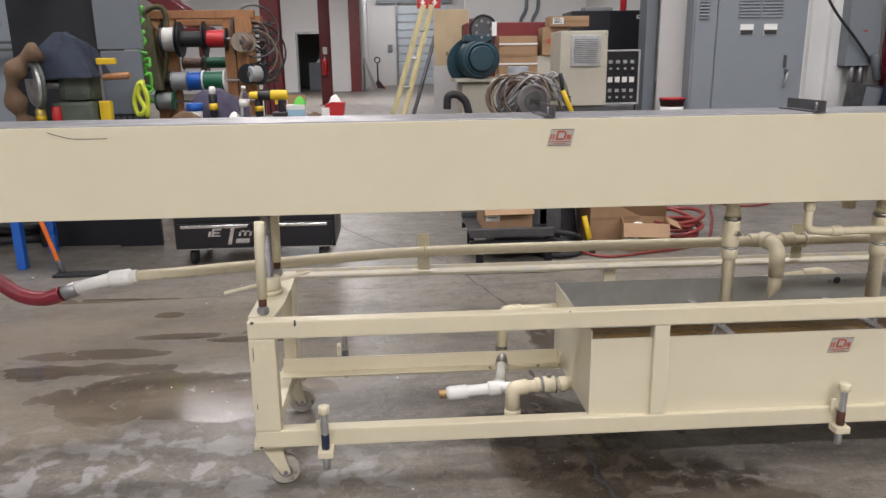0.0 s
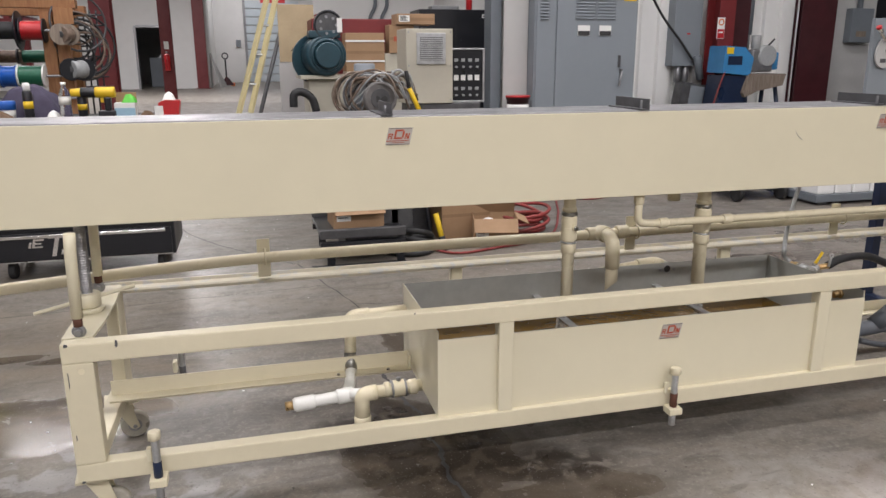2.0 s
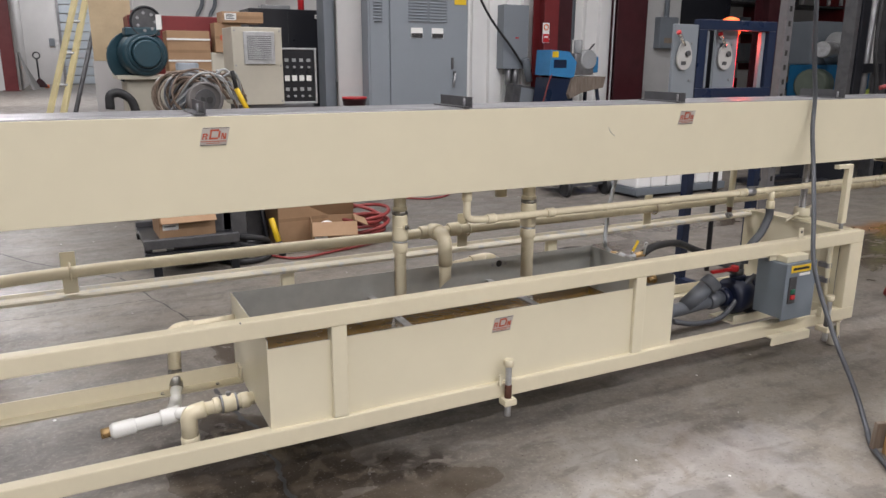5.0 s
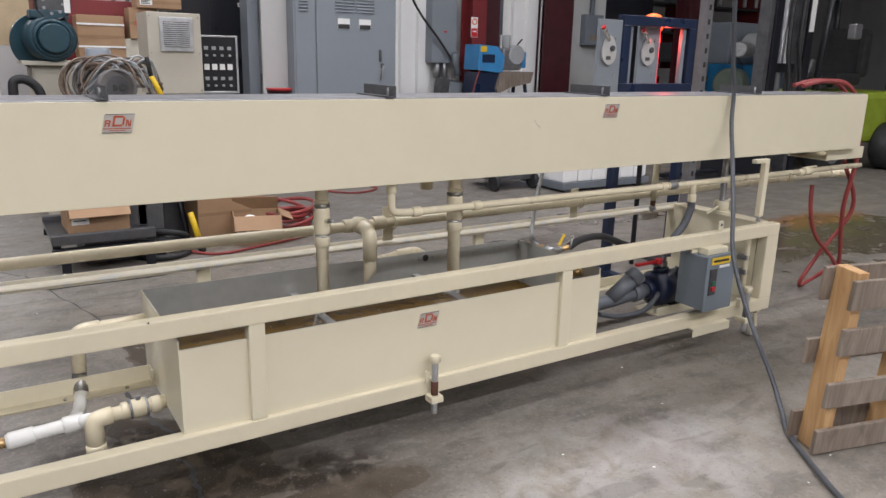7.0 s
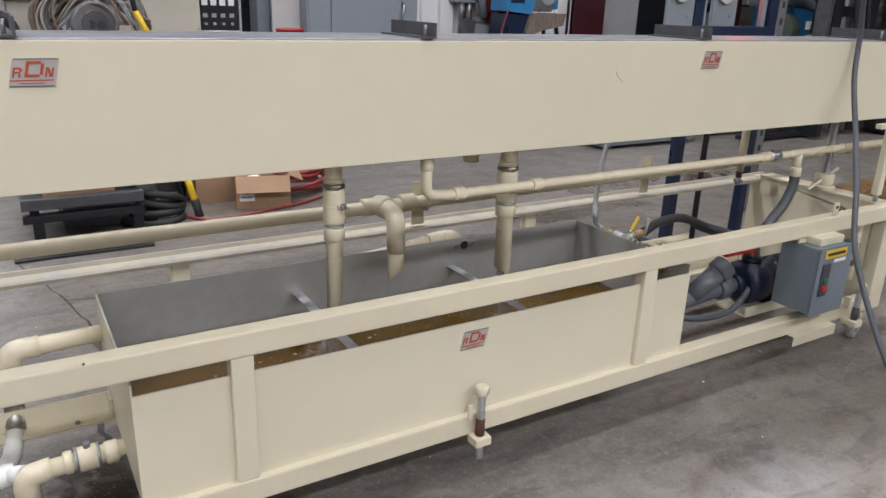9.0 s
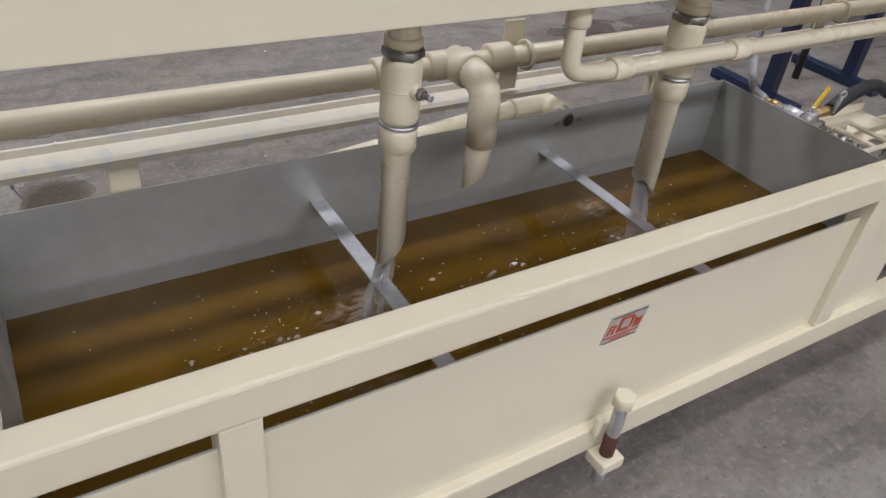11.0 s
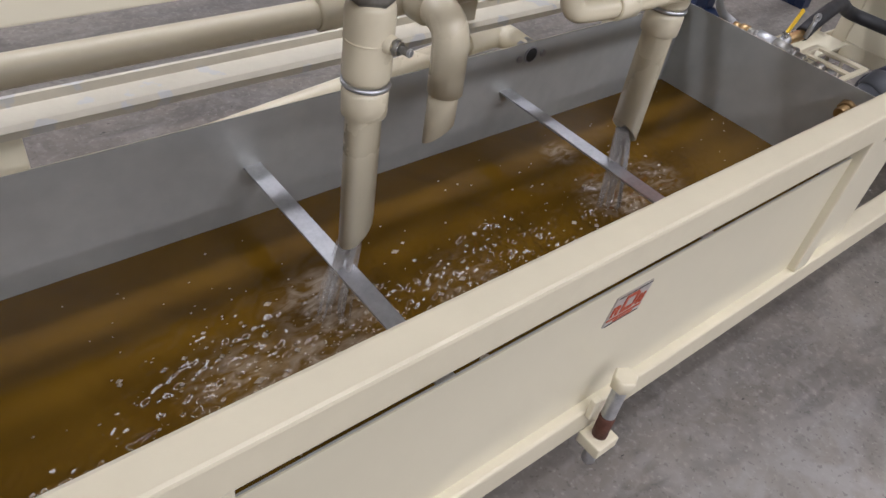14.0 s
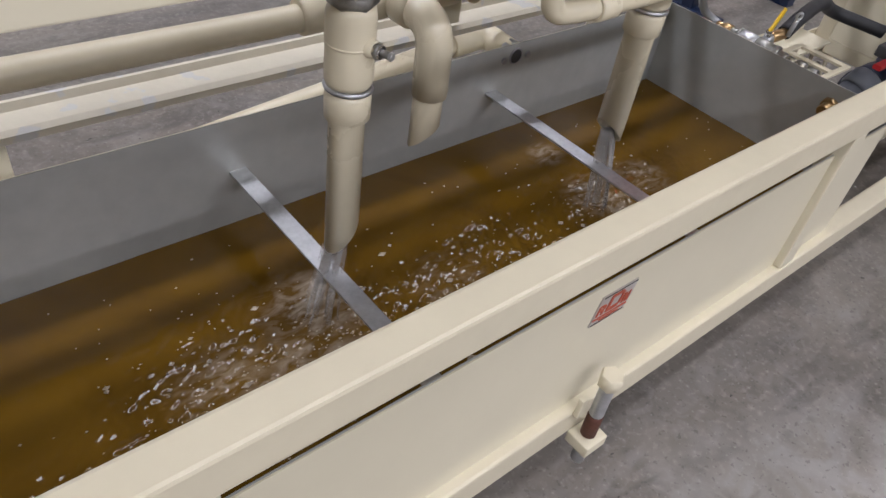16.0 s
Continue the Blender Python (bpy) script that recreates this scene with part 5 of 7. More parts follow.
cb = single("power_cable", S(smooth_path([(2.72, 2.2, 3.2), (2.85, 2.22, 2.2), (2.985, 2.27, 1.55), (3.06, 2.30, 1.30), (3.115, 2.318, 1.163), (3.095, 2.295, 1.02), (3.02, 2.21, 0.86), (2.93, 2.115, 0.69), (2.87, 2.04, 0.50), (2.83, 1.90, 0.28), (2.78, 1.74, 0.10), (2.70, 1.63, 0.02), (2.60, 1.54, 0.014), (2.48, 1.38, 0.014), (2.36, 1.2, 0.014), (2.2, 0.9, 0.014), (2.1, 0.3, 0.014)], 10), 0.0092, 12), CABLEGREY, "thick grey cable hanging over the trough to the floor", "cable")
rh = thing("air_hose", "looped red rubber air hose hanging over the trough end", "hose", (4.3, 2.5, 0))
for o in (0.0, 0.05):
    part("hose_loop", S(smooth_path([(4.0, 2.56 + o, 1.175), (4.12, 2.52 + o, 1.20), (4.26, 2.47 + o, 1.185), (4.37, 2.45 + o, 1.06), (4.42 - o, 2.44 + o, 0.8), (4.40 + o * 2, 2.46, 0.5), (4.52 - o * 3, 2.50 + o, 0.2), (4.62 - o * 6, 2.55 + o, 0.015), (4.9, 2.7 + o, 0.015)], 8), 0.012, 10), REDAIR, rh)
part("hose_loop", S(smooth_path([(4.16, 2.52, 0.64), (4.15, 2.50, 0.5), (4.22, 2.49, 0.35), (4.40, 2.46, 0.18), (4.46, 2.44, 0.015), (4.7, 2.4, 0.015)], 8), 0.011, 10), REDAIR, rh)

# ---- pallet standing on its side ----
pal = thing("pallet", "small wooden pallet standing on edge, fresh pine and grey boards", "pallet", (2.85, 1.42, 0))
PM = pose(2.615, 1.46, 0.0, 0, 0, -14) @ pose(0, 0, 0, 4, 0, 0)
for sx in (0.0, 0.30, 0.60):
    part("stringer", B(sx - 0.022, sx + 0.022, -0.045, 0.045, 0.0, 0.655, 0.004, PM), PINE, pal, "fresh pine stringer")
for z0, z1, dx in ((0.535, 0.635, 0.0), (0.375, 0.468, 0.0), (0.185, 0.275, -0.01), (0.012, 0.1, -0.015)):
    part("board", B(-0.045 + dx, 0.70, -0.063, -0.046, z0, z1, 0.003, PM), GREYWOOD, pal, "weathered grey board")
for z0, z1, dx in ((0.53, 0.645, -0.055), (0.30, 0.39, -0.065), (0.015, 0.115, -0.06)):
    part("board", B(dx, 0.70, 0.046, 0.063, z0, z1, 0.003, PM), GREYWOOD, pal, "weathered grey board")

# ---- black tool chest with things on it ----
TC = (-1.40, -0.335, 4.93, 5.48)
ch = thing("tool_chest", "glossy black rolling tool chest with a silver emblem", "tool chest", (-0.87, 5.2, 0))
part("body", B(TC[0], TC[1], TC[2] + 0.02, TC[3], 0.115, 0.955, 0.012), BLACK, ch)
part("top", B(TC[0] - 0.005, TC[1] + 0.005, TC[2], TC[3], 0.955, 0.968, 0.004), BLACKRUB, ch)
for z0, z1 in ((0.13, 0.295), (0.315, 0.47), (0.485, 0.63), (0.645, 0.79), (0.805, 0.94)):
    d0 = part("drawer", B(TC[0] + 0.02, -0.88, TC[2] + 0.004, TC[2] + 0.02, z0, z1, 0.005), BLACK, ch)
    part("handle", B(TC[0] + 0.05, -0.91, TC[2] - 0.012, TC[2] + 0.004, z1 - 0.028, z1 - 0.006, 0.004), CHROME, d0)
    d1 = part("drawer", B(-0.86, TC[1] - 0.02, TC[2] + 0.004, TC[2] + 0.02, z0, z1, 0.005), BLACK, ch)
    part("handle", B(-0.83, TC[1] - 0.05, TC[2] - 0.012, TC[2] + 0.004, z1 - 0.028, z1 - 0.006, 0.004), CHROME, d1)
part("bottom_strip", B(TC[0] + 0.02, TC[1] - 0.02, TC[2] + 0.010, TC[2] + 0.02, 0.118, 0.124), CHROME, ch)
bm = bmesh.new()
k = 0.25
for a, b, c, d in ((-0.03, 0.07, 0.05, 0.062), (0.01, 0.035, -0.062, 0.05), (-0.11, -0.095, -0.005, 0.05), (-0.095, -0.05, 0.038, 0.05), (-0.095, -0.06, 0.016, 0.026), (-0.095, -0.05, -0.005, 0.005), (0.07, 0.16, 0.022, 0.034), (0.07, 0.085, -0.005, 0.034), (0.105, 0.12, -0.005, 0.034), (0.14, 0.155, -0.005, 0.034), (0.06, 0.15, -0.052, -0.022), (-0.13, -0.115, -0.005, 0.03)):
    prism(bm, [(-1.045 + a + c * k, 0.212 + c), (-1.045 + b + c * k, 0.212 + c), (-1.045 + b + d * k, 0.212 + d), (-1.045 + a + d * k, 0.212 + d)], "y", TC[2] + 0.001, TC[2] + 0.0038)
part("emblem", bm, CHROME, ch, "silver emblem of slanted bars")
for x in (TC[0] + 0.1, TC[1] - 0.1):
    for y in (TC[2] + 0.1, TC[3] - 0.08):
        w = part("caster", C((x - 0.02, y, 0.055), (x + 0.02, y, 0.055), 0.055, 18), BLACKRUB, ch)
        part("fork", B(x - 0.03, x + 0.03, y - 0.03, y + 0.03, 0.1, 0.118, 0.004), STEEL, w)
ZT = 0.968


def lathe(profile, x, y, z, seg=18):
    """A turned solid: profile of (radius, height)."""
    return S([(x, y, z + h) for _, h in profile], [r for r, _ in profile], seg)


bt = thing("water_bottle", "clear plastic water bottle with a blue label on the tool chest", "bottle", (-0.885, 5.02, ZT))
part("bottle", lathe([(0.030, 0), (0.033, 0.01), (0.033, 0.07), (0.030, 0.08), (0.033, 0.09), (0.033, 0.14), (0.020, 0.175), (0.013, 0.185), (0.013, 0.20)], -0.885, 5.02, ZT), CLEAR, bt)
part("label", lathe([(0.0338, 0.085), (0.0338, 0.13)], -0.885, 5.02, ZT), WIRE_WHITE, bt)
part("cap", lathe([(0.0145, 0.198), (0.0145, 0.215)], -0.885, 5.02, ZT), WHITE, bt)


def spray_can(x, y, z, m, capm, label, h=0.19, r=0.026):
    c = thing("spray_can", label, "spray can", (x, y, z))
    part("can", lathe([(r * 0.92, 0), (r, 0.006), (r, h * 0.72), (r * 0.8, h * 0.78)], x, y, z), m, c)
    part("cap", lathe([(r * 0.8, h * 0.78), (r * 0.78, h * 0.95), (r * 0.5, h)], x, y, z), capm, c)
    part("label_band", lathe([(r * 1.01, h * 0.3), (r * 1.01, h * 0.5)], x, y, z), YELLOW, c)


spray_can(-1.09, 5.04, ZT, BLACK, WHITE, "black and yellow spray can with a white tip", 0.215, 0.027)
spray_can(-0.80, 5.06, ZT, BLACK, BLACK, "black spray can behind the drill", 0.17, 0.027)
spray_can(-2.17, 5.0, 0.945, GOLD, WIRE_GREY, "gold spray can on the workbench", 0.15, 0.032)
jar = thing("plastic_tub", "small tub with a bright blue lid", "tub", (-1.215, 5.05, ZT))
part("tub", lathe([(0.045, 0), (0.05, 0.06)], -1.215, 5.05, ZT), PAPER, jar)
part("lid", lathe([(0.054, 0.06), (0.054, 0.105), (0.05, 0.11)], -1.215, 5.05, ZT), BLUE, jar)


def draped(x0, x1, y0, y1, z0, h, seed, n=26, edge=1.0):
    """A heap of crumpled cloth over a rounded form."""
    bm = bmesh.new()
    vs = []
    for j in range(n + 1):
        for i in range(n + 1):
            u, v = i / n * 2 - 1, j / n * 2 - 1
            r = max(abs(u), abs(v))
            z = h * (1 - r ** 3 * edge) * (0.86 + 0.14 * math.cos(u * 2)) + h * 0.13 * noise.fractal((u * 1.8 + seed, v * 1.8, seed), 1.1, 2.0, 3)
            wob = 0.05 * noise.noise((u * 3, v * 3, seed + 5))
            vs.append(bm.verts.new((x0 + (x1 - x0) * (u * (1 - 0.12 * (1 - r)) + 1 + wob) / 2, y0 + (y1 - y0) * (v + 1 + wob) / 2, z0 + max(z, 0.002))))
    for j in range(n):
        for i in range(n):
            k = j * (n + 1) + i
            bm.faces.new((vs[k], vs[k + 1], vs[k + n + 2], vs[k + n + 1])).smooth = True
    rim = [vs[i] for i in range(n)] + [vs[j * (n + 1) + n] for j in range(n)] + [vs[n * (n + 1) + n - i] for i in range(n)] + [vs[(n - j) * (n + 1)] for j in range(n)]
    low = [bm.verts.new((v.co.x, v.co.y, z0)) for v in rim]
    for k in range(len(rim)):
        bm.faces.new((rim[k], low[k], low[(k + 1) % len(rim)], rim[(k + 1) % len(rim)]))
    bm.faces.new(low)
    return bm


single("cloth", draped(-1.34, -0.93, 5.12, 5.42, ZT, 0.19, 3), PURPLE, "crumpled dark violet cloth on the tool chest", "cloth")
single("rag", draped(-1.36, -1.16, 4.95, 5.05, ZT, 0.06, 8), TANCLOTH, "crumpled grey-brown rag on the tool chest", "rag")
single("paper_towel", draped(-0.99, -0.92, 4.97, 5.06, ZT, 0.05, 12), PAPER, "crumpled white paper on the tool chest", "paper")

dl = thing("cordless_drill", "yellow and black cordless drill lying on the tool chest", "drill", (-0.7, 5.0, ZT))
part("motor_housing", C((-0.71, 5.0, ZT + 0.155), (-0.60, 5.0, ZT + 0.155), 0.032, 16), YELLOW, dl)
part("gearbox", C((-0.79, 5.0, ZT + 0.155), (-0.71, 5.0, ZT + 0.155), 0.029, 16), BLACK, dl)
part("chuck", C((-0.845, 5.0, ZT + 0.155), (-0.79, 5.0, ZT + 0.155), 0.022, 14, 0.026), YELLOW, dl)
part("grip", B(-0.665, -0.625, 4.98, 5.02, ZT + 0.045, ZT + 0.13, 0.012), BLACK, dl)
part("battery", B(-0.70, -0.605, 4.96, 5.04, ZT, ZT + 0.048, 0.008), BLACK, dl)
part("trigger_strip", B(-0.685, -0.665, 4.99, 5.01, ZT + 0.095, ZT + 0.125, 0.004), YELLOW, dl)

wb = thing("wipe_box", "small open white and blue carton with a lime wrapper", "carton", (-0.55, 5.05, ZT))
part("carton", B(-0.615, -0.495, 5.0, 5.09, ZT, ZT + 0.09, 0.003), PAPER, wb)
part("blue_panel", B(-0.613, -0.497, 4.998, 5.0, ZT + 0.005, ZT + 0.06), mat("pale_blue_print", (0.35, 0.55, 0.68), 0.5), wb)
part("wrapper", draped(-0.57, -0.49, 5.01, 5.08, ZT + 0.09, 0.05, 21, 12), LIME, wb)
part("flap", B(-0.615, -0.495, 5.09, 5.095, ZT + 0.085, ZT + 0.15, 0.001), CARD, wb)
rb = thing("red_bag", "open red snack carton with clear wrapping", "carton", (-0.31, 5.05, ZT))
part("carton", prism(bmesh.new(), [(-0.375, ZT), (-0.25, ZT), (-0.235, ZT + 0.10), (-0.32, ZT + 0.105), (-0.36, ZT + 0.09)], "y", 4.99, 5.10), RED, rb)
part("white_panel", B(-0.385, -0.335, 4.984, 4.988, ZT + 0.01, ZT + 0.07), PAPER, rb)
part("wrapping", draped(-0.34, -0.26, 5.0, 5.08, ZT + 0.09, 0.06, 31, 12), PAPER, rb)
single("brown_pouch", draped(-0.48, -0.39, 5.0, 5.08, ZT, 0.04, 33, 12), TANCLOTH, "small brown pouch on the tool chest", "pouch")

# ---- workbench with a grinder under clothes ----
wbn = thing("workbench", "steel workbench with a grey top", "workbench", (-2.3, 5.2, 0))
part("top", B(-3.2, -1.66, 4.9, 5.55, 0.90, 0.945, 0.006), MID_GREY, wbn)
for x in (-3.1, -2.44):
    for y in (5.02, 5.48):
        part("leg", B(x - 0.028, x + 0.028, y - 0.028, y + 0.028, 0, 0.90, 0.004), BLUE, wbn)
gr = thing("pedestal_grinder", "old olive bench grinder with a grey wheel", "grinder", (-2.05, 5.15, 0.945))
part("base", B(-2.10, -1.84, 5.0, 5.3, 0.945, 1.10, 0.02), OLIVE, gr)
part("housing", B(-2.06, -1.85, 5.02, 5.28, 1.10, 1.34, 0.05), OLIVE, gr)
part("spindle", C((-2.16, 5.02, 1.21), (-1.9, 5.15, 1.21), 0.03, 14), STEEL, gr)
part("wheel", C((-2.19, 4.97, 1.21), (-2.155, 5.0, 1.21), 0.135, 32), GALV, gr, "grey grinding wheel")
part("guard", torus(bmesh.new(), (-2.165, 4.99, 1.21), (-0.76, -0.65, 0), 0.14, 0.014, 30, 8), OLIVE, gr)
single("jacket", draped(-2.22, -1.80, 4.93, 5.3, 1.25, 0.27, 41, 40), DENIM, "dark navy work jacket thrown over the grinder", "jacket")
bm = bmesh.new()
sweep(bm, smooth_path([(-2.10, 4.96, 1.42), (-2.20, 4.92, 1.36), (-2.28, 4.92, 1.22), (-2.27, 4.94, 1.05), (-2.24, 4.95, 0.96)], 6), [0.05 + 0.018 * math.sin(k * 0.9) for k in range(25)], 14)
single("brown_shirt", bm, TANCLOTH, "brown cloth hanging down from the grinder", "shirt")
bm = bmesh.new()
cyl(bm, (-2.07, 5.0, 0.945), (-2.07, 5.0, 1.075), 0.03, 16)
single("red_can", bm, RED, "small red and black tin on the workbench", "tin")
cl = thing("spring_clamp", "yellow trigger clamp with a wooden grip", "clamp", (-1.80, 5.1, 0.945))
part("bar", B(-1.81, -1.795, 5.09, 5.11, 0.945, 1.36, 0.002), STEEL, cl)
part("jaw", B(-1.82, -1.70, 5.08, 5.12, 1.33, 1.37, 0.006), YELLOW, cl)
part("grip", C((-1.79, 5.1, 1.25), (-1.62, 5.1, 1.26), 0.022, 12), RACKWOOD, cl)
part("foot", B(-1.83, -1.76, 5.07, 5.13, 0.945, 1.10, 0.008), YELLOW, cl)
# on the floor by the bench
tcse = thing("tool_case", "flat black plastic tool case with yellow latches", "case", (-2.2, 5.85, 0))
part("shell", B(-2.42, -2.06, 5.72, 6.02, 0.0, 0.075, 0.02), BLACKRUB, tcse)
part("lid", B(-2.42, -2.06, 5.72, 6.02, 0.078, 0.11, 0.015), BLACKRUB, tcse)
part("badge", B(-2.34, -2.2, 5.712, 5.72, 0.03, 0.06, 0.002), YELLOW, tcse)

sb2 = thing("push_broom", "orange-handled scraper leaning on the bench", "broom", (-2.1, 4.8, 0))
part("handle", C((-2.12, 4.83, 0.09), (-2.42, 5.0, 0.90), 0.014, 12), ORANGE, sb2)
part("ferrule", C((-2.09, 4.815, 0.02), (-2.12, 4.83, 0.1), 0.018, 12), DARKSTEEL, sb2)
part("blade", B(-2.14, -1.80, 4.76, 4.86, 0.0, 0.02, 0.006), BLACKRUB, sb2)
vh = thing("hose_coil", "coiled black hose on the floor", "hose", (-2.85, 5.85, 0))
for c, ax, R in (((-2.85, 5.85, 0.035), (0, 0.1, 1), 0.2), ((-2.87, 5.88, 0.09), (0.1, 0.2, 1), 0.19), ((-2.83, 5.85, 0.14), (0.1, 0.1, 1), 0.18)):
    part("loop", torus(bmesh.new(), c, ax, R, 0.03), BLACKRUB, vh)

# tall dark cabinet door by the rack
td = thing("steel_cabinet", "tall dark grey steel cabinet with an open leaf", "cabinet", (-1.9, 5.9, 0))
part("leaf", B(-1.98, -1.70, 5.60, 5.625, 0.55, 1.425, 0.004), MID_GREY, td)
part("leaf", B(-2.0, -1.685, 5.61, 5.635, 1.435, 2.3, 0.004), MID_GREY, td)
part("body", B(-2.6, -2.0, 5.64, 6.15, 0.0, 2.3, 0.006), BLACK, td)
part("rack_wire", B(-1.97, -1.71, 5.58, 5.59, 0.97, 0.985), BLACK, td)
for k in range(7):
    part("rack_wire", C((-1.965 + 0.042 * k, 5.585, 0.55), (-1.965 + 0.042 * k, 5.585, 0.98), 0.006, 6), BLACK, td)
part("foot", B(-2.0, -1.69, 5.59, 5.63, 0.0, 0.55, 0.004), BLACK, td)
rnd = random.Random(77)
single("lime_rope", S(smooth_path([(-1.70 + rnd.uniform(-0.035, 0.035), 5.66 + rnd.uniform(-0.02, 0.03), 1.74 - 0.024 * k + rnd.uniform(-0.03, 0.03)) for k in range(30)], 4), 0.011, 8), LIME, "tangled lime green webbing hung on the cabinet edge", "webbing")
single("hi_vis_vest", S(smooth_path([(-1.70, 5.58, 1.22), (-1.74, 5.57, 1.12), (-1.70, 5.56, 1.02), (-1.75, 5.56, 0.98), (-1.77, 5.57, 1.08), (-1.72, 5.57, 1.20), (-1.68, 5.57, 1.10), (-1.69, 5.57, 0.96)], 5), 0.018, 8), HIVIS, "bright yellow safety strap bundle", "strap")

# ---- timber reel rack ----
rk = thing("reel_rack", "timber rack full of cable reels", "reel rack", (-1.55, 6.75, 0))
for x, nm in ((-1.90, "post"), (-1.79, "post"), (-1.30, "post"), (-1.20, "post")):
    part(nm, B(x - 0.045, x + 0.045, 6.66 + (0.25 if nm == "x" else 0), 6.74, 0, 1.70, 0.004), RACKWOOD, rk)
part("top_beam", B(-1.98, -1.08, 6.65, 6.745, 1.70, 1.765, 0.004), RACKWOOD, rk)
part("back_beam", B(-1.98, -1.08, 7.0, 7.09, 1.66, 1.74, 0.004), RACKWOOD, rk)
for x in (-1.9, -1.2):
    part("side_beam", B(x - 0.04, x + 0.04, 6.745, 7.0, 1.70, 1.765, 0.004), RACKWOOD, rk)
    part("rear_post", B(x - 0.045, x + 0.045, 7.0, 7.08, 0, 1.66, 0.004), RACKWOOD, rk)
part("plaque", B(-1.24, -1.10, 6.63, 6.65, 1.58, 1.70, 0.003), RACKWOOD, rk)
part("foot_beam", B(-2.0, -1.05, 6.66, 6.745, 0.62, 0.70, 0.004), RACKWOOD, rk)
for z in (1.53, 1.19, 1.02):
    part("rod", C((-1.98, 6.60, z), (-1.10, 6.60, z), 0.010, 10), STEEL, rk)


def reel(x0, x1, z, rf, rw, wire, flange, label, y=6.60, axis=(1, 0, 0)):
    t = thing("cable_reel", label, "cable reel", ((x0 + x1) / 2, y, z), "cable reels on the rack")
    part("flange", C((x0, y, z), (x0 + 0.012, y, z), rf, 28), flange, t)
    part("flange", C((x1 - 0.012, y, z), (x1, y, z), rf, 28), flange, t)
    n = max(int((x1 - x0 - 0.024) / 0.006), 3)
    pts = [(x0 + 0.012 + (x1 - x0 - 0.024) * k / (2 * n), y, z) for k in range(2 * n + 1)]
    part("winding", S(pts, [rw if k % 2 else rw * 0.955 for k in range(2 * n + 1)], 24), wire, t)


reel(-1.83, -1.70, 1.53, 0.145, 0.10, WIRE_WHITE, BLACK, "black reel of white cable")
reel(-1.69, -1.48, 1.53, 0.145, 0.065, BLACKRUB, BLACK, "black reel of black cable")
reel(-1.475, -1.30, 1.53, 0.09, 0.072, RED, BLACK, "reel of bright red cable")
reel(-1.93, -1.79, 1.19, 0.085, 0.035, BLACKRUB, BLACK, "nearly empty black reel")
reel(-1.785, -1.655, 1.19, 0.085, 0.078, WIRE_GREY, WIRE_GREY, "silver reel of bare wire")
reel(-1.65, -1.535, 1.19, 0.085, 0.078, BLUE, BLUE, "reel of blue wire")
reel(-1.53, -1.34, 1.19, 0.09, 0.08, WIRE_GREEN, PAPER, "reel of dark green wire with a pale flange")
reel(-1.93, -1.78, 1.03, 0.085, 0.075, WIRE_GREY, WIRE_GREEN, "grey reel of wire low on the rack")
reel(-1.78, -1.6, 1.34, 0.06, 0.05, COPPERWIRE, DARKSTEEL, "brown wire reel behind the others", 6.95)
reel(-1.58, -1.36, 1.34, 0.085, 0.05, WIRE_GREEN, GREYWOOD, "wooden reel with a little green wire", 6.95)


def flat_reel(x, y, z, r, w, wire, flange, label):
    t = thing("wire_spool", label, "wire spool", (x, y, z), "spools on the rack posts")
    part("flange", C((x - w / 2 * 0.6, y - 0.05, z), (x - w / 2 * 0.6 + 0.004, y - 0.058, z), r, 26), flange, t)
    part("flange", C((x + w / 2 * 0.6, y + 0.05, z), (x + w / 2 * 0.6 + 0.004, y + 0.042, z), r, 26), flange, t)
    part("winding", C((x - w / 2 * 0.6, y - 0.05, z), (x + w / 2 * 0.6, y + 0.05, z), r * 0.8, 24), wire, t)
    part("hub", C((x - w / 2 * 0.6 - 0.003, y - 0.062, z), (x - w / 2 * 0.6, y - 0.05, z), r * 0.3, 18), DARKSTEEL, t)


flat_reel(-1.16, 6.56, 1.50, 0.08, 0.06, COPPERWIRE, GREYWOOD, "grey-brown wire spool on the rack post")
flat_reel(-1.10, 6.56, 1.24, 0.085, 0.12, WIRE_GREY, BLACK, "grey wire spool on the rack post")
bg = thing("backpack", "olive canvas bag hung from the rack", "bag", (-1.93, 6.6, 1.1))
part("body", draped(-2.03, -1.85, 6.5, 6.64, 1.12, 0.58, 61, 20), CANVAS, bg)
part("strap", S(smooth_path([(-1.90, 6.6, 1.60), (-1.95, 6.58, 1.74), (-1.84, 6.58, 1.79), (-1.79, 6.6, 1.70), (-1.83, 6.58, 1.3), (-1.88, 6.58, 1.15)], 6), 0.022, 8), CANVAS, bg)
part("strap", S(smooth_path([(-1.93, 6.56, 1.55), (-2.03, 6.55, 1.35), (-1.95, 6.55, 1.12)], 6), 0.02, 8), CANVAS, bg)
rnd = random.Random(11)
cbn = thing("cable_bundle", "loops of brown and black cables hung on the rack side", "cables", (-1.08, 6.8, 1.0))
for k in range(12):
    r = rnd.uniform(0.12, 0.24)
    c = (-1.10 + rnd.uniform(-0.06, 0.04), 6.80 + rnd.uniform(-0.05, 0.1), 1.45 + rnd.uniform(-0.12, 0.15))
    part("loop", torus(bmesh.new(), c, (rnd.uniform(0.3, 0.7), -1, rnd.uniform(-0.15, 0.15)), r, 0.009, 26, 6), rnd.choice((BLACKRUB, COPPERWIRE, DARKSTEEL)), cbn)
cr = thing("hand_truck_rack", "black wire rack behind the reel rack", "rack", (-1.08, 7.3, 0))
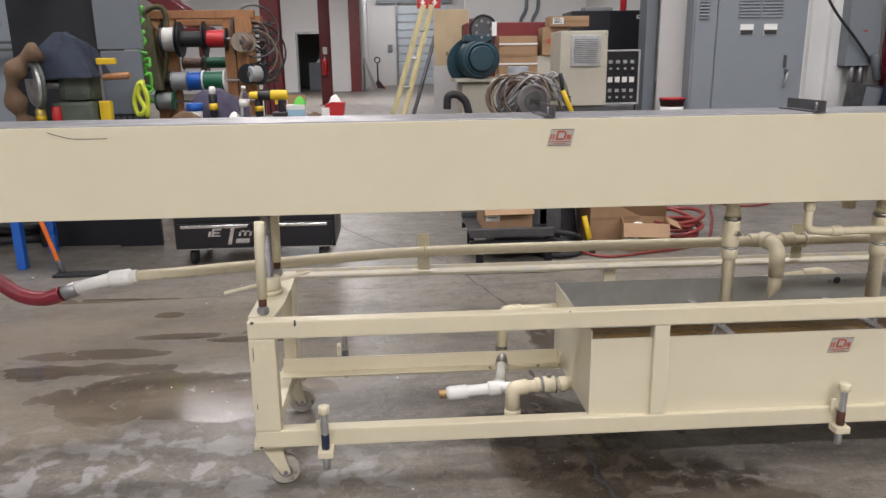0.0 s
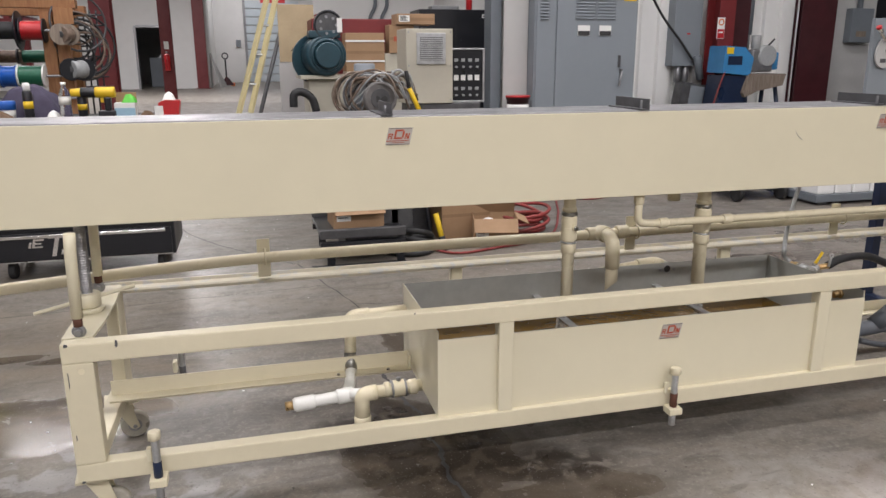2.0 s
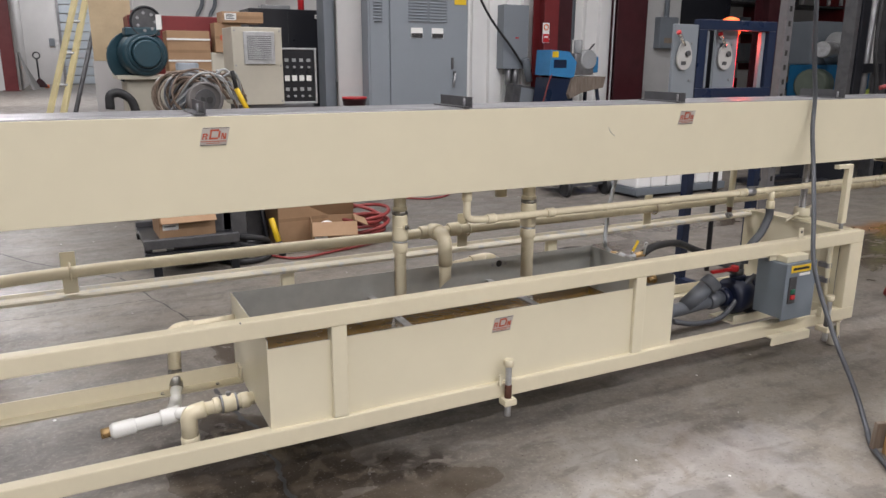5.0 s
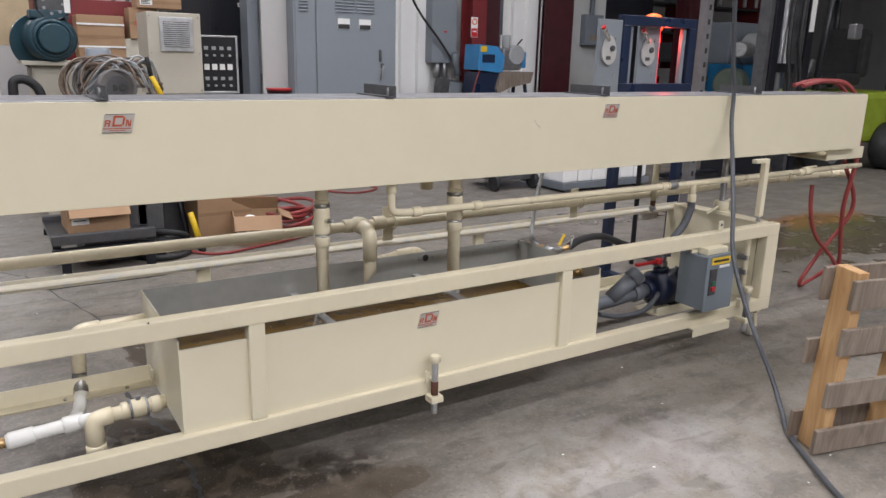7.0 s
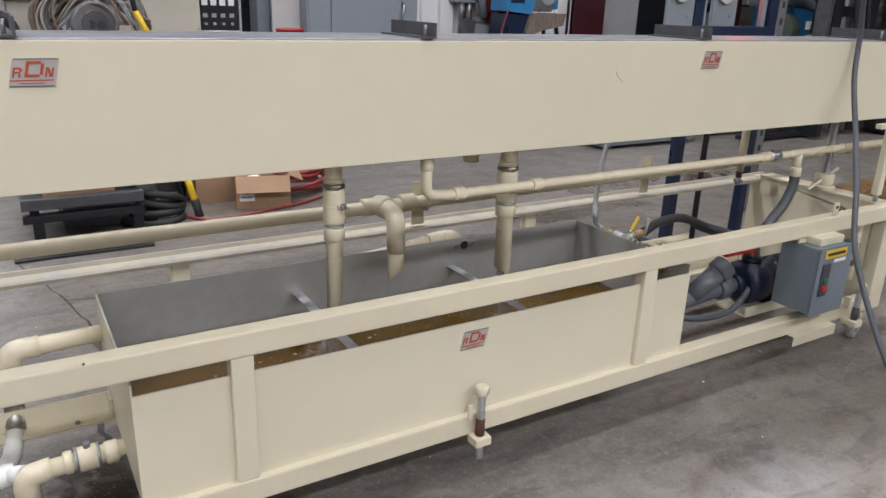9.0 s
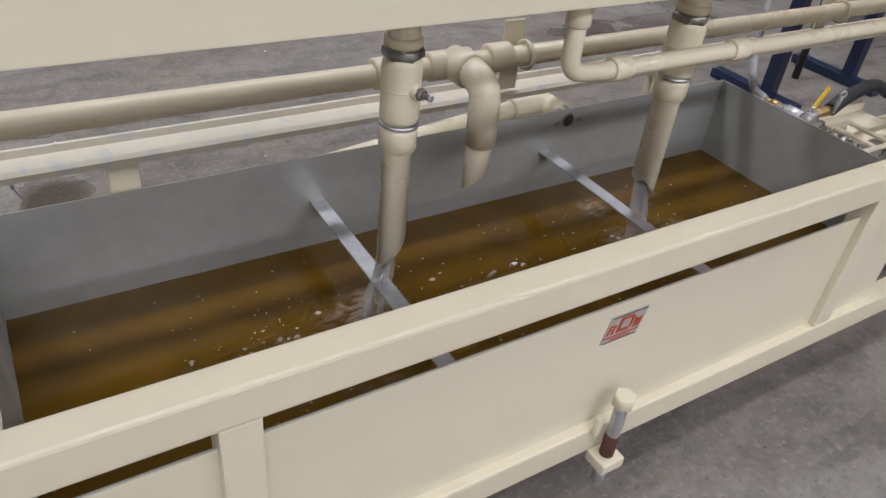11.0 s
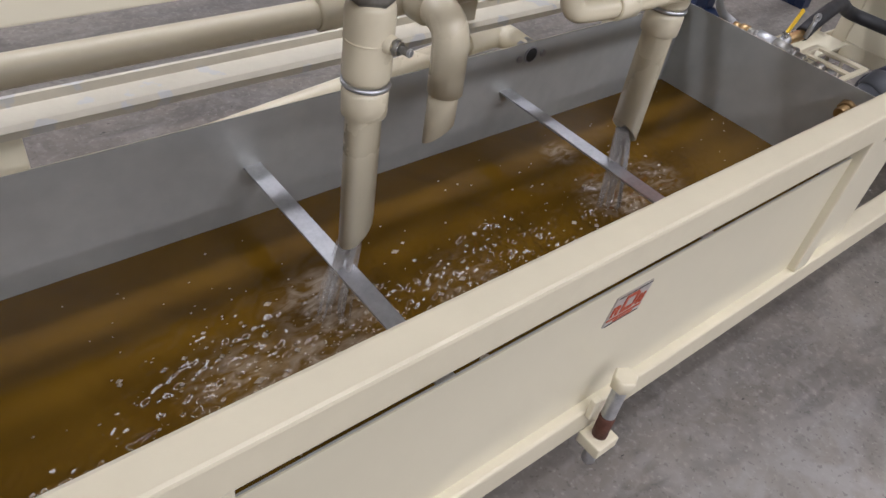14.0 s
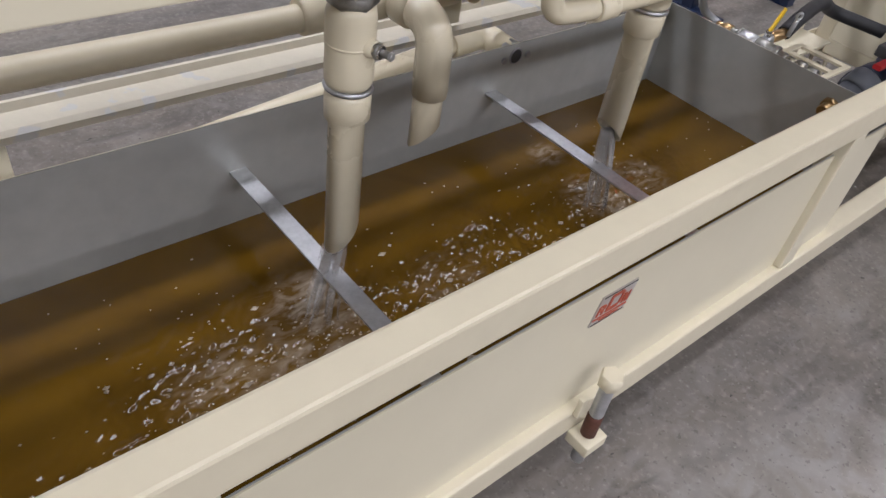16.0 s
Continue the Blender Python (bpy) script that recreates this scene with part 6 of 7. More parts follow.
for k in range(6):
    part("wire", C((-1.28 + 0.05 * k, 7.2, 0), (-1.28 + 0.05 * k, 7.2, 1.72), 0.008, 6), BLACK, cr)
for k in range(9):
    part("wire", C((-1.30, 7.2, 1.0 + 0.085 * k), (-0.98, 7.2, 1.0 + 0.085 * k), 0.008, 6), BLACK, cr)

# far left: grey machine and red stair
lm = thing("grey_machine", "large grey machine housing with rails", "machine", (-4.6, 9.2, 0))
part("housing", B(-5.6, -3.86, 9.0, 10.2, 0.0, 3.2, 0.03), ELEC_GREY, lm)
part("panel", B(-4.55, -4.30, 8.985, 9.0, 1.80, 1.95, 0.004), STEEL, lm)
for z in (1.5, 1.58):
    part("rail", B(-5.4, -3.45, 8.8, 8.86, z, z + 0.03, 0.004), DARKSTEEL, lm)
part("rail_bracket", B(-4.95, -4.88, 8.86, 9.0, 1.48, 1.62, 0.004), DARKSTEEL, lm)
part("upright", B(-3.66, -3.60, 8.85, 8.91, 0, 3.0, 0.004), STEEL, lm)
sr = thing("steel_stair", "red steel stair in the distance", "stair", (-4.5, 16, 0), kind="structure")
part("stringer", prism(bmesh.new(), [(-6.6, 3.9), (-6.6, 4.25), (-4.0, 2.35), (-4.0, 2.0)], "y", 15.9, 15.95), RED_STEEL, sr)
part("stringer", prism(bmesh.new(), [(-6.6, 3.9), (-6.6, 4.25), (-4.0, 2.35), (-4.0, 2.0)], "y", 16.9, 16.95), RED_STEEL, sr)
for k in range(9):
    part("tread", B(-6.3 + 0.28 * k, -6.0 + 0.28 * k, 15.95, 16.9, 3.72 - 0.205 * k, 3.75 - 0.205 * k), DKRED_STEEL, sr)
part("landing", B(-8, -3.6, 15.6, 17.2, 1.85, 2.05, 0.01), RED_STEEL, sr)
for x in (-6.2, -3.75):
    part("leg", B(x - 0.08, x + 0.08, 15.65, 15.8, 0, 1.85, 0.01), RED_STEEL, sr)

# ---- far hall: extinguisher, roller door, pallet jack, ladder ----
ex = thing("fire_extinguisher", "red fire extinguisher hung on a red column", "extinguisher", (-2.14, 24.7, 0.95))
part("cylinder", lathe([(0.08, 0), (0.09, 0.03), (0.09, 0.42), (0.05, 0.5)], -2.14, 24.7, 0.98), RED, ex)
part("valve", C((-2.14, 24.7, 1.48), (-2.14, 24.7, 1.56), 0.03, 10), STEEL, ex)
part("sign", B(-2.21, -2.07, 24.79, 24.815, 1.62, 1.85), PAPER, ex)
part("bracket", B(-2.18, -2.10, 24.75, 24.815, 1.1, 1.2), STEEL, ex)
rd = thing("roller_door", "white ribbed roller door in the far wall", "roller door", (1.6, 45.9, 0), kind="structure")
for k in range(10):
    part("panel", B(0.35, 3.4, 45.86, 45.95, 0.02 + 0.46 * k, 0.435 + 0.46 * k, 0.03), BLUISH_WHITE, rd)
part("track", B(0.22, 0.35, 45.8, 46.0, 0, 4.75, 0.01), STEEL, rd)
part("lintel", B(-0.9, 3.6, 45.78, 46.0, 4.75, 4.95, 0.01), ELEC_GREY, rd)
pj = thing("pallet_jack", "orange pallet jack with an upright handle", "pallet jack", (-0.75, 39.6, 0))
part("handle", C((-0.80, 39.7, 0.35), (-0.80, 39.55, 1.35), 0.04, 10), BLACK, pj)
part("grip", torus(bmesh.new(), (-0.80, 39.53, 1.48), (0, 1, 0), 0.14, 0.03, 20, 8), BLACK, pj)
part("pump_body", prism(bmesh.new(), [(-1.1, 0.05), (-0.45, 0.05), (-0.62, 0.32), (-0.80, 0.5), (-0.95, 0.3)], "y", 39.5, 39.9), DKRED_STEEL, pj)
part("fork_arm", B(-0.6, -0.42, 39.6, 40.9, 0.0, 0.14, 0.01), ORANGE, pj)
part("fork_arm", B(-1.12, -0.94, 39.6, 40.9, 0.0, 0.14, 0.01), ORANGE, pj)
lp = thing("leaning_boards", "grey boards leaning at the far wall", "boards", (-1.35, 38.5, 0))
for k in range(4):
    part("board", prism(bmesh.new(), [(-1.43, 1.6 - 0.1 * k), (-1.38, 1.6 - 0.1 * k), (-0.95 + 0.06 * k, 0.0), (-1.05 + 0.06 * k, 0.0)], "y", 37.5 + 0.5 * k, 37.9 + 0.5 * k), CMU, lp)
single("wall_box", B(-0.28, 0.0, 45.9, 46.0, 2.0, 2.4, 0.02), ELEC_GREY, "grey switch box on the far wall", "switch box")
dm = thing("stacked_material", "dim grey steel parts seen through the doorway", "parts", (-3.8, 40, 0))
part("bin", B(-4.4, -3.3, 40, 41, 0.0, 1.4, 0.02), MID_GREY, dm)
part("slab", prism(bmesh.new(), [(-4.0, 1.4), (-2.9, 1.4), (-2.9, 2.3), (-3.5, 2.2)], "y", 40.1, 40.9), STEEL, dm)
es = thing("arrow_sign", "pair of red signs with pale arrows", "sign", (0.5, 8.6, 2.0))
for k, x in enumerate((0.365, 0.50)):
    p = part("board", B(x, x + 0.125, 8.60, 8.606, 1.895, 2.06), RED, es)
    ol = [(x + 0.05, 2.03), (x + 0.075, 2.03), (x + 0.075, 1.965), (x + 0.095, 1.965), (x + 0.0625, 1.925), (x + 0.03, 1.965), (x + 0.05, 1.965)]
    part("arrow", prism(bmesh.new(), ol, "y", 8.597, 8.6), PAPER, p)
part("sign_rod", C((0.45, 8.61, 2.06), (0.45, 8.61, CEIL), 0.006, 8), STEEL, es)
part("sign_rod", C((0.56, 8.61, 2.06), (0.56, 8.61, CEIL), 0.006, 8), STEEL, es)

ld = thing("ladder", "pale yellow fibreglass ladder leaning on a board", "ladder", (0.2, 8.4, 0))
for dx in (0.0, 0.115):
    a, b = Vector((-0.17 + dx * 1.2, 8.1, 0)), Vector((0.435 + dx * 0.8, 8.55, 1.93))
    d = b - a
    bm = bmesh.new()
    box(bm, -0.034, 0.034, -0.014, 0.014, 0, d.length, 0.004, Matrix.Translation(a) @ d.to_track_quat("Z", "Y").to_matrix().to_4x4())
    part("side_rail", bm, LADDER_FRP, ld)
for k in range(6):
    t = (k + 0.5) / 6.4
    part("rung", C(Vector((-0.17, 8.1, 0)).lerp(Vector((0.435, 8.55, 1.93)), t), Vector((-0.032, 8.1, 0)).lerp(Vector((0.527, 8.55, 1.93)), t), 0.014, 8), GALV, ld)
single("steel_pole", C((0.06, 8.2, 0), (0.60, 8.5, 1.75), 0.022, 10), DARKSTEEL, "dark steel bar leaning beside the ladder", "bar")
for k in range(2):
    single("floor_bar", C((-0.05, 9.2 + 0.15 * k, 0.03), (0.75, 9.2 + 0.15 * k, 0.03), 0.025, 8), DARKSTEEL, "dark steel bar lying on the floor", "bar", group="bars on the floor")

# ---- board, motor, reels and cabinets behind the trough ----
bd = thing("plywood_board", "upright board, tan plywood over a white panel, marked 45", "board", (0.66, 7.6, 0))
part("sheet", B(0.495, 0.835, 7.60, 7.615, 1.285, 1.815, 0.002), PLY, bd)
part("panel", B(0.485, 0.84, 7.605, 7.63, 0.0, 1.283, 0.002), LIGHT_GREY, bd)
part("brace", B(0.6, 0.7, 7.63, 8.0, 0.0, 0.05, 0.002), PLY, bd)


def text_part(body, size, m, at_, parent, name="lettering"):
    cu = bpy.data.curves.new(name, "FONT")
    cu.body, cu.size, cu.extrude, cu.align_x = body, size, 0.001, "CENTER"
    tmp = bpy.data.objects.new("tmp", cu)
    scene.collection.objects.link(tmp)
    me = bpy.data.meshes.new_from_object(tmp.evaluated_get(bpy.context.evaluated_depsgraph_get()))
    bpy.data.objects.remove(tmp)
    me.transform(pose(*at_, 90, 0, 0))
    me.materials.clear()
    me.materials.append(m)
    ob = new(name, me)
    ob.parent = parent
    if parent.type == "EMPTY":
        ob.matrix_parent_inverse = Matrix.Translation(-parent.location)
    return ob


text_part("45", 0.065, INK, (0.635, 7.5985, 1.375), bd, "number")

gm = thing("gear_motor", "teal electric motor with belt wheel on a cream machine body", "motor", (0.82, 6.5, 0))
part("pedestal", B(0.66, 1.02, 6.42, 6.95, 0.0, 1.15, 0.02), GREENISH, gm)
part("shelf", B(0.60, 1.06, 6.36, 7.0, 1.15, 1.18, 0.004), GREENISH, gm)
part("drum", C((0.785, 6.60, 1.34), (0.815, 6.33, 1.34), 0.165, 36), TEAL, gm)
part("face_ring", torus(bmesh.new(), (0.817, 6.325, 1.34), (0.1, -1, 0), 0.12, 0.014, 34, 8), TEAL, gm)
part("face", C((0.815, 6.335, 1.34), (0.822, 6.28, 1.34), 0.105, 32), TEAL, gm)
part("backing_disc", C((0.745, 6.62, 1.31), (0.75, 6.60, 1.31), 0.205, 40), TEAL, gm)
part("terminal_box", B(0.68, 0.93, 6.33, 6.58, 1.475, 1.535, 0.01), TEAL, gm)
bm = cyl(bmesh.new(), (0.835, 6.40, 1.575), (0.835, 6.34, 1.575), 0.115, 34)
part("belt_guard", bm, DARKSTEEL, gm)
part("guard_rim", torus(bmesh.new(), (0.835, 6.338, 1.575), (0, 1, 0), 0.108, 0.010, 34, 8), BLACK, gm)
rnd = random.Random(3)
for k in range(7):
    a = k * 0.9
    part("guard_bolt", C((0.835 + 0.065 * math.cos(a), 6.338, 1.575 + 0.065 * math.sin(a)), (0.835 + 0.065 * math.cos(a), 6.328, 1.575 + 0.065 * math.sin(a)), 0.012, 10), STEEL, gm)
part("tag", B(0.905, 0.945, 6.325, 6.33, 1.52, 1.63), PAPER, gm)
part("hose", S(smooth_path([(0.52, 6.2, 0.94), (0.53, 6.2, 1.04), (0.60, 6.2, 1.055), (0.67, 6.2, 1.0), (0.70, 6.2, 0.9)], 6), 0.032, 12), BLACKRUB, gm)

COIL_GREY = mat("dusty_hub", (0.16, 0.15, 0.145), 0.6, var=0.2, scale=12)
rl = thing("wire_coil", "heap of dusty looped cable round a black hub", "cable coil", (0.98, 5.2, 0))
part("stand", B(0.75, 1.22, 5.0, 5.5, 0.0, 0.88, 0.01), DARKSTEEL, rl)
rnd = random.Random(4)
for k in range(22):
    dd = rnd.uniform(0.04, 0.30)
    c = (0.99 - 0.12 * (dd / 0.3) + rnd.uniform(-0.02, 0.02), 5.02 + dd, 1.07 + rnd.uniform(-0.02, 0.03))
    part("loop", torus(bmesh.new(), c, (-0.45 + rnd.uniform(-0.25, 0.25), -1, rnd.uniform(-0.25, 0.25)), rnd.uniform(0.105, 0.150), rnd.uniform(0.006, 0.010), 28, 6), rnd.choice((COPPERWIRE, WIRE_GREY, COPPERWIRE, GREYWOOD, DARKSTEEL)), rl)
part("flange", C((1.01, 4.985, 1.058), (1.0, 5.03, 1.058), 0.108, 32), COIL_GREY, rl)
part("rim", torus(bmesh.new(), (1.01, 4.985, 1.058), (0.15, 1, 0), 0.100, 0.010, 32, 8), COIL_GREY, rl)
part("hub_plate", C((1.012, 4.976, 1.058), (1.01, 4.986, 1.058), 0.066, 28), DARKSTEEL, rl)
# Two ink discs before the solid plate paint the dark of its holes.
for dx in (-0.024, 0.024):
    part("hub_hole", C((1.012 + dx, 4.970, 1.056), (1.012 + dx, 4.977, 1.056), 0.021, 18), INK, rl)
for k in range(9):
    x0, x1 = 0.86 + rnd.uniform(-0.05, 0.05), 1.10 + rnd.uniform(-0.06, 0.06)
    part("strand", S(smooth_path([(x0, 5.12, 1.02 + rnd.uniform(-0.05, 0.1)), ((x0 + x1) / 2, 5.05 + rnd.uniform(0, 0.1), 1.19 + rnd.uniform(-0.03, 0.03)), (x1, 5.1, 1.17 + rnd.uniform(-0.04, 0.03)), (x1 + 0.08, 5.12, 1.05)], 5), 0.007, 6), rnd.choice((WIRE_GREY, COPPERWIRE, BLACKRUB)), rl)
for k in range(14):
    a0 = rnd.uniform(0.6, 2.6)
    part("strand", S(smooth_path([(1.05 + rnd.uniform(-0.05, 0.1), 5.15, 1.16 + rnd.uniform(-0.05, 0.08)), (1.18 + rnd.uniform(-0.03, 0.05), 5.15 + rnd.uniform(-0.05, 0.1), 1.17 + rnd.uniform(-0.06, 0.08)), (1.26 + rnd.uniform(-0.02, 0.05), 5.2, 1.02 + rnd.uniform(-0.05, 0.05))], 5), 0.008, 6), rnd.choice((WIRE_GREY, GREYWOOD, COPPERWIRE)), rl)
single("steel_collar", C((0.99, 5.5, 0.88), (0.99, 5.5, 1.28), 0.075, 22), ELEC_GREY, "grey steel pipe collar behind the coil", "pipe collar")

rc = thing("red_cabinet", "low dark red tool cabinet with cartons on top", "cabinet", (1.1, 7.2, 0))
part("body", B(0.76, 1.50, 7.0, 7.5, 0.0, 1.66, 0.008), RED_STEEL, rc)
part("top_tray", B(0.80, 0.96, 7.05, 7.2, 1.66, 1.70, 0.004), RED_STEEL, rc)


def carton(x0, x1, y0, y1, z0, z1, label, open_=False, turn=0.0, bars=True):
    cx, cy = (x0 + x1) / 2, (y0 + y1) / 2
    m = pose(cx, cy, 0, 0, 0, turn) @ Matrix.Translation((-cx, -cy, 0))
    t = thing("carton", label, "carton", (cx, cy, z0))
    if open_:
        bm = bmesh.new()
        for a in ((x0, x1, y0, y0 + 0.006), (x0, x1, y1 - 0.006, y1), (x0, x0 + 0.006, y0 + 0.006, y1 - 0.006), (x1 - 0.006, x1, y0 + 0.006, y1 - 0.006)):
            box(bm, *a, z0, z1, 0.001, m)
        box(bm, x0 + 0.006, x1 - 0.006, y0 + 0.006, y1 - 0.006, z0, z0 + 0.006, 0, m)
        part("body", bm, CARD, t)
        h = (y1 - y0) * 0.42
        part("flap", B(x0 + 0.004, x1 - 0.004, 0, h, -0.003, 0.003, 0.001, m @ Matrix.Translation((0, y0, z1)) @ pose(0, 0, 0, -128, 0, 0)), CARD, t)
        part("flap", B(x0 + 0.004, x1 - 0.004, -h, 0, -0.003, 0.003, 0.001, m @ Matrix.Translation((0, y1, z1)) @ pose(0, 0, 0, -60, 0, 0)), CARD_IN, t)
        part("flap", B(0, h * 0.8, y0 + 0.004, y1 - 0.004, -0.003, 0.003, 0.001, m @ Matrix.Translation((x1, 0, z1)) @ pose(0, 0, 0, 0, 25, 0)), CARD, t)
        part("filling", draped(x0 + 0.04, x1 - 0.12, y0 + 0.04, y1 - 0.04, z1 - 0.09, 0.07, x0 * 7, 14), PAPER, t)
    else:
        part("body", B(x0, x1, y0, y1, z0, z1, 0.004, m), CARD, t)
        part("seam_tape", B(x0 + 0.001, x1 - 0.001, y0 - 0.0015, y0, (z0 + z1) / 2 - 0.012, (z0 + z1) / 2 + 0.012, 0, m), CARD_IN, t)
    if bars:
        lb = part("label", B(x0 + 0.02, x0 + 0.02 + (x1 - x0) * 0.28, y0 - 0.0035, y0 - 0.0018, z0 + (z1 - z0) * 0.25, z0 + (z1 - z0) * 0.85, 0, m), PAPER, t)
        bm = bmesh.new()
        for k in range(4):
            zz = z0 + (z1 - z0) * (0.35 + 0.12 * k)
            box(bm, x0 + 0.03, x0 + 0.01 + (x1 - x0) * (0.26 - 0.04 * (k % 2)), y0 - 0.0045, y0 - 0.0035, zz, zz + 0.006, 0, m)
        part("print_bar", bm, INK, lb)
    return t


c1 = carton(1.02, 1.36, 6.72, 6.98, 1.205, 1.53, "brown carton with white straps on a shelf", bars=False)
for z in (1.285, 1.455):
    part("strap", B(1.018, 1.362, 6.715, 6.718, z, z + 0.014), PAPER, c1)
single("carton_shelf", B(1.02, 1.38, 6.70, 6.99, 0.0, 1.205, 0.01), GREENISH, "plain cream machine block under the carton", "machine block")
c2 = carton(1.40, 1.62, 6.70, 6.9, 1.36, 1.60, "brown carton with red print stacked by the cabinet", bars=False)
part("print_bar", B(1.44, 1.56, 6.697, 6.699, 1.46, 1.50), LOGO_RED, c2)
c3 = carton(1.46, 1.80, 6.66, 6.9, 1.60, 1.69, "flat open carton lid with white label", bars=True)
single("carton_block", B(1.36, 1.8, 6.72, 7.0, 0.0, 1.36, 0.01), GREENISH, "cream machine block under the cartons", "machine block")

cc = thing("control_cabinet", "cream control cabinet with a louvred cooling unit", "control cabinet", (1.5, 5.75, 0))
part("body", B(1.318, 1.672, 5.60, 5.95, 0.985, 1.525, 0.006), GREENISH, cc)
part("stand", B(1.34, 1.90, 5.62, 5.92, 0.0, 0.985, 0.01), DARKSTEEL, cc)
vt = part("vent_frame", B(1.395, 1.615, 5.585, 5.60, 1.27, 1.495, 0.004), GALV, cc)
# Dark plate on the frame paints the shade between the louvres.
part("vent_recess", B(1.42, 1.59, 5.582, 5.585, 1.30, 1.465), DARKSTEEL, vt)
for k in range(12):
    part("louvre", B(1.42, 1.59, 5.574, 5.583, 1.303 + 0.0135 * k, 1.311 + 0.0135 * k, 0.001), GALV, vt)
for x in (1.335, 1.655):
    for z in (1.01, 1.26, 1.50):
        part("screw", C((x, 5.60, z), (x, 5.594, z), 0.006, 8), STEEL, cc)
sp_ = thing("switch_panel", "black switch panel with rows of knobs and white tags", "switch panel", (1.8, 5.75, 0.985))
part("board", B(1.69, 1.925, 5.66, 5.72, 1.0, 1.375, 0.004), BLACK, sp_)
part("frame_strip", B(1.675, 1.94, 5.65, 5.73, 1.375, 1.388, 0.003), GALV, sp_)
part("frame_strip", B(1.925, 1.94, 5.65, 5.73, 0.985, 1.375, 0.003), GALV, sp_)
part("frame_strip", B(1.675, 1.925, 5.65, 5.73, 0.985, 1.0, 0.003), GALV, sp_)
for j, z in enumerate((1.30, 1.25, 1.17, 1.09, 1.04)):
    for k in range(4):
        x = 1.715 + 0.055 * k
        if j == 2:
            part("tag", B(x - 0.018, x + 0.018, 5.655, 5.66, z - 0.02, z + 0.02), PAPER, sp_)
        elif j in (0, 3):
            part("tag", B(x - 0.014, x + 0.014, 5.656, 5.66, z - 0.012, z + 0.012), WIRE_GREY, sp_)
        else:
            part("knob", C((x, 5.66, z), (x, 5.64, z), 0.009, 10), WIRE_GREY, sp_)
single("yellow_bar", C((1.197, 4.95, 1.125), (1.275, 4.95, 0.955), 0.0155, 12), YELLOW, "yellow-sleeved hose end by the cabinet", "hose end")
single("black_bar", C((1.178, 4.95, 1.235), (1.197, 4.95, 1.125), 0.013, 12), BLACKRUB, "black handle above the yellow sleeve", "handle")
bb = thing("black_cabinet", "tall matt black steel cabinet with a small white tag", "cabinet", (2.75, 9.5, 0))
part("body", B(2.27, 3.19, 9.3, 9.85, 0.0, 1.90, 0.008), BLACK, bb)
part("door_gap", B(2.73, 2.737, 9.296, 9.3, 0.05, 1.86), INK, bb)
part("tag", B(3.07, 3.16, 9.294, 9.299, 1.80, 1.845), PAPER, bb)
part("tag_print", B(3.085, 3.145, 9.292, 9.294, 1.815, 1.83), INK, bb)
single("metal_tray", B(2.45, 2.8, 9.4, 9.6, 1.90, 1.95, 0.01), STEEL, "bent metal offcut on the black cabinet", "offcut")
rdb = single("red_cylinder", C((2.99, 9.6, 1.90), (2.99, 9.6, 2.15), 0.04, 14), RED, "red fire cylinder with a white band on the cabinet", "cylinder")
single("grey_duct", B(2.86, 2.99, 8.3, 8.55, 0, CEIL, 0.01), MID_GREY, "tall dark grey duct beside the cabinet", "duct", kind="structure")
single("grey_panel", B(2.98, 3.268, 8.2, 8.24, 0, 3.2, 0.006), LIGHT_GREY, "tall light grey sheet panel", "panel", kind="structure")
bk = thing("red_bucket", "dark red plastic bucket with a white label", "bucket", (3.07, 7.95, 0.55))
part("pail", lathe([(0.10, 0), (0.125, 0.32), (0.132, 0.32), (0.134, 0.36)], 3.07, 7.95, 0.55, 24), DKRED_STEEL, bk)
part("label", lathe([(0.1165, 0.16), (0.1245, 0.27)], 3.07, 7.95, 0.55, 24), PAPER, bk)
part("lid", lathe([(0.138, 0.345), (0.138, 0.365)], 3.07, 7.95, 0.55, 24), RED, bk)
single("bucket_stand", B(2.9, 3.24, 7.8, 8.1, 0, 0.55, 0.006), MID_GREY, "low grey steel box under the bucket", "box")

ec = thing("switchgear_cabinet", "large grey electrical cabinet with louvres and a lever handle", "electrical cabinet", (3.9, 8.3, 0))
part("body", B(3.27, 4.52, 8.02, 8.30, 0.0, 2.55, 0.008), ELEC_GREY, ec)
dr1 = part("door", B(3.53, 4.50, 8.0, 8.02, 0.05, 2.5, 0.005), ELEC_GREY, ec)
dr0 = part("door", B(3.29, 3.515, 8.005, 8.02, 0.05, 2.5, 0.005), ELEC_GREY, ec)
for x0, x1, d, z00 in ((3.75, 3.98, dr1, 1.73), (4.01, 4.23, dr1, 1.73), (3.33, 3.43, dr0, 1.72)):
    for k in range(9):
        part("louvre", prism(bmesh.new(), [(7.999, z00 + 0.033 * k), (7.985, z00 + 0.006 + 0.033 * k), (7.999, z00 + 0.02 + 0.033 * k)], "x", x0, x1), ELEC_GREY, d)
for x in (3.78, 4.04):
    p = part("tag", B(x, x + 0.145, 7.994, 7.999, 1.555, 1.665), PAPER, dr1)
    part("tag_print", B(x + 0.003, x + 0.142, 7.992, 7.994, 1.557, 1.605), INK, p)
hd = part("handle", B(4.315, 4.345, 7.97, 8.0, 1.14, 1.19, 0.006), DARKSTEEL, dr1)
part("lever", C((4.335, 7.965, 1.165), (4.30, 7.96, 1.0), 0.013, 10), STEEL, hd)
part("lock", B(4.29, 4.32, 7.985, 8.0, 1.21, 1.34, 0.004), DARKSTEEL, dr1)
part("warning_tag", B(4.33, 4.48, 7.994, 7.999, 1.93, 2.02), YELLOW, dr1)

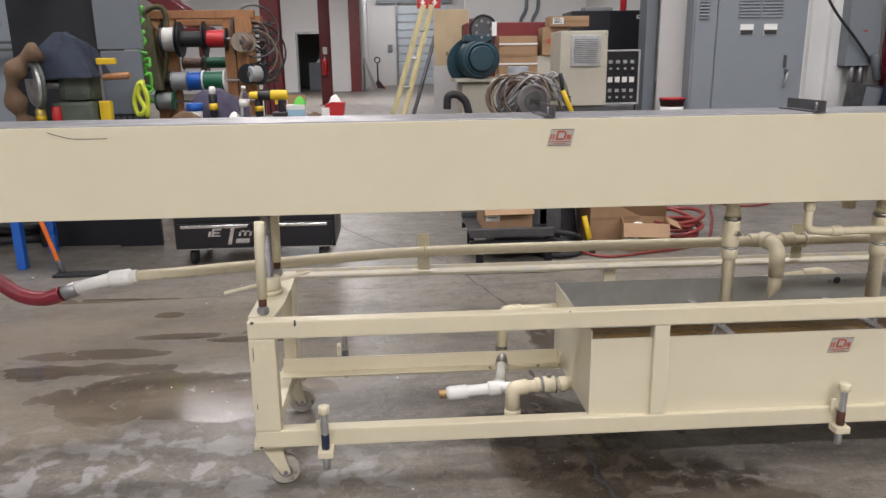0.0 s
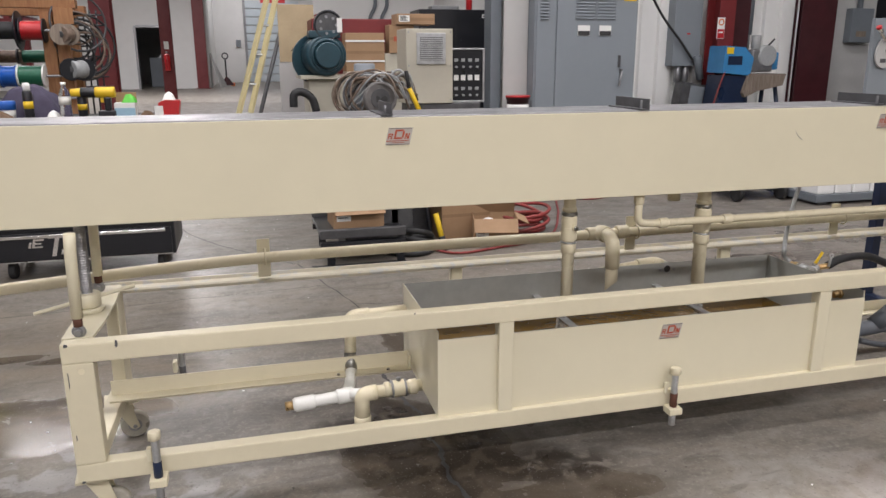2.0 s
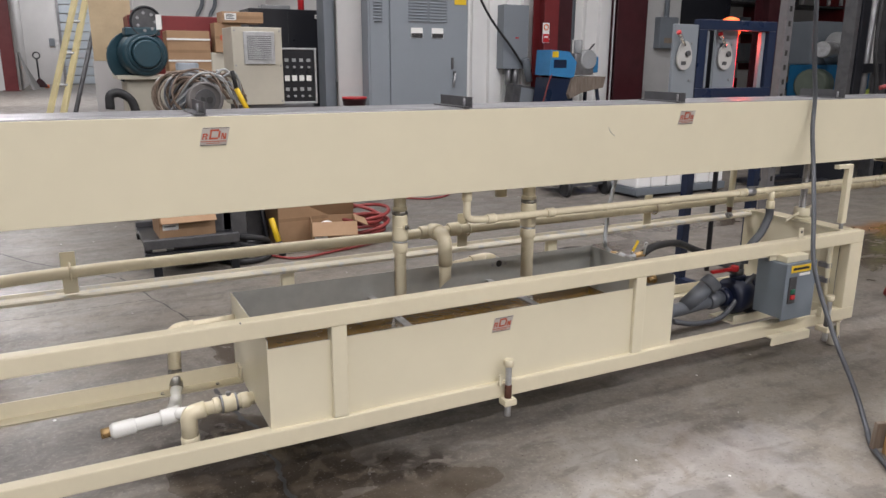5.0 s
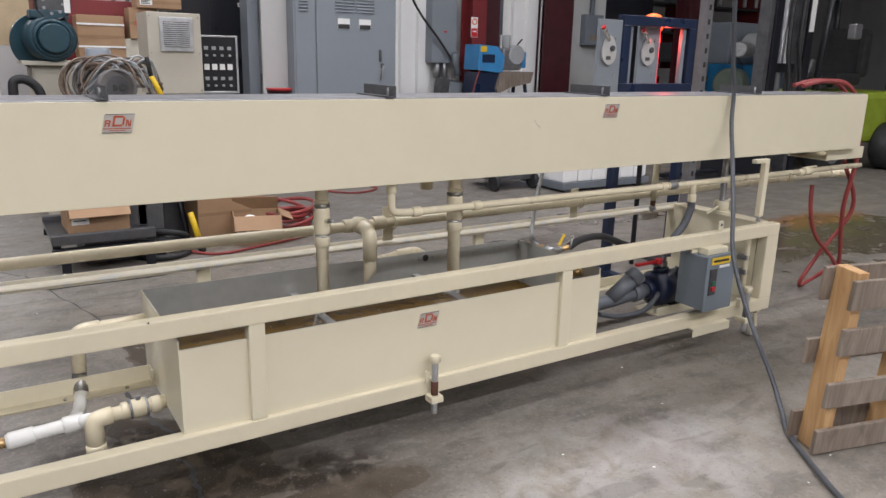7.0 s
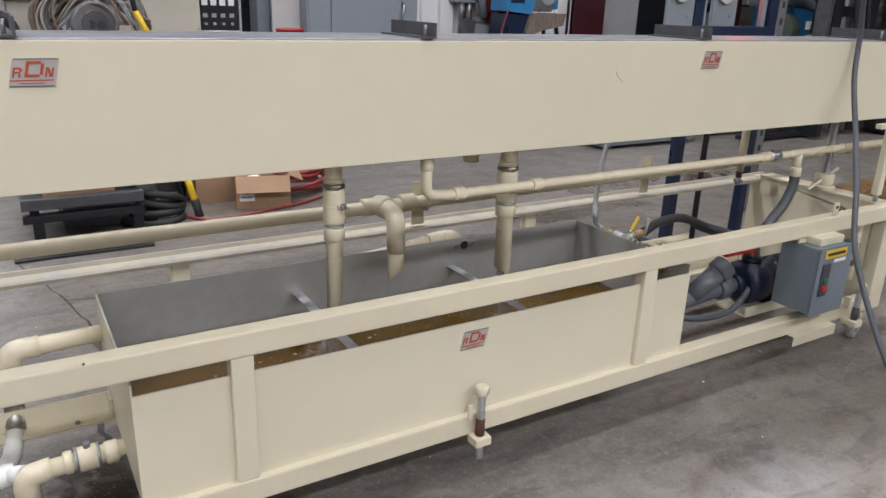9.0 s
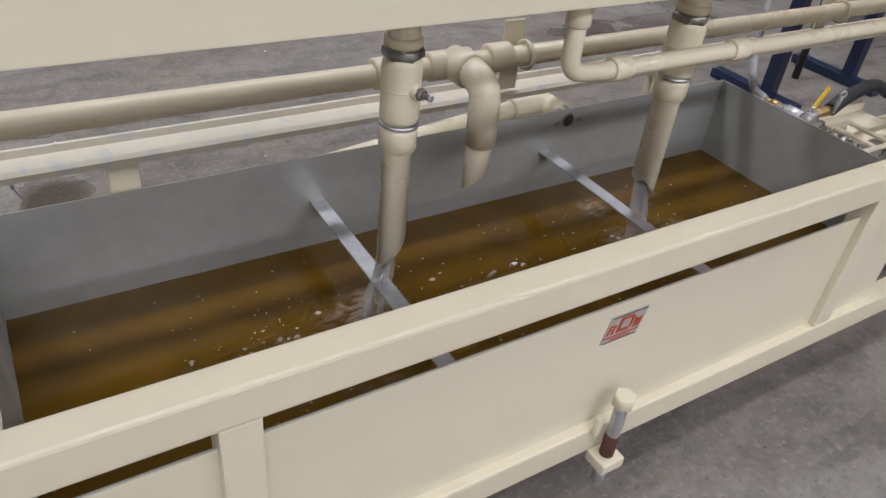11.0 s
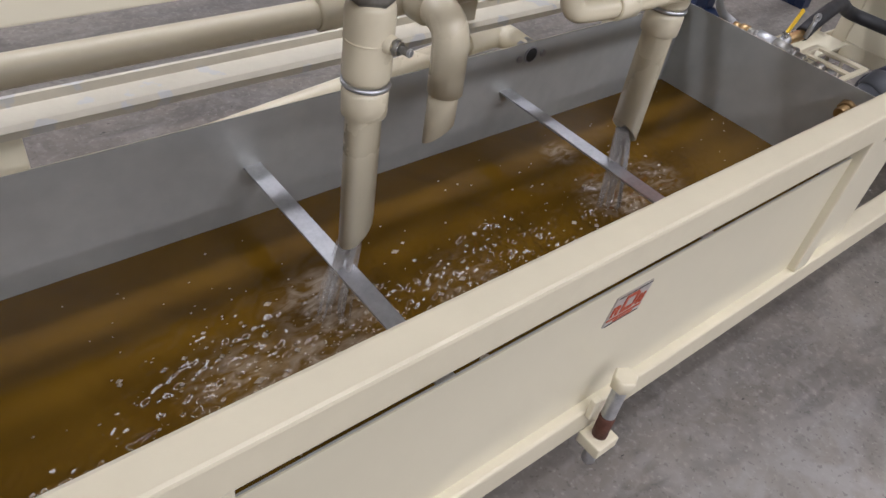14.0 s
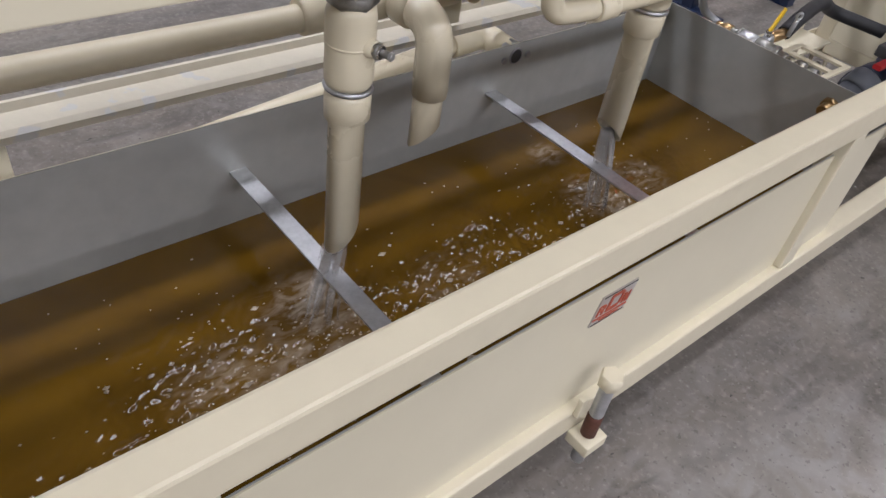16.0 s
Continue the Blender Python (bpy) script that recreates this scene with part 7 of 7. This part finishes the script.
# ---- the ribbed wall and what stands by it ----
pb = thing("panel_box", "grey breaker panel with a sagging black conduit", "breaker panel", (6.15, 9.5, 1.15))
part("box", B(5.86, 6.28, 9.42, 9.6, 1.2, 2.08, 0.006), ELEC_GREY, pb)
part("red_mark", B(6.06, 6.11, 9.415, 9.42, 1.62, 1.64), RED, pb)
part("nipple", C((6.0, 9.5, 0.98), (6.0, 9.5, 1.2), 0.05, 12), STEEL, pb)
part("nipple", C((6.12, 9.5, 0.98), (6.12, 9.5, 1.2), 0.05, 12), STEEL, pb)
part("conduit", S(smooth_path([(4.5, 9.0, 3.6), (4.95, 9.1, 2.75), (5.5, 9.3, 1.98), (5.95, 9.35, 1.5), (6.2, 9.38, 1.22)], 8), 0.017, 10), BLACKRUB, pb)
part("strain_relief", C((6.19, 9.34, 1.34), (6.28, 9.36, 1.02), 0.055, 14, 0.05), MID_GREY, pb)
wbx = thing("wireway", "slanted grey steel trough box by the wall", "wireway", (5.7, 9.35, 0))
part("box", B(-0.18, 0.18, -0.1, 0.1, 0.0, 0.98, 0.008, pose(5.96, 9.3, 0, 0, 8, 0)), DARKSTEEL, wbx)
part("face", B(-0.05, 0.17, -0.11, -0.1, 0.55, 0.95, 0.004, pose(5.96, 9.3, 0, 0, 8, 0)), ELEC_GREY, wbx)
wt = thing("wall_outlet", "small grey outlet with a white tag on the ribbed wall", "outlet", (5.2, 9.55, 1.3))
part("box", B(5.17, 5.27, 9.53, 9.6, 1.35, 1.47, 0.006), ELEC_GREY, wt)
part("tag", B(5.10, 5.14, 9.585, 9.598, 1.22, 1.40), PAPER, wt)
part("pipe", C((5.25, 9.57, 1.47), (5.25, 9.57, 3.2), 0.012, 8), LIGHT_GREY, wt)
sg = thing("safety_sign", "narrow red and white no-entry sign on the column", "sign", (6.37, 9.09, 1.6))
part("panel", B(6.30, 6.41, 9.088, 9.096, 1.56, 1.83), PAPER, sg)
part("ring", torus(bmesh.new(), (6.355, 9.086, 1.77), (0, 1, 0), 0.036, 0.008, 24, 6), ORANGE, sg)
part("red_field", B(6.305, 6.405, 9.085, 9.088, 1.565, 1.68), RED, sg)
part("print_bar", B(6.325, 6.385, 9.083, 9.085, 1.63, 1.65), PAPER, sg)

cm = thing("pipe_threader", "blue and grey pipe threading machine on a blue stand", "threading machine", (6.75, 9.0, 0))
part("gear_cover", prism(bmesh.new(), [(6.20, 1.12), (6.62, 1.08), (6.66, 1.30), (6.52, 1.44), (6.22, 1.46)], "y", 8.75, 9.1), BLUEMACH, cm)
part("emblem", B(6.27, 6.48, 8.742, 8.748, 1.22, 1.33), NAVY, cm)
part("yellow_tag", B(6.24, 6.34, 8.742, 8.748, 1.36, 1.44), YELLOW, cm)
part("head", B(6.66, 7.0, 8.8, 9.1, 1.12, 1.42, 0.03), STEEL, cm)
part("chuck", C((6.90, 8.78, 1.33), (6.90, 9.0, 1.33), 0.14, 20), WIRE_GREY, cm)
part("arm", B(6.95, 7.12, 8.85, 9.05, 1.15, 1.38, 0.02), BLUEMACH, cm)
part("oil_pan", prism(bmesh.new(), [(6.60, 1.10), (7.16, 1.10), (7.12, 0.95), (6.75, 0.88), (6.55, 0.80), (6.52, 0.86)], "y", 8.72, 9.12), GREYWOOD, cm)
part("leg_panel", prism(bmesh.new(), [(6.22, 1.09), (6.60, 1.07), (6.55, 0.0), (6.10, 0.0)], "y", 8.78, 9.1), NAVY, cm)
for a, b in (((6.65, 8.85, 0.92), (6.58, 8.7, 0)), ((7.1, 8.85, 0.95), (7.2, 8.7, 0)), ((7.1, 9.1, 0.95), (7.2, 9.25, 0))):
    part("leg", C(a, b, 0.028, 12), NAVY, cm)
part("red_lead", S(smooth_path([(6.25, 8.76, 1.15), (6.15, 8.74, 0.9), (6.05, 8.74, 0.5), (6.0, 8.72, 0.02)], 6), 0.010, 8), REDAIR, cm)
part("motor_top", C((6.78, 8.9, 1.42), (6.78, 8.9, 1.60), 0.06, 14), WIRE_GREY, cm)
part("lever", C((6.9, 8.82, 1.45), (7.0, 8.82, 1.55), 0.012, 8), BLACK, cm)
vp = thing("vent_pipe", "dark grey vertical pipe on the ribbed wall", "pipe", (6.98, 9.5, 1.6), kind="structure")
part("pipe", C((7.02, 9.45, 1.62), (7.02, 9.45, 3.4), 0.075, 16), MID_GREY, vp)
part("trap", C((7.02, 9.45, 1.40), (7.02, 9.45, 1.62), 0.05, 14), STEEL, vp)
ds = thing("disconnect_switch", "grey disconnect switch on the block wall", "disconnect switch", (9.0, 9.5, 1.5))
part("box", B(8.75, 9.13, 9.42, 9.55, 1.52, 2.0, 0.01), MID_GREY, ds)
part("plate", B(8.85, 9.02, 9.41, 9.42, 1.60, 1.68, 0.002), GREYWOOD, ds)
part("conduit", C((8.93, 9.49, 2.0), (8.93, 9.49, CEIL), 0.04, 12), MID_GREY, ds)
single("blue_drum", C((6.8, 8.2, 0.0), (6.8, 8.2, 0.72), 0.2, 24), BLUE, "blue drum with a rounded lid by the machine", "drum")

# ---- navy frame with two lever plates and a red lamp ----
FX0, FX1, FY = 3.40, 4.01, 3.30
nf = thing("navy_test_frame", "navy steel frame on legs with grey lever plates", "machine frame", (3.7, 3.5, 0))
for x in (FX0 + 0.03, FX1 - 0.03):
    for y in (FY,):
        part("leg", B(x - 0.026, x + 0.026, y, y + 0.05, 0.0, 1.09, 0.004), NAVY, nf)
for y in (FY,):
    part("bottom_bar", B(FX0, FX1, y, y + 0.05, 1.09, 1.155, 0.004), NAVY, nf)
    part("top_bar", B(FX0, FX1, y, y + 0.05, 1.475, 1.53, 0.004), NAVY, nf)
    part("side_bar", B(FX0, FX0 + 0.06, y, y + 0.05, 1.155, 1.475, 0.004), NAVY, nf)
    part("side_bar", B(FX1 - 0.06, FX1, y, y + 0.05, 1.155, 1.475, 0.004), NAVY, nf)
for x in (FX0, FX1 - 0.06):
    part("foot", B(x, x + 0.06, FY - 0.12, FY + 0.30, 0.0, 0.04, 0.004), NAVY, nf)
for x in (FX0 + 0.065, FX1 - 0.10):
    part("slide_strip", B(x, x + 0.032, FY + 0.02, FY + 0.045, 1.155, 1.47, 0.003), ELEC_GREY, nf)


def lever_plate(x, y):
    p = part("lever_plate", B(x - 0.10, x + 0.075, y, y + 0.02, 1.09, 1.50, 0.004), ELEC_GREY, nf)
    ring_ = [(x - 0.03 + (0.052 - 0.010 * math.sin(a)) * math.cos(a), 1.335 + 0.078 * math.sin(a)) for a in [2 * math.pi * k / 24 for k in range(24)]]
    d = part("quadrant", prism(bmesh.new(), ring_, "y", y - 0.018, y - 0.006), LIGHT_GREY, p)
    part("pivot", C((x - 0.015, y - 0.018, 1.345), (x - 0.015, y - 0.032, 1.345), 0.016, 14), DARKSTEEL, d)
    # Dark plate on the uncut quadrant, coloured as the shade in a slot.
    part("slot", B(x - 0.055, x - 0.020, y - 0.0195, y - 0.018, 1.283, 1.303, 0.0), DARKSTEEL, d)
    part("lever", C((x - 0.045, y - 0.025, 1.385), (x - 0.085, y - 0.03, 1.435), 0.010, 10), CHROME, p)
    part("grip", C((x - 0.082, y - 0.03, 1.43), (x - 0.105, y - 0.033, 1.458), 0.012, 10), CHROME, p)
    part("grip_band", C((x - 0.098, y - 0.032, 1.449), (x - 0.106, y - 0.0335, 1.459), 0.0135, 10), RED, p)
    for zz in (1.20, 1.40):
        part("rivet", C((x + 0.03, y, zz), (x + 0.03, y - 0.005, zz), 0.007, 10), STEEL, p)


lever_plate(3.325, FY + 0.01)
lever_plate(3.70, FY + 0.07)

bc = thing("beacon_lamp", "glowing orange warning beacon behind the navy frame", "beacon", (3.80, 3.45, 1.3))
part("lens", lathe([(0.02, 0), (0.045, 0.012), (0.060, 0.035), (0.064, 0.06), (0.058, 0.09), (0.040, 0.112), (0.015, 0.122)], 3.80, 3.45, 1.437, 24), ORANGE_GLOW, bc)
part("base", C((3.80, 3.45, 0.0), (3.80, 3.45, 1.437), 0.016, 12), BLACK, bc)
part("strip_light", B(3.79, 3.803, FY + 0.095, FY + 0.105, 1.10, 1.46), RED_GLOW, nf, "glowing red strip light")
bl = bpy.data.lights.new("beacon_bulb", "POINT")
bl.energy, bl.color, bl.shadow_soft_size = 2.0, (1.0, 0.06, 0.04), 0.03
new("beacon_bulb", bl).location = (3.86, 3.38, 1.40)
nf.location.x += 0.01
up = thing("slotted_upright", "grey slotted steel upright", "upright", (4.4, 3.75, 0))
bm = bmesh.new()
box(bm, 4.33, 4.40, 3.70, 3.706, 0.0, 2.4, 0.002)
box(bm, 4.33, 4.336, 3.706, 3.76, 0.0, 2.4, 0.002)
part("channel", bm, STEEL, up)
# Row of ink plates paints dark slots on the uncut channel.
for k in range(22):
    part("slot", B(4.355, 4.375, 3.697, 3.70, 0.3 + 0.095 * k, 0.335 + 0.095 * k), INK, up)
up.location.x += 0.25
single("loop_hose", S(smooth_path([(3.62, 3.5, 0.95), (3.60, 3.45, 0.80), (3.70, 3.42, 0.70), (3.86, 3.42, 0.74), (3.93, 3.46, 0.86), (3.94, 3.5, 1.0)], 8), 0.013, 10), BLACKRUB, "black rubber hose looping under the navy frame", "hose")

# ---- floor behind the trough: low cart, cartons, hose ----
ct = thing("low_cart", "low black steel cart frame", "cart", (0.85, 5.1, 0))
for y in (4.75, 5.35):
    part("rail", B(0.56, 1.12, y, y + 0.05, 0.19, 0.245, 0.004), DARKSTEEL, ct)
    part("rail", B(0.56, 1.12, y, y + 0.05, 0.125, 0.165, 0.004), BLACK, ct)
part("deck", B(0.56, 1.12, 4.80, 5.35, 0.20, 0.215, 0.002), BLACK, ct)
for x in (0.60, 1.06):
    for y in (4.755, 5.355):
        part("leg", B(x, x + 0.05, y, y + 0.04, 0.0, 0.125, 0.003), BLACK, ct)
part("foot_plate", B(0.50, 1.12, 4.55, 4.78, 0.0, 0.012, 0.002), BLACKRUB, ct)
part("mast", B(1.07, 1.12, 5.0, 5.05, 0.215, 0.50, 0.003), BLACK, ct)
carton(0.66, 1.0, 4.92, 5.22, 0.215, 0.42, "brown carton with a white label on the low cart", True, 2)
carton(1.48, 1.92, 5.25, 5.6, 0.0, 0.38, "plain brown carton with a dark round mark on the floor", False, 3, False)
carton(1.70, 2.02, 5.0, 5.26, 0.0, 0.2, "open brown carton with paper inside on the floor", True, -14)
disk = thing("round_table", "round grey stool seat on black legs", "stool", (1.3, 5.4, 0))
part("seat", C((1.30, 5.4, 0.42), (1.30, 5.4, 0.455), 0.2, 30), GREYWOOD, disk)
for a in (0.5, 2.1, 3.7, 5.3):
    part("leg", C((1.30 + 0.12 * math.cos(a), 5.4 + 0.12 * math.sin(a), 0.42), (1.30 + 0.2 * math.cos(a), 5.4 + 0.2 * math.sin(a), 0), 0.014, 8), BLACK, disk)
single("yellow_tool", C((1.425, 5.0, 0.10), (1.39, 5.03, 0.26), 0.020, 12), YELLOW, "yellow-sleeved tool handle leaning by the cart", "tool")
single("tool_tip", C((1.445, 4.98, 0.0), (1.425, 5.0, 0.10), 0.024, 12), BLACKRUB, "black rubber tip of the tool", "tool")
hp = thing("hose_pile", "pile of black hose on the floor", "hose", (1.22, 5.05, 0))
for c, ax, R in (((1.22, 5.05, 0.05), (0, 0.1, 1), 0.14), ((1.24, 5.06, 0.09), (0.2, 0.1, 1), 0.13), ((1.2, 5.03, 0.02), (0, 0, 1), 0.16), ((1.25, 5.04, 0.12), (0.2, 0.4, 1), 0.11)):
    part("loop", torus(bmesh.new(), c, ax, R, 0.02), BLACKRUB, hp)
rnd = random.Random(9)
rp_ = thing("red_hose_coil", "heap of coiled red air hose on the floor", "hose", (2.15, 5.4, 0))
for k in range(9):
    part("loop", torus(bmesh.new(), (2.16 + rnd.uniform(-0.05, 0.05), 5.42 + rnd.uniform(-0.05, 0.05), 0.02 + 0.018 * k), (rnd.uniform(-0.18, 0.18), rnd.uniform(-0.18, 0.18), 1), rnd.uniform(0.17, 0.26), 0.014, 30, 8), REDAIR, rp_)
single("red_floor_hose", S(smooth_path([(1.35, 5.0, 0.012), (1.5, 4.85, 0.012), (1.75, 4.9, 0.012), (2.3, 5.15, 0.012), (2.7, 5.9, 0.012), (3.0, 6.6, 0.012), (3.4, 6.9, 0.012), (3.55, 6.6, 0.012), (3.25, 6.45, 0.012), (3.05, 6.75, 0.012), (3.6, 7.2, 0.012), (4.6, 7.2, 0.012)], 8), 0.009, 8), REDAIR, "thin red hose winding over the floor", "hose")

# pale tank on a dolly further back
dy = thing("dolly_pump", "blue motor on a wheeled grey dolly", "pump dolly", (4.8, 6.3, 0))
part("frame", B(4.55, 5.05, 6.0, 6.5, 0.10, 0.15, 0.006), DARKSTEEL, dy)
part("motor", C((4.45, 6.1, 0.24), (4.85, 6.1, 0.24), 0.09, 20), BLUE, dy)
part("shaft", C((4.85, 6.1, 0.24), (5.05, 6.1, 0.24), 0.05, 14), GREYWOOD, dy)
for x in (4.52, 5.0):
    part("wheel", C((x, 6.0, 0.085), (x + 0.05, 6.0, 0.085), 0.085, 20), BLACKRUB, dy)
wk = thing("white_tank", "white ribbed plastic tank on a grey skid", "tank", (5.7, 5.9, 0))
part("skid", B(5.1, 6.3, 5.62, 6.3, 0.03, 0.10, 0.006), MID_GREY, wk)
for k in range(6):
    part("panel", B(5.12 + 0.195 * k, 5.305 + 0.195 * k, 5.64, 6.28, 0.10, 0.70, 0.02), WHITE, wk)
for x in (5.15, 6.15):
    part("foot", B(x, x + 0.1, 5.65, 6.25, 0.0, 0.03, 0.004), DARKSTEEL, wk)

# ---- right-hand bay: test machine, forklift, clutter ----
tm = thing("bench_machine", "grey and blue bench machine with a round hub", "machine", (10.4, 8.2, 0))
part("cabinet", B(10.3, 11.35, 7.9, 8.6, 0.3, 1.28, 0.02), TEALBLUE, tm)
part("base", B(10.2, 11.4, 7.9, 8.7, 0.0, 0.3, 0.02), DARKSTEEL, tm)
part("upper", B(10.4, 11.5, 8.3, 8.8, 1.28, 1.95, 0.03), MID_GREY, tm)
part("hub", C((10.75, 7.75, 1.52), (10.75, 8.2, 1.52), 0.26, 28), WIRE_GREY, tm)
part("chuck", C((10.62, 7.68, 1.52), (10.66, 7.8, 1.52), 0.17, 24), DARKSTEEL, tm)
part("nose", C((9.85, 7.7, 1.50), (10.35, 7.9, 1.50), 0.12, 20), GALV, tm)
part("lower_motor", C((9.8, 7.8, 0.98), (10.25, 8.0, 0.98), 0.24, 20), OLIVE, tm)
for k, (x, z) in enumerate(((10.62, 1.2), (10.72, 1.2), (10.83, 1.2))):
    part("emblem", B(x, x + 0.08, 7.89, 7.9, 0.98, 1.10), PAPER, tm)
for k in range(5):
    part("mast_rod", C((10.2 + 0.3 * k, 8.4, 2.2), (10.2 + 0.3 * k, 8.4, 2.9), 0.03, 8), STEEL, tm)
part("panel", B(11.3, 11.9, 8.1, 8.5, 1.3, 1.9, 0.02), WHITE, tm)
tm.location.x += 0.5
wl = thing("storage_shelf", "crowded shelf of pale boxes and parts in the next bay", "shelf", (13, 14, 0))
rnd = random.Random(21)
for z in (0.6, 1.3, 2.0, 2.7):
    part("board", B(10.5, 19.0, 13.6, 14.4, z, z + 0.05), DARKSTEEL, wl)
for x in (10.5, 13.3, 16.1, 18.9):
    part("post", B(x, x + 0.08, 13.6, 14.4, 0, 3.2), RED_STEEL, wl)
for k in range(34):
    z = rnd.choice((0.65, 1.35, 2.05, 2.75))
    x, w, h = rnd.uniform(10.7, 18.3), rnd.uniform(0.2, 0.55), rnd.uniform(0.15, 0.5)
    b = thing("stored_box", "stored box on the far shelf", "box", (x, 14, z), "boxes on the far shelf")
    part("box", B(x, x + w, 13.7, 14.2, z, z + h, 0.01), rnd.choice((WHITE, ELEC_GREY, CARD, TEALBLUE, DARKSTEEL, RED_STEEL, PAPER, MID_GREY)), b)

fk = thing("forklift", "lime and black forklift truck with a tall mast", "forklift", (9.2, 5.6, 0))
for x in (7.75, 8.35):
    part("mast_channel", B(x - 0.06, x + 0.06, 5.3, 5.5, 0.05, 2.5, 0.006), BLACK, fk)
    part("inner_channel", B(x - 0.14, x - 0.07, 5.32, 5.46, 0.05, 2.4, 0.006), DARKSTEEL, fk)
for z in (0.5, 1.2, 2.3):
    part("crossbar", B(7.81, 8.29, 5.36, 5.44, z, z + 0.1, 0.006), BLACK, fk)
part("lift_cylinder", C((8.05, 5.45, 0.3), (8.05, 5.45, 2.1), 0.05, 14), STEEL, fk)
for x in (7.95, 8.15):
    part("mast_hose", S(smooth_path([(x, 5.28, 2.2), (x - 0.05, 5.25, 1.5), (x + 0.05, 5.25, 1.0), (x, 5.3, 0.6)], 6), 0.025, 8), BLACKRUB, fk)
part("emblem", B(8.305, 8.395, 5.294, 5.299, 1.65, 2.0), PAPER, fk)
part("cowl", B(8.6, 10.3, 5.3, 6.3, 0.35, 0.98, 0.08), FORKGREEN, fk)
part("counterweight", B(10.3, 10.9, 5.3, 6.3, 0.3, 0.98, 0.1), FORKGREEN, fk)
part("seat", B(9.35, 9.9, 5.5, 6.1, 1.05, 1.2, 0.05), BLACKRUB, fk)
part("backrest", B(9.85, 10.05, 5.5, 6.1, 1.15, 1.75, 0.06), BLACKRUB, fk)
for x, y in ((8.75, 5.4), (8.75, 6.2), (10.4, 5.4), (10.4, 6.2)):
    part("cage_post", C((x, y, 1.0), (x + (0.12 if x < 9 else -0.1), y, 2.35), 0.04, 10), BLACK, fk)
part("cage_roof", B(8.8, 10.35, 5.38, 6.22, 2.35, 2.42, 0.02), BLACK, fk)
part("work_lamp", B(9.25, 9.4, 5.3, 5.4, 1.6, 1.78, 0.02), STEEL, fk)
part("steering_column", C((8.95, 5.75, 0.95), (9.2, 5.75, 1.35), 0.03, 10), DARKSTEEL, fk)
for x in (8.8, 10.25):
    for y in (5.2, 6.35):
        w = part("wheel", C((x, y - 0.12, 0.3), (x, y + 0.12, 0.3), 0.3, 28), BLACKRUB, fk)
        part("rim", C((x, y - 0.13, 0.3), (x, y + 0.13, 0.3), 0.15, 22), STEEL, w)
part("fork_tine", B(6.7, 7.65, 5.35, 5.47, 0.03, 0.07, 0.006), BLACK, fk)
part("fork_tine", B(6.7, 7.65, 5.75, 5.87, 0.03, 0.07, 0.006), BLACK, fk)
part("carriage", B(7.6, 7.68, 5.2, 6.0, 0.03, 0.6, 0.008), BLACK, fk)

# conduits on the white wall
for x, top in ((2.25, CEIL), (2.45, CEIL)):
    single("wall_conduit", S(fillet([(x, 12.96, 0.6), (x, 12.96, 2.0), (x + 0.1, 12.96, 2.15), (x + 0.1, 12.96, top)], 0.08), 0.03, 10), MID_GREY, "grey conduit running up the white wall", "conduit", group="wall conduits", kind="structure")

# cracks in the slab, fine dark lines
def crack(name, pts, r):
    q = smooth_path(pts, 6)
    rnd_ = random.Random(len(pts))
    q = [Vector((p.x + rnd_.uniform(-0.008, 0.008), p.y + rnd_.uniform(-0.008, 0.008), 0.0006)) for p in q]
    bm = bmesh.new()
    for a, b in zip(q, q[1:]):
        d = (b - a).normalized()
        s = Vector((-d.y, d.x, 0)) * r * rnd_.uniform(0.5, 1.2)
        put(bm, [a - s, b - s, b + s, a + s], [(0, 1, 2, 3)])
    single(name, bm, INK, "thin dark crack in the concrete slab", "crack", group="cracks in the slab", kind="structure")


crack("floor_crack", [(0.655, 3.05, 0), (0.675, 2.86, 0), (0.70, 2.72, 0), (0.735, 2.62, 0), (0.715, 2.48, 0), (0.735, 2.36, 0), (0.72, 2.22, 0), (0.745, 2.05, 0), (0.76, 1.9, 0)], 0.009)
crack("floor_crack", [(0.42, 4.9, 0), (0.55, 4.4, 0), (0.66, 4.0, 0), (0.74, 3.6, 0)], 0.004)
crack("floor_crack", [(-1.2, 4.25, 0), (-0.4, 4.3, 0), (0.3, 4.36, 0), (0.56, 4.38, 0)], 0.003)
crack("floor_crack", [(0.66, 4.0, 0), (0.85, 3.95, 0), (1.1, 4.0, 0), (1.3, 3.93, 0)], 0.003)
crack("floor_crack", [(0.4, 4.9, 0), (-0.3, 5.9, 0), (-0.6, 7.0, 0)], 0.004)
rnd = random.Random(17)
bm = bmesh.new()
for k in range(150):
    x, y = rnd.uniform(-2.5, 4.5), rnd.uniform(0.9, 6.5)
    r = rnd.uniform(0.002, 0.0055)
    t = bmesh.new()
    bmesh.ops.create_icosphere(t, subdivisions=1, radius=r)
    for v in t.verts:
        v.co = Vector((x + v.co.x * rnd.uniform(0.8, 1.6), y + v.co.y, 0.0015 + v.co.z * 0.5))
    merge(bm, t)
single("floor_specks", bm, PAPER, "pale plastic pellets and specks scattered over the floor", "specks", kind="stuff")
